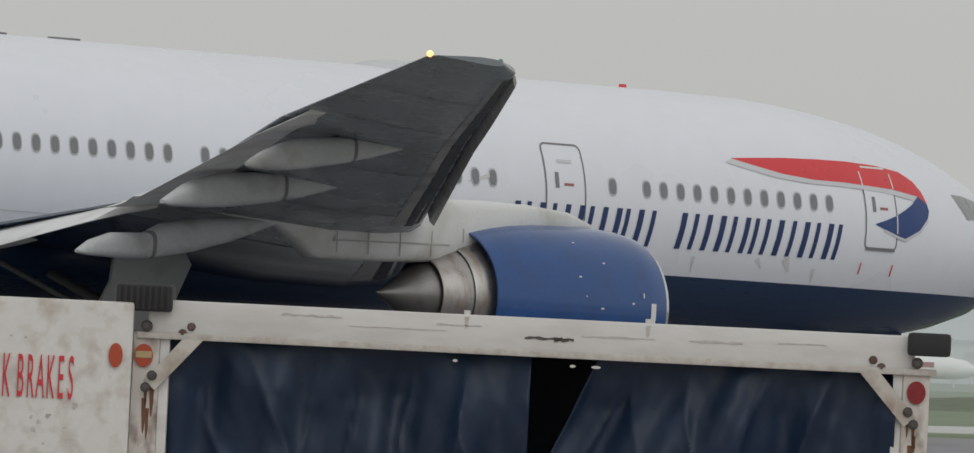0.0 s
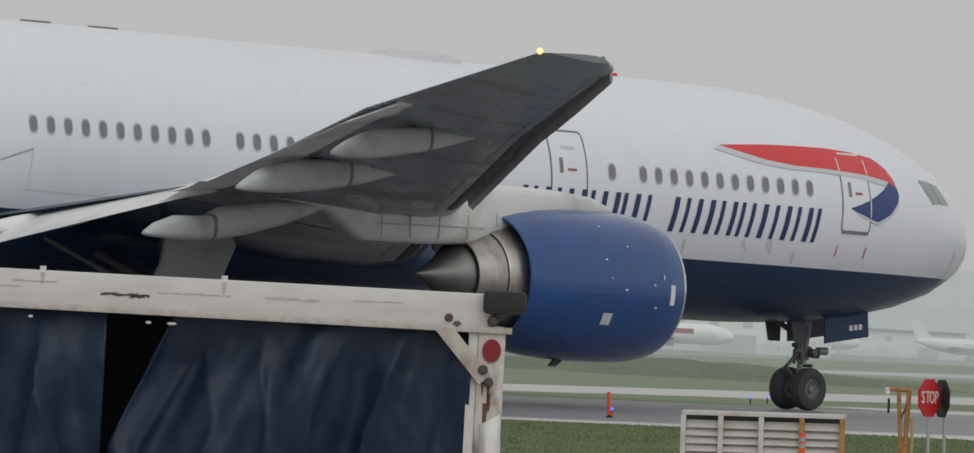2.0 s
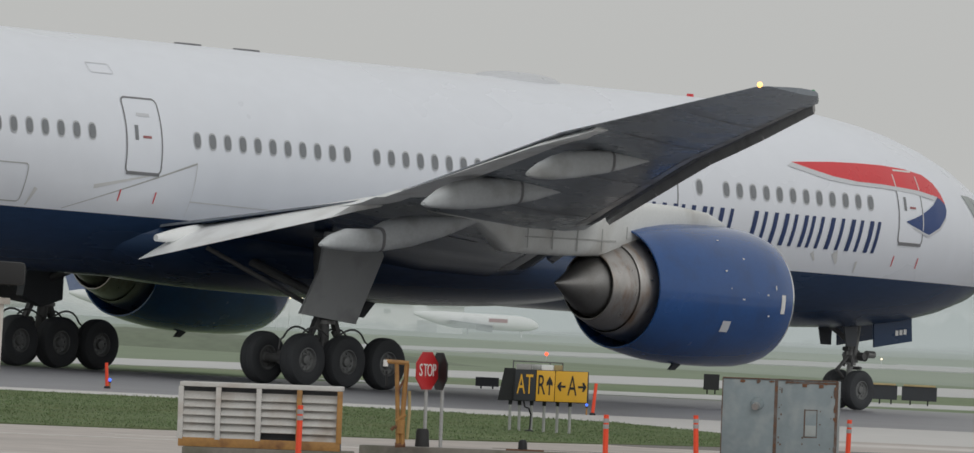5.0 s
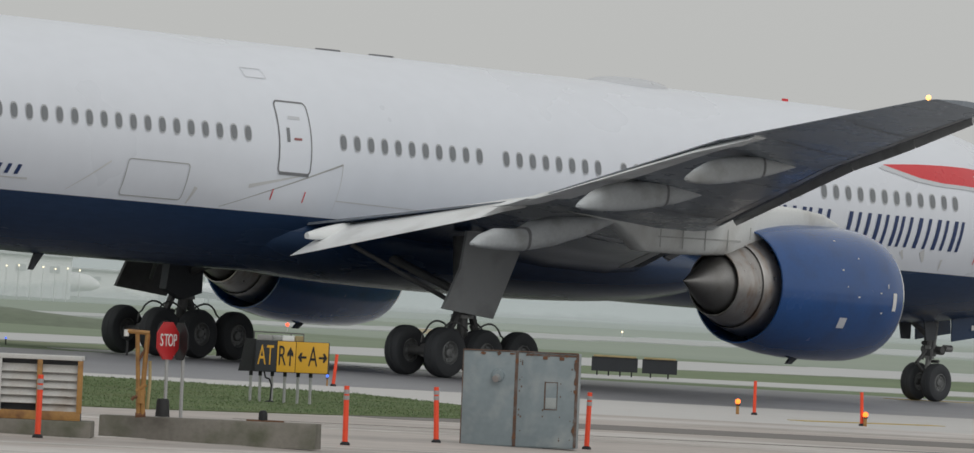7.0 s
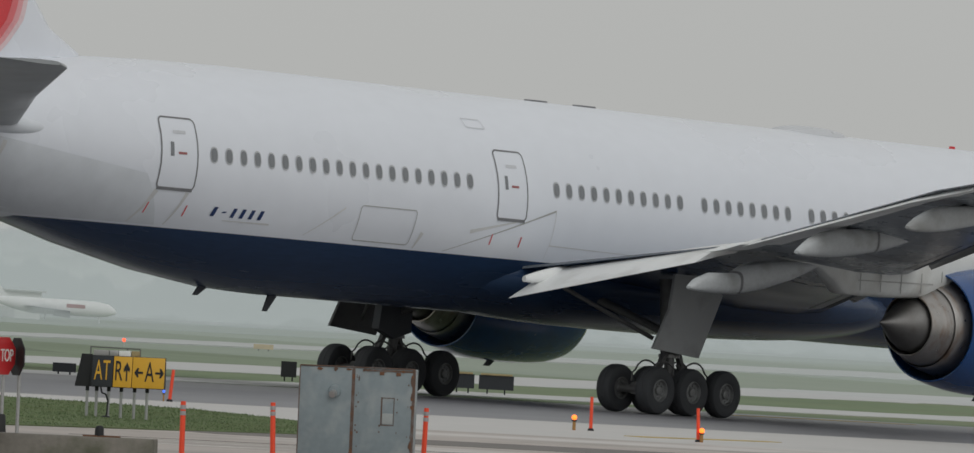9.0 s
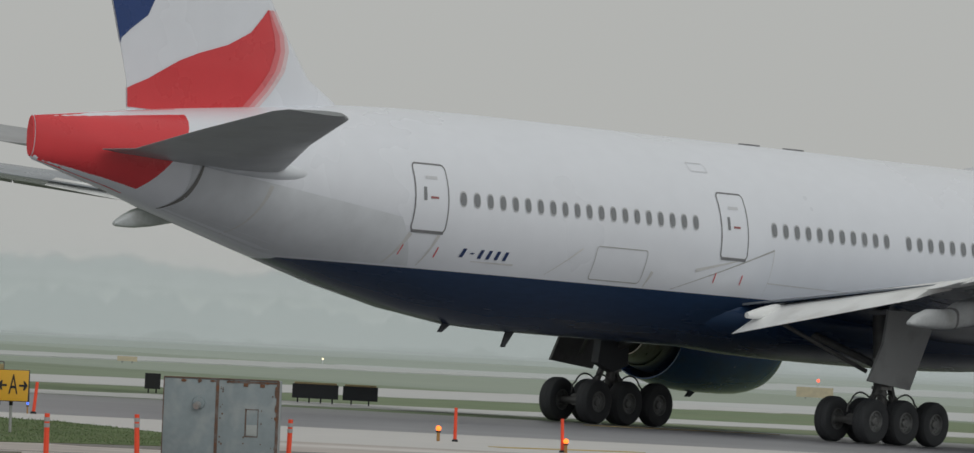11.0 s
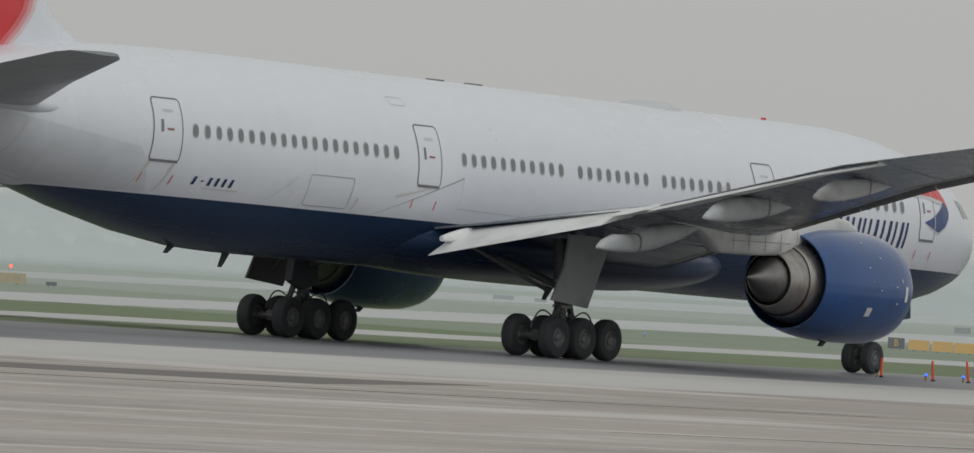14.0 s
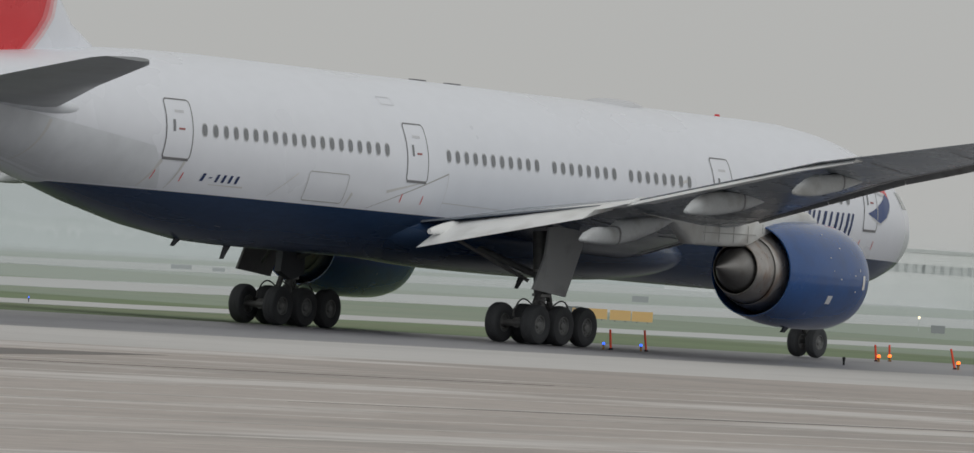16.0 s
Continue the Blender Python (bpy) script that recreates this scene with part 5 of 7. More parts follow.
def gear():
    t_main, r_main = wheel_meshes(0.635, 0.46, 0.30)
    t_nose, r_nose = wheel_meshes(0.535, 0.36, 0.25)
    first = {"main": True, "nose": True}

    def wheel(kind, parent, s, r, z):
        w = new("wheel")
        w.parent = parent
        w.location = (-s, -r, z)
        tyre, rim_ob = (t_main, r_main) if kind == "main" else (t_nose, r_nose)
        if first[kind]:
            tyre.parent, rim_ob.parent = w, w
            first[kind] = False
        else:
            share("tyre", tyre, w, Matrix())
            share("rim", rim_ob, w, Matrix())
        WHEELS.append((w, (-s, -r, z), 0.635 if kind == "main" else 0.535))

    for side in (1, -1):
        mid, rr = 32.29, 0.6 + side * 4.9
        g = new("main_gear")
        g.parent = plane
        g["label"] = "six-wheel main landing gear"
        for ax in (-1.43, 0, 1.43):
            for off in (-0.66, 0.66):
                # axle stays with the wheels
                wheel("main", plane, mid + ax, rr + off, 0.635)
            bm = bmesh.new()
            tube(bm, P(0, 0, 0) * 0 + Vector((-(mid + ax), -(rr - 0.6), 0.635)), Vector((-(mid + ax), -(rr + 0.6), 0.635)), 0.11)
            part("axle", bm, M_STRUT, g)
        bm = bmesh.new()
        tube(bm, (-(mid - 1.5), -rr, 0.66), (-(mid + 1.5), -rr, 0.66), 0.17, n=14)
        part("bogie_beam", bm, M_STRUT, g, "grimy bogie beam")
        bm = bmesh.new()
        tube(bm, (-mid, -rr, 0.6), (-mid + 0.05, -rr * 0.98, 1.7), 0.14, n=16)
        tube(bm, (-mid + 0.05, -rr * 0.98, 1.55), (-mid + 0.1, -rr * 0.94, 3.6), 0.235, n=16)
        part("strut", bm, M_STRUT, g, "thick grimy shock strut")
        for a, b, rad in (((-mid + 0.1, -rr * 0.96, 2.2), (-mid + 2.6, -rr * 0.75, 3.4), 0.10), ((-mid, -rr, 2.1), (-mid - 0.1, -rr * 0.45, 3.1), 0.11), ((-mid - 0.25, -rr, 1.2), (-mid - 0.55, -rr, 0.85), 0.08), ((-mid + 0.3, -rr, 1.35), (-mid + 0.75, -rr, 0.8), 0.06)):
            bm = bmesh.new()
            tube(bm, a, b, rad, n=10)
            part("brace", bm, M_STRUT, g)
        for dx in (0.22, -0.22):
            bm = bmesh.new()
            prism(bm, [(-mid + dx - 0.09, 1.75), (-mid + dx + 0.09, 1.75), (-mid + dx * 2.2 + 0.05, 1.25), (-mid + dx * 1.2 + 0.05, 0.8), (-mid + dx * 1.2 - 0.07, 0.8), (-mid + dx * 2.2 - 0.07, 1.25)], -rr - 0.07, -rr + 0.07)
            part("torque_link", bm, M_STRUT, g)
        for z, r in ((1.52, 0.29), (1.80, 0.27), (2.30, 0.30)):
            bm = bmesh.new()
            tube(bm, (-mid + 0.05, -rr * 0.98, z), (-mid + 0.05, -rr * 0.98, z + 0.09), r, n=16)
            part("strut_collar", bm, M_STRUT_PALE, g, "pale worn strut collar")
        # hose loops over the wheels
        for sx in (-1, 1):
            for yy in (-0.28, 0.28):
                cu = [(-mid + sx * (0.15 + 0.78 * k / 8 + 0.32 * math.sin(k * math.pi / 16)), -rr + yy, 1.22 + 0.20 * math.sin(math.pi * min(1, k / 7)) - 0.5 * max(0, k / 8 - 0.72)) for k in range(9)] + [(-mid + sx * 1.28, -rr + yy, 0.85)]
                bm = bmesh.new()
                rings = []
                for k, c in enumerate(cu):
                    a, b = cu[max(0, k - 1)], cu[min(len(cu) - 1, k + 1)]
                    run = math.hypot(b[0] - a[0], b[2] - a[2])
                    ux, uz = -(b[2] - a[2]) / run, (b[0] - a[0]) / run
                    rings.append([bm.verts.new((c[0] + ux * 0.026 * math.cos(w), c[1] + 0.026 * math.sin(w), c[2] + uz * 0.026 * math.cos(w))) for w in [i * math.pi / 3 for i in range(6)]])
                for ra, rb in zip(rings, rings[1:]):
                    for i in range(6):
                        bm.faces.new((ra[i], ra[(i + 1) % 6], rb[(i + 1) % 6], rb[i]))
                bm.faces.new(rings[0])
                bm.faces.new(rings[-1])
                bmesh.ops.recalc_face_normals(bm, faces=bm.faces)
                part("hose", bm, M_STRUT, g)
        # doors
        bm = bmesh.new()
        o = 0.6 * (side > 0) + side * 5.35
        pts = [(33.70, 1.74), (31.72, 1.56), (30.86, 3.26), (31.2, 3.75), (32.95, 3.75), (33.1, 2.82)]
        prism(bm, pts, o - 0.04, o + 0.04, axes=lambda a, b, d: (-a, -d, b))
        # far door takes the dark strut material to paint its shade
        part("gear_door", bm, M_GEARDOOR if side > 0 else M_STRUT, g, "flat grey main gear door, the far one darkened for shade")
        bm = bmesh.new()
        tube(bm, (-34.2, -side * 3.2, 3.2), (-32.6, -side * 5.1, 2.0), 0.06, n=8)
        part("door_link", bm, M_STRUT, g)
        if side > 0:
            continue
        bm = bmesh.new()
        prism(bm, [(31.9, 2.5), (33.2, 2.5), (33.3, 1.75), (32.6, 1.5), (31.9, 1.7)], side * 3.9, side * 4.15, axes=lambda a, b, d: (-a, -d, b))
        part("inner_door", bm, M_DARK, g, "dark inner gear door")
    g = new("nose_gear")
    g.parent = plane
    g["label"] = "twin-wheel nose landing gear"
    for r in (-0.36, 0.36):
        wheel("nose", plane, 5.91, r, 0.535)
    bm = bmesh.new()
    tube(bm, (-5.91, -0.4, 0.535), (-5.91, 0.4, 0.535), 0.08)
    part("axle", bm, M_STRUT, g)
    bm = bmesh.new()
    tube(bm, (-5.91, 0, 0.5), (-5.85, 0, 1.35), 0.085, n=14)
    tube(bm, (-5.85, 0, 1.2), (-5.70, 0, 2.5), 0.15, n=14)
    part("strut", bm, M_STRUT_PALE, g, "grey nose strut")
    for a, b, rad in (((-5.8, 0, 1.75), (-7.4, 0, 2.5), 0.07), ((-6.0, 0.0, 0.75), (-6.4, 0, 1.05), 0.05), ((-6.4, 0, 1.05), (-6.0, 0, 1.4), 0.05), ((-5.7, -0.35, 1.45), (-5.7, 0.35, 1.45), 0.10), ((-5.6, 0, 1.42), (-5.25, 0, 1.4), 0.10)):
        bm = bmesh.new()
        tube(bm, a, b, rad, n=10)
        part("brace", bm, M_STRUT, g)
    for a, b, rad in (((-5.95, -0.14, 1.15), (-5.82, -0.16, 2.1), 0.035), ((-5.95, 0.14, 1.15), (-5.82, 0.16, 2.1), 0.035), ((-6.05, -0.1, 1.62), (-6.05, 0.1, 1.62), 0.06), ((-5.62, -0.18, 1.12), (-5.62, 0.18, 1.12), 0.045)):
        bm = bmesh.new()
        tube(bm, a, b, rad, n=8)
        part("actuator", bm, M_STRUT, g)
    bm = bmesh.new()
    box(bm, -6.0, -5.72, -0.16, 0.16, 1.26, 1.46, 0.02)
    part("steering_block", bm, M_STRUT, g, "grimy steering block")
    for y in (-0.28, 0.28):
        bm = bmesh.new()
        tube(bm, (-5.55, y, 1.5), (-5.25, y, 1.5), 0.10, n=14)
        part("taxi_light", bm, M_STRUT_PALE, g)
    for side in (1, -1):
        bm = bmesh.new()
        prism(bm, [(5.75, 2.32), (5.70, 1.70), (4.12, 1.92), (4.2, 2.60)], side * 0.62, side * 0.66, axes=lambda a, b, d: (-a, -d, b))
        dr = part("gear_door", bm, M_NAVY, g, "navy nose gear door")
        for k in range(3):
            bm = bmesh.new()
            box(bm, -4.85 + 0.17 * k, -4.73 + 0.17 * k, -side * 0.668 - 0.003, -side * 0.668 + 0.003, 2.05 + 0.02 * k, 2.19 + 0.02 * k)
            part("registration_bar", bm, M_SIGNWHITE, dr, "white plain bar in place of registration")
        bm = bmesh.new()
        prism(bm, [(6.2, 2.4), (6.2, 1.7), (6.6, 1.7), (6.8, 2.4)], side * 0.42, side * 0.46, axes=lambda a, b, d: (-a, -d, b))
        part("gear_door", bm, M_DARK, g)


gear()


# ------------------------------------------------------------------ things beside the taxiway
def stand(az, d, z=0.0, turn=0.0, lean=1.4):
    """A pose at a bearing and distance, its x axis to the viewer's right, its y axis away; lean tips it along the slope."""
    a = radians(az)
    return Matrix.Translation((d * math.sin(a), d * math.cos(a), z)) @ Matrix.Rotation(-a, 4, "Z") @ Matrix.Rotation(radians(-lean), 4, "Y") @ Matrix.Rotation(radians(turn), 4, "Z")


def bolt(name, parent, x, y, z, r, material=None):
    bm = bmesh.new()
    tube(bm, (x, y, z), (x, y - r * 0.5, z), r, r * 0.8, n=10)
    tube(bm, (x, y - r * 0.4, z), (x, y - r * 1.1, z), r * 0.55, r * 0.5, n=6)
    return part(name, bm, material or M_BOLT, parent)


# -- baggage cart with curtains
def baggage_cart():
    L = 1.59
    cart = base("baggage_cart", stand(42.4, 38.0, 0, -2, lean=0.0), "white steel baggage cart with torn navy vinyl curtains", "baggage cart")
    y0, y1 = -0.02, 1.45
    bm = bmesh.new()
    box(bm, -L + 0.02, L - 0.03, y0, y1, 2.255, 2.395, 0.012)
    roof = part("roof", bm, M_CART, cart, "chipped white steel roof beam")
    # the beam's thin edge shadow is put into the lip's darker paint
    bm = bmesh.new()
    box(bm, -L - 0.02, L + 0.06, y0 - 0.02, y0 + 0.05, 2.235, 2.262, 0.006)
    part("lip", bm, M_SCUFFSHADE, roof, "lower lip darkened for the thin shadow along it")
    # scrapes on the beam
    for x, w, z, h in ((0.07, 0.2, 2.312, 0.018), (0.12, 0.06, 2.308, 0.03), (0.35, 0.3, 2.33, 0.012), (-0.9, 0.25, 2.36, 0.015), (0.75, 0.22, 2.33, 0.016), (-0.3, 0.18, 2.35, 0.01), (-0.55, 0.4, 2.325, 0.006), (1.1, 0.2, 2.34, 0.008)):
        bm = bmesh.new()
        n = 10
        rng = random.Random(int(x * 100) + 7)
        top = [(x - w / 2 + w * k / n, z + h / 2 * rng.uniform(0.1, 1)) for k in range(n + 1)]
        low = [(x - w / 2 + w * k / n, z - h / 2 * rng.uniform(0.1, 1)) for k in range(n, -1, -1)]
        prism(bm, top + low, y0 - 0.003, y0 + 0.002, axes=lambda a, b, d: (a, d, b))
        part("scrape", bm, M_BOLT if abs(x - 0.09) < 0.05 else M_SCRAPE, roof, "scraped paint")
    # pegs on the beam, and white chips painted for light through curtain holes
    for x in (-0.27, 0.47):
        bm = bmesh.new()
        tube(bm, (x, y0 + 0.03, 2.385), (x, y0 + 0.03, 2.412), 0.013, n=10)
        part("peg", bm, M_CART, roof)
        bm = bmesh.new()
        prism(bm, [(x - 0.008, 2.385), (x + 0.01, 2.385), (x + 0.006, 2.345), (x - 0.003, 2.335)], y0 - 0.003, y0 + 0.002, axes=lambda a, b, d: (a, d, b))
        part("drip", bm, M_SCUFFSHADE, roof, "grey drip below the peg")
    for x, w in ((-0.31, 0.010), (0.17, 0.012), (0.265, 0.020)):
        bm = bmesh.new()
        prism(bm, [(x + w * math.cos(q), 2.205 + 0.006 * math.sin(q)) for q in [j * math.tau / 10 for j in range(10)]], 0.0, 0.006, axes=lambda a, b, d: (a, d, b))
        part("eyelet", bm, M_SIGNWHITE, cart, "white chip for light through a curtain hole")
    for sx in (-1, 1):
        for yy in (y0 + 0.0, y1 - 0.1):
            bm = bmesh.new()
            x = sx * (L - 0.02)
            box(bm, x - 0.055, x + 0.055, yy, yy + 0.09, 0.45, 2.26, 0.008)
            post = part("post", bm, M_POSTRUST, cart, "white corner post with rust")
            bm = bmesh.new()
            box(bm, x - sx * 0.075 - 0.02, x - sx * 0.075 + 0.02, yy + 0.01, yy + 0.06, 0.45, 2.24, 0.004)
            part("inner_rail", bm, M_CART, post)
        # gusset brace
        bm = bmesh.new()
        a, b = Vector((sx * (L - 0.21), y0 - 0.004, 2.238)), Vector((sx * (L - 0.04), y0 - 0.004, 2.045))
        d = (b - a).normalized()
        n = Vector((d.z, 0, -d.x)) * 0.031
        vs = []
        for yy in (0, -0.018):
            flat = Vector((math.copysign(0.042, n.x), 0, 0))
            for q in (a + flat, b + n, b - n, a - flat):
                vs.append(bm.verts.new(q + Vector((0, yy, 0))))
        bm.faces.new(vs[3::-1])
        bm.faces.new(vs[4:])
        for k in range(4):
            bm.faces.new((vs[k], vs[(k + 1) % 4], vs[4 + (k + 1) % 4], vs[4 + k]))
        br = part("brace", bm, M_CARTRUST, cart, "white diagonal brace with rusty bolts")
        for bx, bz in ((sx * (L - 0.05), 2.085), (sx * (L - 0.025), 2.035)):
            bolt("bolt", br, bx, y0 - 0.03, bz, 0.021)
        for bx, bz in ((sx * (L - 0.20), 2.29), (sx * (L - 0.165), 2.262)):
            bolt("bolt", roof, bx, y0 - 0.002, bz, 0.018, M_CABRUST)
        bolt("bolt", roof, sx * (L - 0.02), y0 - 0.02, 2.285, 0.024)
        # rust drips below the bolts
        rng = random.Random(3 + sx)
        for bx, bz in ((L - 0.05, 2.07), (L - 0.025, 2.02), (L - 0.02, 1.99), (L - 0.035, 1.95)):
            bm = bmesh.new()
            hh, ww = rng.uniform(0.07, 0.16), rng.uniform(0.006, 0.011)
            xx = sx * bx
            prism(bm, [(xx - ww, bz), (xx + ww, bz), (xx + ww * 0.8, bz - hh * 0.4), (xx + ww * 0.9, bz - hh * 0.6), (xx + ww * 0.2, bz - hh), (xx - ww * 0.3, bz - hh * 0.9), (xx - ww * 0.7, bz - hh * 0.5)], y0 - 0.0035, y0 + 0.001, axes=lambda a, b, d: (a, d, b))
            part("rust_drip", bm, M_RUST, cart, "brown rust drip")
        # reflector
        bm = bmesh.new()
        rx = sx * (L - 0.015) - 0.004
        prism(bm, [(rx + 0.038 * math.cos(q), 2.165 + 0.047 * math.sin(q)) for q in [j * math.tau / 28 for j in range(28)]], y0 - 0.012, y0, axes=lambda a, b, d: (a, d, b))
        refl = part("reflector", bm, M_REDREFL if sx > 0 else M_ORANGEREFL, cart, "round red reflector")
        if sx < 0:
            bm = bmesh.new()
            box(bm, rx - 0.032, rx + 0.034, y0 - 0.016, y0 - 0.010, 2.155, 2.182)
            part("reflector_bar", bm, M_FADED, refl)
        # rubber bumper
        bm = bmesh.new()
        bx = sx * (L + 0.015) + (0.02 if sx < 0 else 0.01)
        w = 0.115 if sx < 0 else 0.088
        box(bm, bx - w, bx + w, y0 - 0.07, y0 + 0.12, 2.345 - (0.03 if sx > 0 else 0), 2.455 - (0.045 if sx > 0 else 0), 0.018)
        bp = part("bumper", bm, M_RUBBER, cart, "black rubber corner bumper")
        for k in range(9 if sx < 0 else 0):
            bm = bmesh.new()
            xx = bx - 0.1 + 0.025 * k
            box(bm, xx - 0.007, xx + 0.007, y0 - 0.078, y0 - 0.066, 2.352, 2.446, 0.002)
            part("rib", bm, M_RUBBER, bp)
    # curtains with folds

    def curtain(x0, x1, slant0, slant1, seed, label):
        bm = bmesh.new()
        nx, nz = 150, 90
        rng = random.Random(seed)
        ph = [rng.uniform(0, 6.28) for _ in range(5)]
        g = []
        for i in range(nx + 1):
            u = i / nx
            row = []
            for j in range(nz + 1):
                k = j / nz
                z = 2.25 - 1.76 * k
                xa = x0 + slant0 * min(1, k * 3.2)
                xb = x1 + slant1 * k
                x = xa + (xb - xa) * u
                y = 0.06 + (0.012 + 0.075 * min(1, k * 9)) * (math.sin(u * 11 + ph[0] + 3.0 * k) + 0.55 * math.sin(u * 24 + ph[1] - 5 * k) + 0.3 * math.sin(u * 47 + ph[3] + 6 * k)) * 0.5 + 0.03 * math.sin(k * 8 + u * 5 + ph[2]) * min(1, k * 8) + 0.012 * noise.noise(Vector((x * 7, z * 5, seed))) + 0.005 * noise.noise(Vector((x * 16 + z * 6, z * 9, seed + 3))) - min(1, k * 7) * (0.035 * (1 - abs(math.sin(u * 7.5 + ph[4] + 1.2 * k))) ** 2.6 + 0.022 * (1 - abs(math.sin(u * 17 + ph[2] - 2.5 * k + 2 * noise.noise(Vector((x * 2, z * 2, seed)))))) ** 3)
                row.append(bm.verts.new((x, y, z)))
            g.append(row)
        for i in range(nx):
            for j in range(nz):
                bm.faces.new((g[i][j], g[i + 1][j], g[i + 1][j + 1], g[i][j + 1]))
        ob = part("curtain", bm, M_CURTAIN, cart, label)
        ob.modifiers.new("thick", "SOLIDIFY").thickness = 0.004
    curtain(-L + 0.10, 0.0, 0.0, 0.0, 1, "navy vinyl curtain with soft folds")
    curtain(0.278, L - 0.10, -0.25, 0.0, 2, "navy vinyl curtain pulled aside at the edge")
    bm = bmesh.new()
    box(bm, -L + 0.08, L - 0.08, y1 - 0.06, y1 - 0.03, 0.5, 2.25)
    part("rear_curtain", bm, M_CURTAIN, cart, "dark rear curtain")
    bm = bmesh.new()
    for sx in (-1, 1):
        box(bm, sx * (L - 0.1) - 0.01, sx * (L - 0.1) + 0.01, 0.1, y1 - 0.1, 0.5, 2.25)
    part("end_wall", bm, M_CART, cart)
    bm = bmesh.new()
    box(bm, -L, L, y0, y1, 0.36, 0.47, 0.01)
    part("deck", bm, M_CART, cart, "steel deck")
    for sx in (-1, 1):
        for yy in (0.12, 1.3):
            bm = bmesh.new()
            revolve(bm, [(-0.06, 0.02), (-0.06, 0.14), (-0.05, 0.185), (0.05, 0.185), (0.06, 0.14), (0.06, 0.02)], lambda s, r, c, d: (sx * 1.1 + r * c, yy + s, 0.185 + r * d), 20)
            part("wheel", bm, M_TYRE, cart)
    # paper tag on the post
    bm = bmesh.new()
    g = [[bm.verts.new((L - 0.055 + 0.085 * i / 3 + 0.02 * j / 4, y0 - 0.02 - 0.03 * math.sin(i / 3 * 3), 1.86 - 0.4 * j / 4 + 0.05 * i / 3)) for j in range(5)] for i in range(4)]
    for i in range(3):
        for j in range(4):
            bm.faces.new((g[i][j], g[i + 1][j], g[i + 1][j + 1], g[i][j + 1]))
    tag = part("paper_tag", bm, M_SIGNWHITE, cart, "curling white paper tag")
    tag.modifiers.new("thick", "SOLIDIFY").thickness = 0.002


baggage_cart()


def panel_cart():
    cart = base("baggage_cart", stand(37.6, 38.0, 0, -2, lean=0.0), "scuffed white panel-sided baggage cart with red stencilled lettering", "baggage cart")
    R = 1.525
    bm = bmesh.new()
    box(bm, -1.6, R + 0.035, -0.0, 1.4, 0.4, 2.378, 0.015)
    body = part("body", bm, M_PANEL, cart, "scuffed white steel side panel")
    for word, x in (("K", 1.052), ("BRAKES", 1.212)):
        lettering("stencil", word, 0.255, M_REDPAINT, body, Matrix.Translation((x, -0.004, 2.05)) @ Matrix.Rotation(radians(90), 4, "X"), "red stencilled lettering", squeeze=0.21, pitch=0.766)
    bm = bmesh.new()
    prism(bm, [(1.492 + 0.029 * math.cos(q), 2.16 + 0.050 * math.sin(q)) for q in [j * math.tau / 28 for j in range(28)]], -0.012, 0.0, axes=lambda a, b, d: (a, d, b))
    part("reflector", bm, M_ORANGEREFL, cart, "round orange reflector")
    rng = random.Random(12)
    for k in range(9):
        bm = bmesh.new()
        x, z, r = rng.uniform(1.03, 1.45), rng.choice((rng.uniform(1.75, 1.98), rng.uniform(1.85, 1.95), rng.uniform(2.15, 2.3))), rng.uniform(0.004, 0.010)
        st = rng.uniform(0.35, 1.6)
        out = [(x + r * (1 + 0.35 * math.sin(2 * q + k) + 0.25 * math.sin(5 * q + 2 * k)) * math.cos(q), z + r * st * (1 + 0.3 * math.sin(3 * q + k)) * math.sin(q)) for q in [j * math.tau / 26 for j in range(26)]]
        prism(bm, out, -0.002 - 0.0001 * k, 0.001, axes=lambda a, b, d: (a, d, b))
        part("scuff", bm, M_SCUFFSHADE if k % 6 else M_RUSTSTAIN, body, "scuffed paint")
    for sx in (-1.2, 1.1):
        for yy in (0.15, 1.25):
            bm = bmesh.new()
            revolve(bm, [(-0.06, 0.02), (-0.06, 0.14), (-0.05, 0.2), (0.05, 0.2), (0.06, 0.14), (0.06, 0.02)], lambda s, r, c, d: (sx + r * c, yy + s, 0.2 + r * d), 20)
            part("wheel", bm, M_TYRE, cart)


panel_cart()


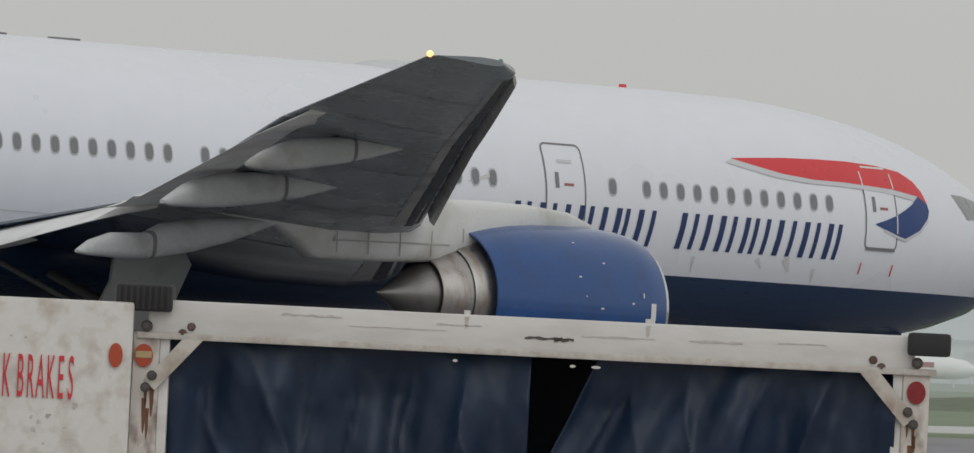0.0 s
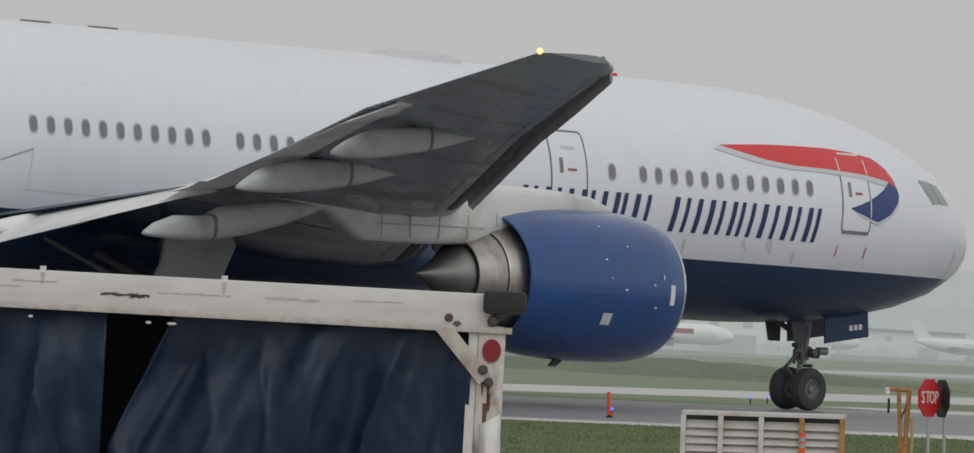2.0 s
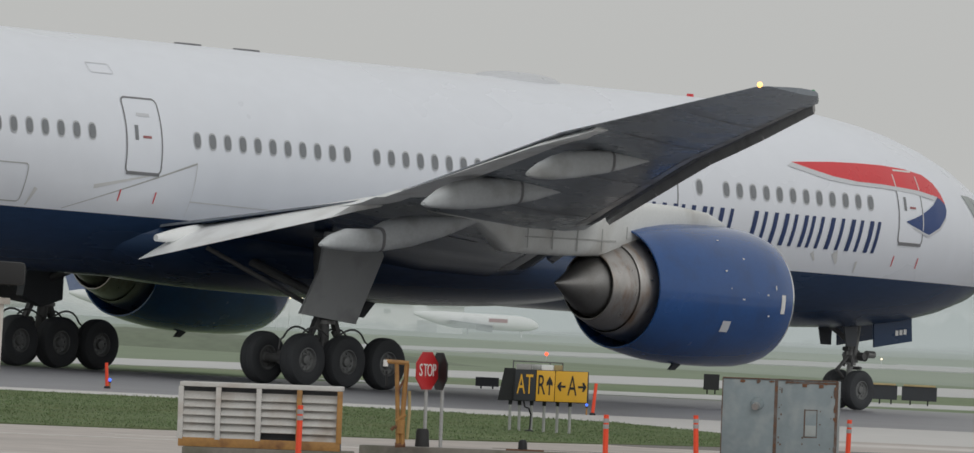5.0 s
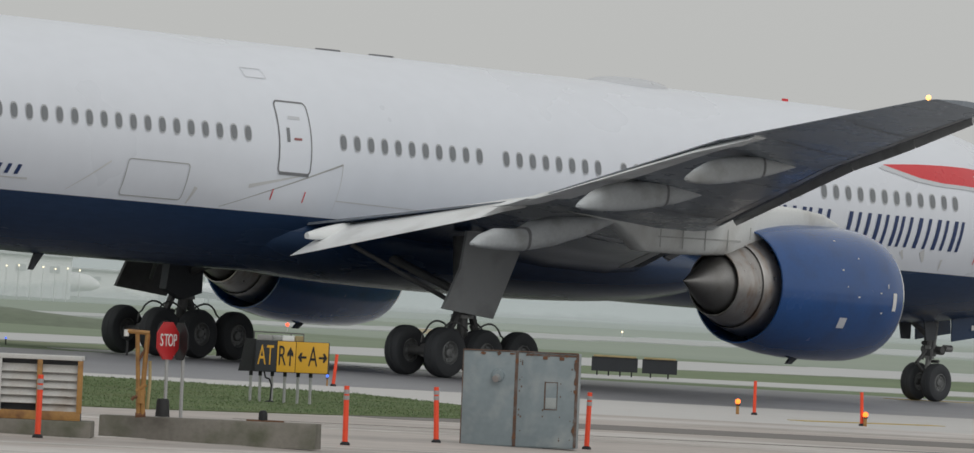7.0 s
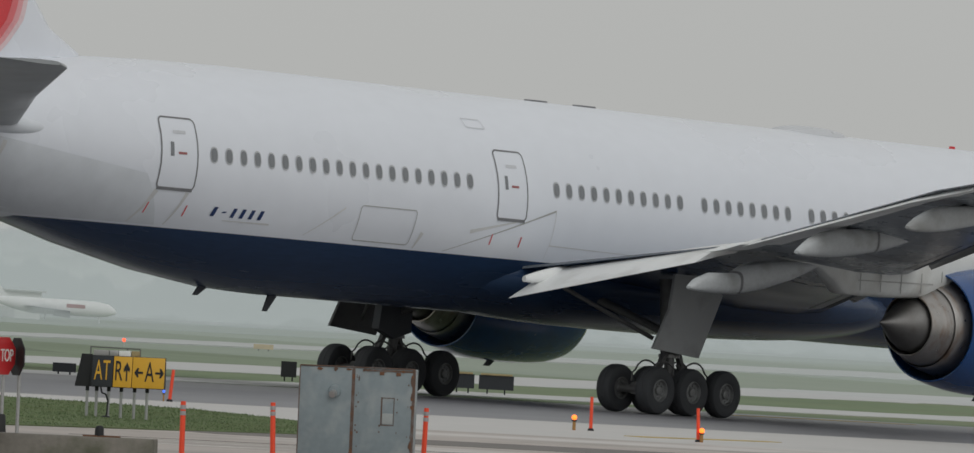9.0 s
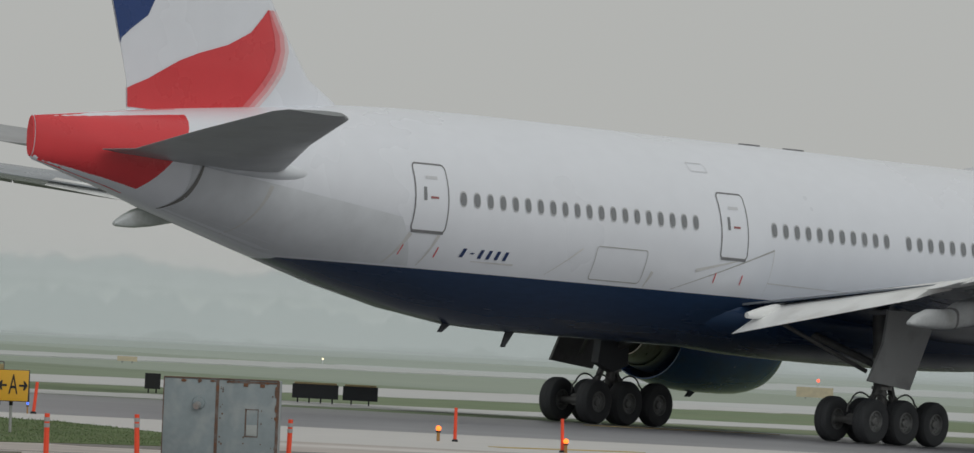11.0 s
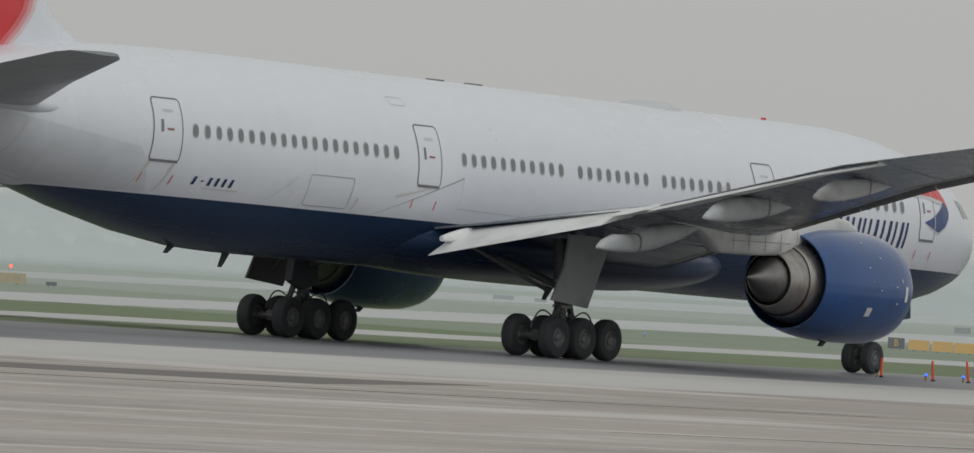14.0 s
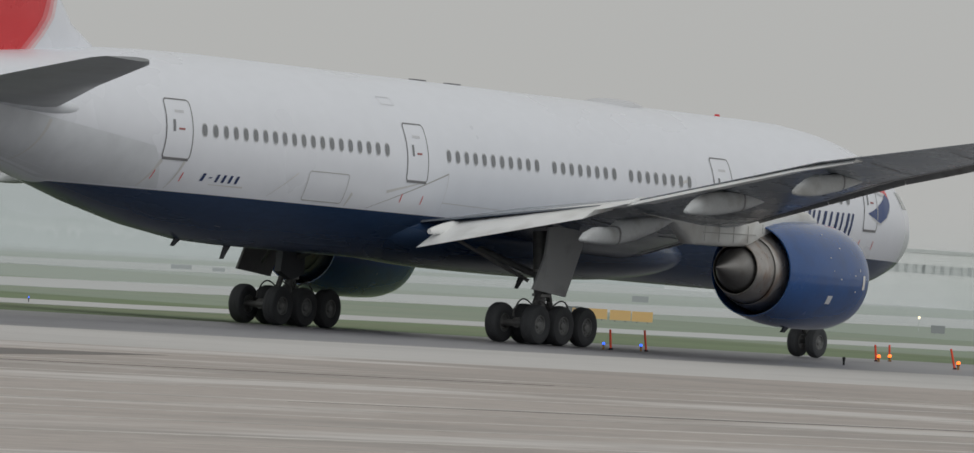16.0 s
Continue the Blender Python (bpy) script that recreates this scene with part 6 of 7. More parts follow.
# -- louvred housing on its slab
def louvre_box():
    pad = base("concrete_pad", stand(46.6, 124.4, 0, -3), "low weathered concrete pad under the louvred housing", "concrete pad")
    bm = bmesh.new()
    box(bm, -1.3, 0.95, -0.25, 0.9, -0.02, 0.20, 0.02)
    part("block", bm, M_BARRIER, pad)
    h = base("louvred_housing", stand(46.466, 124.4, 0.195, -3), "pale louvred metal ventilation housing with rusted frame", "ventilation housing")
    W2, T = 1.08, 0.86
    bm = bmesh.new()
    box(bm, -W2, W2, -0.10, 0.75, T - 0.06, T, 0.01)
    part("top", bm, M_LOUVRE, h, "dull pale metal top")
    bm = bmesh.new()
    box(bm, -W2, W2, -0.09, -0.02, 0, 0.12, 0.006)
    part("sill", bm, M_RUST_YELLOW, h, "rusted orange sill")
    bm = bmesh.new()
    box(bm, -W2 + 0.02, W2 - 0.02, 0.12, 0.74, 0.0, T - 0.06)
    part("core", bm, M_DARK, h, "dark interior")
    xs = [-W2 + 0.02, -0.56, -0.02, 0.52, W2 - 0.02]
    for k, x in enumerate(xs):
        bm = bmesh.new()
        box(bm, x - 0.035, x + 0.035, -0.095, -0.02, 0.1, T - 0.06, 0.005)
        part("upright", bm, M_RUST_YELLOW if k in (3, 4) else M_LOUVRE, h)
    for a, b in zip(xs, xs[1:]):
        for k in range(6):
            if a == xs[2] and k == 0:
                continue
            bm = bmesh.new()
            z = 0.16 + 0.105 * k
            box(bm, a + 0.036, b - 0.036, -0.066, 0.062, -0.006, 0.006, 0, Matrix.Translation((0, 0.0, z)) @ Matrix.Rotation(radians(52), 4, "X"))
            part("slat", bm, M_LOUVRE, h)


louvre_box()


# -- barrier with what stands on it
def barrier_group():
    b = base("concrete_barrier", stand(47.76, 126.6, 0, -10), "low weathered concrete barrier block with moss stains", "barrier")
    bm = bmesh.new()
    L = 1.49
    ring = lambda x: [(x, -0.22, -0.02), (x, -0.20, 0.06), (x, -0.17, 0.30), (x, -0.15, 0.325), (x, 0.25, 0.325), (x, 0.28, 0.30), (x, 0.30, -0.02)]
    loft(bm, [ring(-L), ring(-0.4), ring(-0.39), ring(0.5), ring(0.51), ring(L)])
    part("block", bm, M_BARRIER, b)
    bm = bmesh.new()
    box(bm, 0.5, 1.0, 0.0, 0.15, 0.32, 0.345, 0.004)
    part("plate", bm, M_RUST, b)
    bm = bmesh.new()
    loft(bm, [[(0.72 + r * math.cos(q), 0.06 + r * math.sin(q), z) for q in [k * math.tau / 12 for k in range(12)]] for r, z in ((0.065, 0.34), (0.06, 0.44), (0.045, 0.47), (0.02, 0.48))])
    part("lifting_lug", bm, M_BLACK, b, "black rubber plug")

    f = base("rusty_frame", stand(47.316, 126.3, 0.322), "rusted yellow steel bracket frame with bent legs", "bracket")
    for name, pts, r, m in (("leg", [(0.0, 0, 0), (-0.02, 0, 0.45), (-0.055, 0, 1.10)], 0.030, M_RUST_YELLOW), ("leg", [(0.06, 0, 0.0), (0.045, 0, 0.30), (0.065, 0.01, 0.75), (0.085, 0, 1.10)], 0.036, M_RUST_YELLOW),
                            ("top_bar", [(-0.20, 0, 1.13), (0.11, 0, 1.115)], 0.030, M_RUST_YELLOW), ("end_cap", [(-0.205, 0, 1.15), (-0.205, 0, 1.06)], 0.034, M_SIGNWHITE),
                            ("chain", [(-0.19, 0, 1.0), (-0.185, 0, 0.92), (-0.19, 0, 0.80)], 0.016, M_BLACK), ("strap", [(0.13, 0.02, 0.74), (0.14, 0.02, 0.45), (0.12, 0.02, 0.08)], 0.022, M_FADED),
                            ("brace", [(-0.04, -0.02, 0.32), (0.09, -0.02, 0.42)], 0.026, M_RUST_YELLOW), ("clamp", [(-0.10, -0.03, 0.20), (-0.06, -0.03, 0.25), (0.0, -0.03, 0.24)], 0.024, M_RUST),
                            ("sleeve", [(0.02, -0.01, 0.16), (0.03, -0.01, 0.34)], 0.062, M_RUST_YELLOW), ("brace", [(-0.03, -0.01, 0.72), (0.08, -0.01, 0.95)], 0.016, M_RUST), ("foot", [(-0.04, 0, 0.0), (0.10, 0, 0.01)], 0.035, M_RUST)):
        bm = bmesh.new()
        for a, c in zip(pts, pts[1:]):
            tube(bm, a, c, r, n=8)
        part(name, bm, m, f)

    def octagon(az, dist, z, turn, face, label, words, base_z, px=0.0):
        s = base("stop_sign", stand(az, dist, base_z), label, "road sign", group="stop signs on the barrier")
        bm = bmesh.new()
        tube(bm, (px, 0.03, -0.0), (px, 0.03, z + 0.2), 0.024, n=10)
        part("pole", bm, M_GALV, s, "galvanised pole")
        plate = new("plate")
        plate.parent = s
        plate.matrix_local = Matrix.Translation((0, -0.02, z)) @ Matrix.Rotation(radians(turn), 4, "Z")
        bm = bmesh.new()
        prism(bm, [(0.275 * math.cos(radians(22.5 + 45 * k)), 0.275 * math.sin(radians(22.5 + 45 * k))) for k in range(8)], -0.008, 0.008, axes=lambda a, b_, d: (a, d, b_))
        part("face_plate", bm, face, plate)
        if words:
            bm = bmesh.new()
            lo = [(0.265 * math.cos(radians(22.5 + 45 * k)), 0.265 * math.sin(radians(22.5 + 45 * k))) for k in range(8)]
            hi = [(0.25 * math.cos(radians(22.5 + 45 * k)), 0.25 * math.sin(radians(22.5 + 45 * k))) for k in range(8)]
            va = [bm.verts.new((a, -0.011, c)) for a, c in lo]
            vb = [bm.verts.new((a, -0.011, c)) for a, c in hi]
            for k in range(8):
                bm.faces.new((va[k], va[(k + 1) % 8], vb[(k + 1) % 8], vb[k]))
            part("border", bm, M_SIGNRED, plate)
            lettering("letters", "STOP", 0.24, M_SIGNWHITE, plate, Matrix.Translation((0, -0.012, 0)) @ Matrix.Rotation(radians(90), 4, "X"), "white letters", squeeze=0.66)
        return s
    s = octagon(47.478, 126.3, 1.03, 55, M_SIGNRED, "red octagonal stop sign on a galvanised pole", True, 0.322)
    bm = bmesh.new()
    loft(bm, [[(-0.03 + r * math.cos(q), 0.03 + r * math.sin(q), z) for q in [k * math.tau / 16 for k in range(16)]] for r, z in ((0.10, 0.0), (0.095, 0.05), (0.085, 0.22), (0.07, 0.245))])
    part("rubber_base", bm, M_RUBBER, s, "black rubber base")
    octagon(47.556, 126.5, 1.03, -66, M_BLACK, "black back of an octagonal sign on a galvanised pole", False, 0.322, 0.045)


barrier_group()


# -- lit-style guidance sign
def guidance_sign():
    s = base("taxiway_sign", stand(48.242, 169.0, 0, -6), "black and yellow taxiway guidance sign on grey posts", "airport sign")
    z0, z1 = 0.585, 1.135
    bm = bmesh.new()
    ring = lambda x: [(x, -0.02, z0 - 0.01), (x, 0.06, z1 + 0.01), (x, 0.16, z1 + 0.01), (x, 0.24, z0 - 0.01)]
    loft(bm, [ring(-0.69), ring(0.66)])
    part("housing", bm, M_BLACK, s, "black sign housing")
    bm = bmesh.new()
    prism(bm, [(-0.64, z0 - 0.01), (-0.98, z0 - 0.01), (-0.87, z1 + 0.03), (-0.68, z1 + 0.03)], 0.06, 0.2, axes=lambda a, b, d: (a, d, b))
    part("end_panel", bm, M_BLACK, s, "black end panel")
    tilt = math.atan2(0.08, z1 - z0)
    for x0, x1, m, txt, tm in ((-0.665, -0.285, M_BLACK2, "AT", M_YELLOW), (-0.275, 0.06, M_YELLOW, "R\u2191", M_BLACK), (0.07, 0.655, M_YELLOW, "\u2190A\u2192", M_BLACK)):
        pn = new("panel")
        pn.parent = s
        pn.matrix_local = Matrix.Translation(((x0 + x1) / 2, 0.008, (z0 + z1) / 2)) @ Matrix.Rotation(-tilt, 4, "X")
        bm = bmesh.new()
        w = (x1 - x0) / 2
        box(bm, -w, w, -0.02, 0.0, -(z1 - z0) / 2 - 0.005, (z1 - z0) / 2 + 0.005, 0.006)
        part("face", bm, m, pn)
        front = Matrix.Rotation(radians(90), 4, "X")
        letters = {"AT": [("AT", 0.0)], "R\u2191": [("R", -0.075)], "\u2190A\u2192": [("A", 0.02)]}[txt]
        for word, off in letters:
            lettering("letter", word, 0.52, tm, pn, Matrix.Translation((off, -0.024, 0)) @ front, squeeze=0.48 if word != "AT" else 0.43)
        arrows = {"AT": [], "R\u2191": [(0.075, 90)], "\u2190A\u2192": [(-0.175, 180), (0.20, 0)]}[txt]
        for off, ang in arrows:
            bm = bmesh.new()
            out = [(-0.11, -0.02), (0.02, -0.02), (0.0, -0.085), (0.045, -0.085), (0.12, 0.0), (0.045, 0.085), (0.0, 0.085), (0.02, 0.02), (-0.11, 0.02)]
            if ang == 90:
                out = [(x * 1.5, y * 0.65) for x, y in out]
            else:
                out = [(x * 0.68, y) for x, y in out]
            ca, sa = math.cos(radians(ang)), math.sin(radians(ang))
            prism(bm, [(off + x * ca - y * sa, x * sa + y * ca) for x, y in out], -0.026, -0.021, axes=lambda a, b, d: (a, d, b))
            part("arrow", bm, tm, pn)
    # rail and boxes on top of the housing
    for a, b in (((-0.72, 0.14, z1), (-0.72, 0.14, z1 + 0.17)), ((-0.72, 0.14, z1 + 0.16), (0.18, 0.14, z1 + 0.15)), ((0.18, 0.14, z1), (0.18, 0.14, z1 + 0.15)), ((-0.05, 0.14, z1), (-0.05, 0.14, z1 + 0.15))):
        bm = bmesh.new()
        tube(bm, a, b, 0.012, n=6)
        part("rail", bm, M_STRUT, s, "thin grey rail")
    for x0, x1, m in ((-0.66, -0.38, M_REFLECT), (-0.37, -0.21, M_GALV), (-0.20, 0.02, M_FARPALE), (0.03, 0.18, M_FADED)):
        bm = bmesh.new()
        box(bm, x0, x1, 0.08, 0.2, z1 + 0.012, z1 + 0.11, 0.01)
        part("junction_box", bm, m, s, "small weathered box on the sign")
    for x in (-0.75, -0.58, -0.36, -0.13, 0.11, 0.34):
        bm = bmesh.new()
        tube(bm, (x, 0.12, -0.01), (x, 0.12, 0.60), 0.027, n=10)
        leg = part("leg", bm, M_GALV, s, "grey metal leg")
        bm = bmesh.new()
        tube(bm, (x, 0.12, 0.50), (x, 0.12, 0.585), 0.034, n=10)
        part("collar", bm, M_BLACK, leg)
    bm = bmesh.new()
    pts = [(-0.50, 0.03, 0.58), (-0.47, 0.0, 0.47), (-0.40, 0.02, 0.45), (-0.36, 0.05, 0.33), (-0.37, 0.03, 0.10), (-0.38, 0.0, 0.03)]
    for a, b in zip(pts, pts[1:]):
        tube(bm, a, b, 0.016, n=6)
    part("cable", bm, M_BLACK, s, "black power cable")
    bm = bmesh.new()
    loft(bm, [[(-0.39 + r * math.cos(q), 0.05 + r * math.sin(q), z) for q in [k * math.tau / 12 for k in range(12)]] for r, z in ((0.1, -0.01), (0.09, 0.04), (0.05, 0.06))])
    part("junction", bm, M_BLACK, s)


guidance_sign()


# -- electrical cabinet
def cabinet():
    c = base("electrical_cabinet", stand(49.65, 140.0, 0, -4), "blue-grey weathered steel cabinet with rusted seams", "electrical cabinet")
    W2, H = 0.865, 1.43
    bm = bmesh.new()
    box(bm, -W2, W2, 0.0, 0.75, 0.0, H, 0.012)
    part("body", bm, M_CABINET, c, "faded blue-grey steel body")
    for x0, x1 in ((-W2 + 0.01, -0.075), (-0.035, W2 - 0.03)):
        bm = bmesh.new()
        box(bm, x0, x1, -0.012, 0.004, 0.02, H - 0.02, 0.004)
        part("door", bm, M_CABINET, c, "dented blue-grey door")
    for x0, x1, z0, z1 in ((-0.078, -0.03, 0.01, H - 0.01), (W2 - 0.03, W2 + 0.012, 0.02, H), (-W2, W2, H - 0.006, H + 0.014), (0.1, W2, H - 0.05, H - 0.02), (-W2 - 0.004, -W2 + 0.012, 0.0, H)):
        bm = bmesh.new()
        box(bm, x0, x1, -0.018, 0.03, z0, z1, 0.003)
        part("seam", bm, M_CABRUST, c, "rusty seam")
    bm = bmesh.new()
    tube(bm, (-0.33, -0.012, 1.06), (-0.33, -0.06, 1.06), 0.10, 0.085, n=20)
    k = part("gauge", bm, M_CABINET, c, "round grey vent boss")
    bm = bmesh.new()
    tube(bm, (-0.34, -0.06, 1.03), (-0.36, -0.13, 1.01), 0.058, 0.05, n=16)
    part("cap", bm, M_GALV, k)
    bm = bmesh.new()
    for x0, x1, z0, z1 in ((0.375, 0.395, 0.58, 1.0), (0.565, 0.575, 0.58, 1.0), (0.375, 0.575, 0.575, 0.59), (0.375, 0.575, 0.985, 0.995)):
        box(bm, x0, x1, -0.018, -0.010, z0, z1)
    hatch = part("hatch_frame", bm, M_CABRUST, c, "rust-edged hatch")
    bm = bmesh.new()
    box(bm, 0.40, 0.56, -0.02, -0.010, 0.60, 0.76, 0.003)
    part("plate", bm, M_CABPLATE, hatch)
    rng = random.Random(5)
    for k in range(26):
        x = rng.choice((0.0, 0.03, 0.36, 0.62, 0.78))
        bm = bmesh.new()
        z = rng.uniform(0.1, 1.35)
        r = rng.uniform(0.006, 0.014)
        prism(bm, [(x + r * math.cos(q), z + r * 1.3 * math.sin(q)) for q in [j * math.tau / 7 for j in range(7)]], -0.0155, -0.010, axes=lambda a, b, d: (a, d, b))
        part("rivet", bm, M_CABRUST, c)
    # ragged rust along the top edge, the seam and the outer edge
    for k in range(30):
        bm = bmesh.new()
        kind = k % 3
        x0, z0 = (rng.uniform(-0.6, 0.85), H - 0.035) if kind == 0 else (-0.055, rng.uniform(0.1, 1.4)) if kind == 1 else (W2 - 0.03, rng.uniform(0.1, 1.4))
        wx, wz = (rng.uniform(0.02, 0.10), rng.uniform(0.012, 0.04)) if kind == 0 else (rng.uniform(0.015, 0.04), rng.uniform(0.03, 0.12))
        prism(bm, [(x0 + wx * rng.uniform(0.5, 1) * math.cos(q), z0 + wz * rng.uniform(0.5, 1) * math.sin(q)) for q in [j * math.tau / 11 for j in range(11)]], -0.0195 - 0.0002 * k, -0.008, axes=lambda a, b, d: (a, d, b))
        part("rust_patch", bm, M_RUST if k % 2 else M_CABRUST, c, "ragged rust patch")
    for x, z in ((0.37, 1.36), (0.62, 1.355)):
        bm = bmesh.new()
        box(bm, x - 0.035, x + 0.035, -0.022, -0.01, z - 0.03, z + 0.02, 0.004)
        part("hinge", bm, M_RUST, c)


cabinet()


# -- delineator posts
def delineator(az, d, h, label, lean=1.4, group="orange delineator posts", broad=0.036, foot=True):
    p = base("delineator_post", stand(az, d, 0, 0, lean), label, "marker post", group)
    bm = bmesh.new()
    tube(bm, (0, 0, 0.02), (0, 0, h), broad, broad * 0.92, n=12)
    part("tube", bm, M_ORANGE, p, "orange plastic tube")
    if foot:
        for z in (h * 0.80, h * 0.90):
            bm = bmesh.new()
            tube(bm, (0, 0, z - 0.03), (0, 0, z + 0.03), broad * 1.04, n=12, cap=False)
            part("band", bm, M_REFLECT, p, "grey reflective band")
    bm = bmesh.new()
    loft(bm, [[(r * math.cos(q), r * math.sin(q), z) for q in [k * math.tau / 14 for k in range(14)]] for r, z in ((broad * 1.9, -0.01), (broad * 1.7, 0.03), (broad * 1.1, 0.05))])
    part("foot", bm, M_BLACK, p, "black rubber foot")
    return p


for az, d, h, ln in ((46.709, 122.4, 0.83, 0.6), (48.594, 132.0, 0.84, 1.8), (49.152, 139.1, 0.83, 3.4), (50.076, 142.1, 0.87, 0.2)):
    delineator(az, d, h, "orange plastic delineator post with grey bands", ln, broad=0.04)
for az, d, h, ln in ((48.497, 201.8, 0.69, -3.5), (51.089, 201.3, 0.73, 1.5), (51.752, 194.4, 0.70, 3.5), (45.513, 196.9, 0.54, 4.5), (58.667, 297.5, 0.62, 2), (58.985, 296.3, 0.64, 5), (59.203, 299.2, 0.68, 8), (60.614, 325.5, 0.58, 6), (60.697, 330.1, 0.58, 4), (61.099, 313.6, 0.70, 14)):
    delineator(az, d, h, "slim orange taxiway edge marker leaning slightly", ln, "slim orange edge markers", 0.038, foot=False)


def edge_light(az, d, lens, label, h=0.30, housing=None, r=0.04):
    e = base("taxiway_light", stand(az, d), label, "airfield light", "taxiway edge lights")
    bm = bmesh.new()
    tube(bm, (0, 0, -0.01), (0, 0, h * 0.62), r * 0.8, r * 0.75, n=10)
    part("stem", bm, housing or M_RUST_YELLOW, e)
    bm = bmesh.new()
    bmesh.ops.create_uvsphere(bm, u_segments=12, v_segments=8, radius=r * 1.25, matrix=Matrix.Translation((0, -0.01, h * 0.82)))
    part("lens", bm, lens, e, "lit lens")
    bm = bmesh.new()
    tube(bm, (0, 0, h * 0.56), (0, 0, h * 0.66), r * 1.15, n=10)
    part("collar", bm, M_BLACK, e)


edge_light(50.986, 200.4, M_AMBER_GLOW, "lit amber taxiway edge light on a yellow stem", 0.33, r=0.046)
edge_light(51.772, 194.3, M_AMBER_GLOW, "lit amber taxiway edge light on a yellow stem", 0.29, r=0.046)
edge_light(60.63, 325.0, M_AMBER_GLOW, "lit amber taxiway edge light on a yellow stem", 0.22, r=0.055)
edge_light(60.697, 329.5, M_AMBER_GLOW, "lit amber taxiway edge light on a yellow stem", 0.22, r=0.055)
edge_light(61.12, 313.2, M_AMBER_GLOW, "lit amber taxiway edge light on a yellow stem", 0.26, r=0.055)
edge_light(45.528, 197.0, M_BLUE_GLOW, "lit blue taxiway edge light on an orange stem", 0.22, r=0.028)
edge_light(48.46, 201.5, M_BLUE_GLOW, "lit blue taxiway edge light on an orange stem", 0.26, r=0.023)
edge_light(58.94, 296.0, M_BLUE_GLOW, "lit blue taxiway edge light on an orange stem", 0.22, r=0.04)
edge_light(59.17, 299.0, M_BLUE_GLOW, "lit blue taxiway edge light on an orange stem", 0.22, r=0.04)
edge_light(58.64, 297.3, M_BLACK, "unlit dark taxiway edge light", 0.26, r=0.05)
edge_light(60.418, 299.4, M_BLACK, "small dark taxiway edge light", 0.26, M_BLACK, r=0.045)
for az, d in ((46.373, 242.3), (46.476, 247.0), (55.4, 330.0), (57.2, 430.0)):
    edge_light(az, d, M_BLUE_GLOW, "small lit blue edge light in the grass", 0.2, M_BLACK, r=0.022)


# -- signs beyond the taxiway
def back_sign(az, d, w, h, z, label, m, group, legs=4, top=None, turn=0.0):
    s = base("taxiway_sign", stand(az, d, 0, turn, 0.8), label, "airport sign", group)
    bm = bmesh.new()
    ring = lambda x: [(x, -0.09, z), (x, -0.02, z + h), (x, 0.08, z + h), (x, 0.16, z)]
    loft(bm, [ring(-w / 2), ring(w / 2)])
    part("housing", bm, m, s)
    if top:
        bm = bmesh.new()
        box(bm, -w / 2 + 0.05, w / 2 - 0.05, -0.06, 0.06, z + h, z + h + 0.055, 0.01)
        part("weathered_top", bm, top, s, "faded yellow top edge")
    for k in range(legs):
        bm = bmesh.new()
        x = -w / 2 + w * (k + 0.5) / legs
        tube(bm, (x, 0.03, -0.02), (x, 0.03, z), 0.022, n=8)
        part("leg", bm, M_BLACK, s)
    return s


back_sign(50.215, 275.0, 1.36, 0.42, 0.12, "dark grey back of a taxiway sign with faded top", M_BLACK2, "sign backs", 4, M_FADED)
back_sign(50.492, 277.0, 1.04, 0.42, 0.12, "dark grey back of a taxiway sign with faded top", M_BLACK2, "sign backs", 2, M_FADED)
back_sign(47.84, 247.5, 0.62, 0.24, 0.05, "low dark sign back in the grass", M_BLACK2, "sign backs", 2)
back_sign(49.215, 274.0, 0.46, 0.46, 0.10, "narrow black sign end beside the taxiway", M_BLACK, "sign backs", 2)
for az in (58.885, 59.03, 59.165):
    back_sign(az, 480.0, 1.08, 0.52, 0.06, "yellow taxiway sign panel across the grass", M_YELLOW, "yellow sign panels", 2)
letter_sign = back_sign(58.745, 480.0, 0.86, 0.56, 0.06, "black taxiway sign panel with a yellow letter", M_BLACK2, "yellow sign panels", 2)
lettering("letter", "B", 0.52, M_YELLOW, letter_sign, Matrix.Translation((0, -0.075, 0.35)) @ Matrix.Rotation(radians(90 - 7), 4, "X"), "yellow letter", squeeze=0.8)
back_sign(59.99, 740, 0.66, 0.5, 0.3, "small yellow sign far across the grass", M_YELLOW, "far airfield signs", 2)
for az, d, w, h, m in ((59.145, 845, 1.5, 0.55, M_BLACK2), (56.32, 900, 2.0, 0.4, M_FARGREY), (56.55, 900, 1.2, 0.35, M_FARGREY), (53.275, 506, 2.0, 0.55, M_FADED), (53.546, 510, 0.6, 0.2, M_BLACK2), (60.98, 600, 0.9, 0.5, M_BLACK2), (49.05, 420, 0.9, 0.22, M_FADED)):
    back_sign(az, d, w, h, 0.06, "small far airfield sign in the haze", m, "far airfield signs", 2)


# -- far field: vehicle, hangars, parked jets and lamps in the haze
def far_lamp(az, d, z, m, label, r=0.12):
    e = base("far_lamp", stand(az, d, 0, 0, 0), label, "lamp", "far airfield lamps")
    bm = bmesh.new()
    tube(bm, (0, 0, 0), (0, 0, z), 0.02, n=6)
    part("mast", bm, M_FARMID, e)
    bm = bmesh.new()
    bmesh.ops.create_uvsphere(bm, u_segments=10, v_segments=6, radius=r, matrix=Matrix.Translation((0, 0, z)))
    part("lens", bm, m, e)


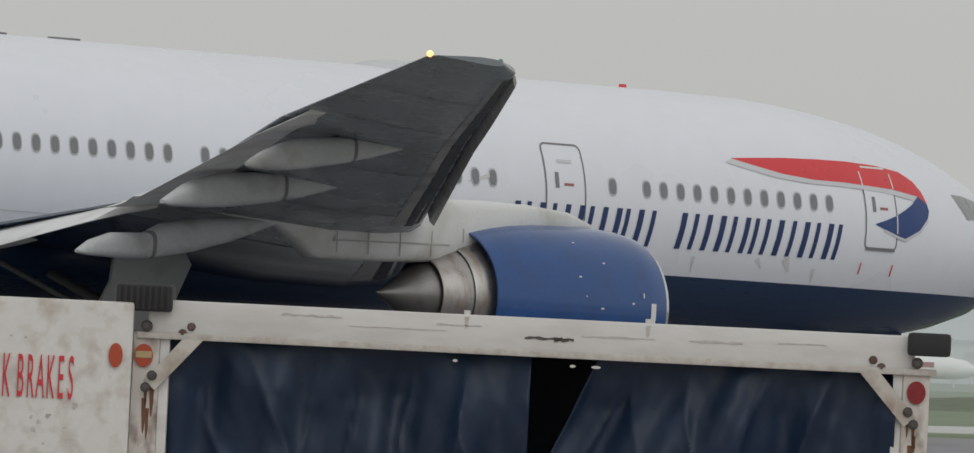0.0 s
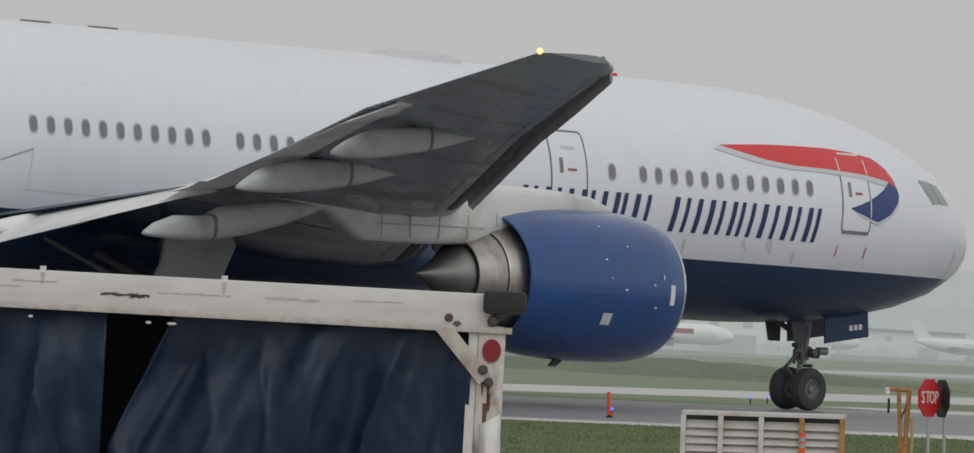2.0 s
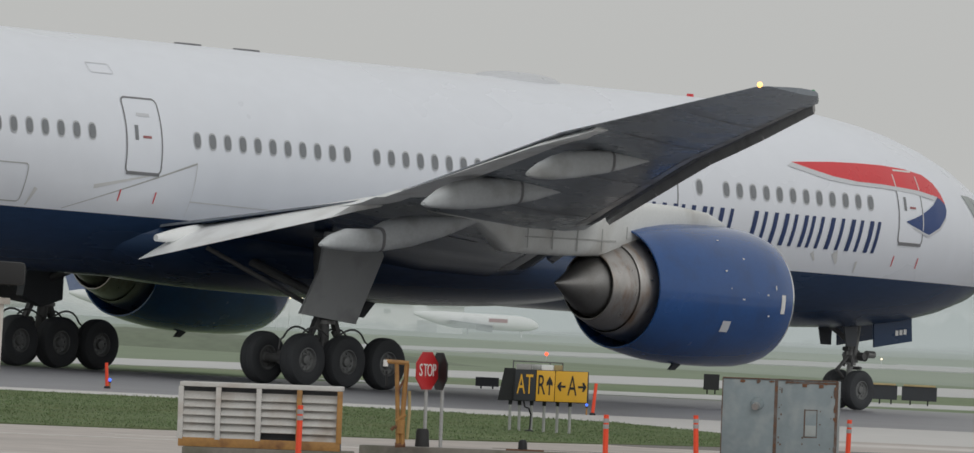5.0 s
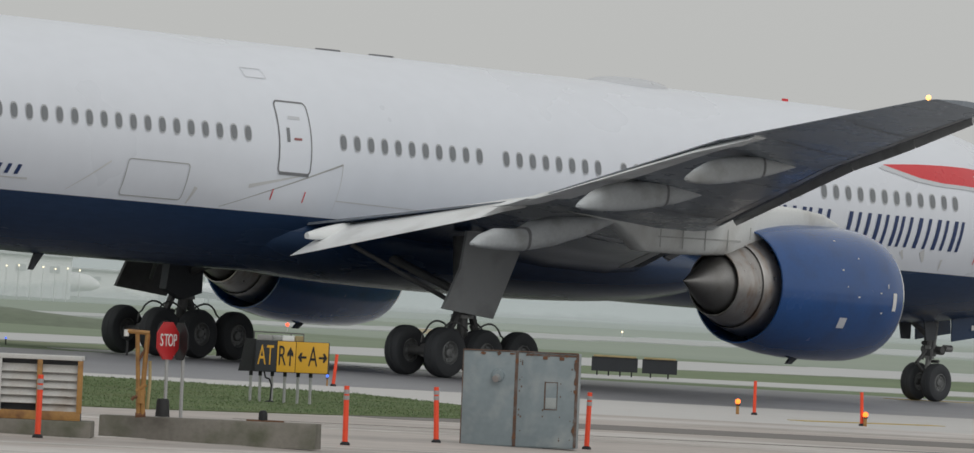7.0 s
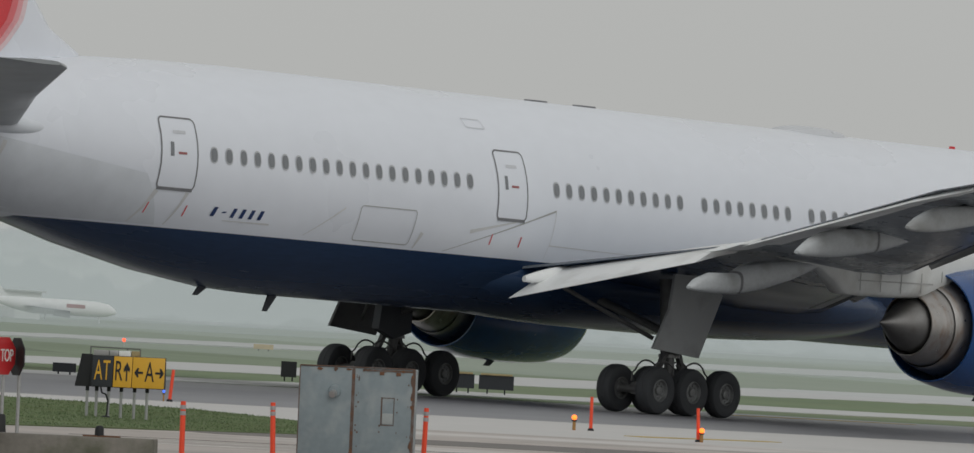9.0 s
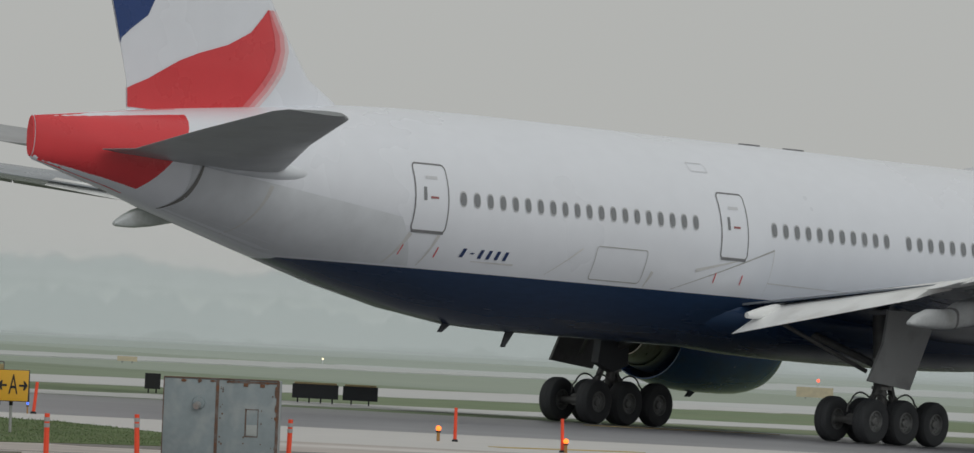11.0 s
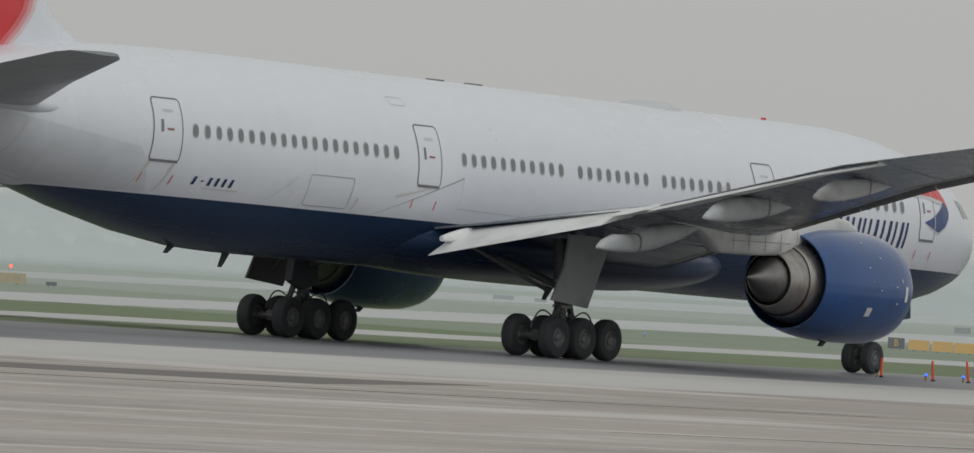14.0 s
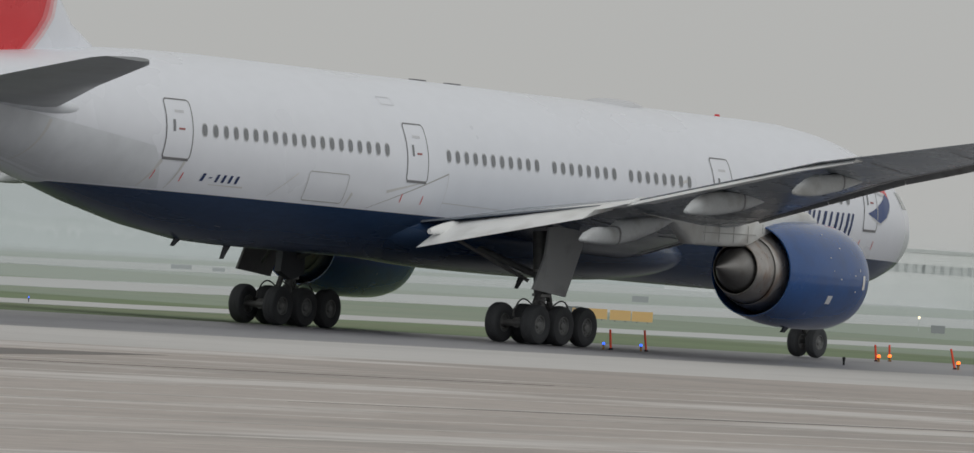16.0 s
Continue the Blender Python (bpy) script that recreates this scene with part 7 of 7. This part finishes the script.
far_lamp(50.247, 500, 0.42, M_WHITE_GLOW, "small warm lamp far across the field", 0.055)
far_lamp(48.193, 380, 0.27, M_RED_GLOW, "red lamp low in the grass", 0.08)
far_lamp(53.291, 507, 0.98, M_RED_GLOW, "red obstruction lamp across the grass", 0.10)
far_lamp(60.86, 640, 0.9, M_WHITE_GLOW, "small warm lamp far across the field", 0.10)
far_lamp(45.832, 352, 0.39, M_WHITE_GLOW, "small warm lamp far across the field", 0.06)
for k in range(7):
    far_lamp(46.45 + 0.075 * k, 505, 1.75 + 0.06 * (k % 2), M_WHITE_GLOW, "apron lamp on a distant terminal", 0.045)


def hangar(az, d, w, h, label):
    s = base("hangar", stand(az, d, -0.1, 0, 0), label, "building", "distant airport buildings")
    bm = bmesh.new()
    box(bm, -w / 2, w / 2, 0, 14, 0, h)
    part("wall", bm, M_FARPALE, s)
    bm = bmesh.new()
    box(bm, -w / 2 - 0.3, w / 2 + 0.3, -0.3, 14.3, h, h * 1.06)
    part("roof", bm, M_FARMID, s)
    n = int(w / 2)
    for k in range(n):
        bm = bmesh.new()
        x = -w / 2 + w * (k + 0.5) / n
        box(bm, x - 0.12 * h, x + 0.12 * h, -0.06, 0.02, h * 0.62, h * 0.78)
        part("window", bm, M_FARMID, s)
    bm = bmesh.new()
    box(bm, w * 0.2, w * 0.2 + w * 0.13, -0.07, 0.02, 0, h * 0.45)
    part("door", bm, M_FARMID, s)


hangar(45.5, field_edge(45.5, 26), 26, 2.5, "long pale terminal building lost in haze")
hangar(47.2, field_edge(47.2, 24), 10, 1.8, "low pale service building lost in haze")
hangar(61.4, 2050, 70, 12, "pale hangar lost in haze")
hangar(59.9, 2100, 45, 9.5, "pale low building lost in haze")


def far_jet(az, label, tailm, k=0.31):
    j = base("parked_jet", stand(az, field_edge(az, 16), 0, 0, 0) @ Matrix.Diagonal((k, k, k, 1)), label, "airplane", "parked jets in the haze")
    bm = bmesh.new()
    rg = []
    for x, r, zc in ((-15, 0.3, 4.2), (-13, 0.9, 4.0), (-9, 1.6, 3.5), (-5, 1.9, 3.2), (10, 1.9, 3.2), (13, 1.5, 3.1), (14.6, 0.7, 2.9), (15, 0.1, 2.8)):
        rg.append([(x, r * math.cos(q), zc + r * math.sin(q)) for q in [k * math.tau / 16 for k in range(16)]])
    loft(bm, rg)
    part("fuselage", bm, M_FARPALE, j, "pale fuselage")
    bm = bmesh.new()
    prism(bm, [(-15, 4.5), (-11, 5.0), (-14.5, 9.0), (-16.5, 9.0)], -0.2, 0.2, axes=lambda a, b, dd: (a, dd, b))
    part("fin", bm, tailm, j)
    bm = bmesh.new()
    box(bm, 3.0, 7.5, -1.93, -1.88, 3.2, 4.1)
    part("livery_bar", bm, M_HANDLE, j, "dull red bar in place of lettering")
    bm = bmesh.new()
    prism(bm, [(4, 2.4), (-1, 2.4), (-7, 3.0), (-5.5, 3.1)], -12, -1, axes=lambda a, b, dd: (a, dd, b))
    part("wing", bm, M_FARGREY, j)
    for y in (-5,):
        bm = bmesh.new()
        tube(bm, (4, y, 1.6), (0, y, 1.7), 0.9, 0.6, n=14)
        part("engine", bm, M_FARGREY, j)
    for x, y in ((11, 0), (-2, -2), (-2, 2)):
        bm = bmesh.new()
        tube(bm, (x, y, -0.05), (x, y, 2.2), 0.18, n=8)
        part("gear", bm, M_FARPALE, j)


far_jet(45.75, "small pale cargo jet parked in the haze with dark tail", M_LIVERY_BLUE)
far_jet(44.6, "small pale cargo jet parked in the haze", M_FARGREY)
far_jet(46.55, "small pale cargo jet parked in the haze with dark tail", M_LIVERY_BLUE)
far_jet(47.75, "small pale jet parked in the haze", M_FARPALE, 0.27)


# ------------------------------------------------------------------ grass blades on the island
def grass_tufts():
    rng = np.random.default_rng(4)
    n = 110000
    u, v = rng.uniform(88, 143, n), rng.uniform(100, 131, n)
    edge = np.interp(u, [88, 100, 112, 125, 138, 142.5], [101.4, 101.65, 103.3, 107.6, 118.1, 125.5]) + 0.1
    back = np.interp(u, [88, 120, 139, 142.5], [130.7, 130.4, 128.9, 125.6]) - 0.1
    keep = (v > edge - 0.25 * rng.random(n)) & (v < back)
    u, v = u[keep], v[keep]
    n = len(u)
    patch = 0.5 + 0.5 * np.sin(u * 0.9 + 2 * np.sin(v * 0.5)) * np.sin(v * 0.7 + u * 0.23)
    h, w, a = rng.uniform(0.014, 0.034, n) * (0.6 + 0.8 * patch), rng.uniform(0.008, 0.02, n), rng.uniform(0, math.tau, n)
    lx, ly = rng.normal(0, 0.02, n), rng.normal(0, 0.02, n)
    co = np.empty((n, 3, 3))
    co[:, 0] = np.stack([u - w * np.cos(a), v - w * np.sin(a), np.full(n, 0.012)], 1)
    co[:, 1] = np.stack([u + w * np.cos(a), v + w * np.sin(a), np.full(n, 0.012)], 1)
    co[:, 2] = np.stack([u + lx, v + ly, 0.02 + h], 1)
    me = bpy.data.meshes.new("grass_tufts")
    me.from_pydata(co.reshape(-1, 3).tolist(), [], np.arange(3 * n).reshape(-1, 3).tolist())
    me.materials.append(M_BLADES)
    tagged(new("grass_tufts", me), "short uneven green grass blades on the island", "grass", kind="stuff")


grass_tufts()


# ------------------------------------------------------------------ movement
def motions():
    rows = [(t, pose(u, TAXI_V, 0, 0, 0, h)) for t, u, h in TAXI]
    walk(plane, rows)

    def travelled(t):
        pts = TAXI
        for i in range(len(pts) - 1):
            if t <= pts[i + 1][0] + 1e-9:
                t0, u0, _ = pts[i]
                t1, u1, _ = pts[i + 1]
                return u0 + (u1 - u0) * (t - t0) / (t1 - t0)
        return pts[-1][1]
    steps = [k * 2 / FPS for k in range(int(16 * FPS / 2) + 1)]
    for w, at, radius in WHEELS:
        walk(w, [(t, Matrix.Translation(at) @ Matrix.Rotation((travelled(t) - TAXI[0][1]) / radius, 4, "Y")) for t in steps])


motions()
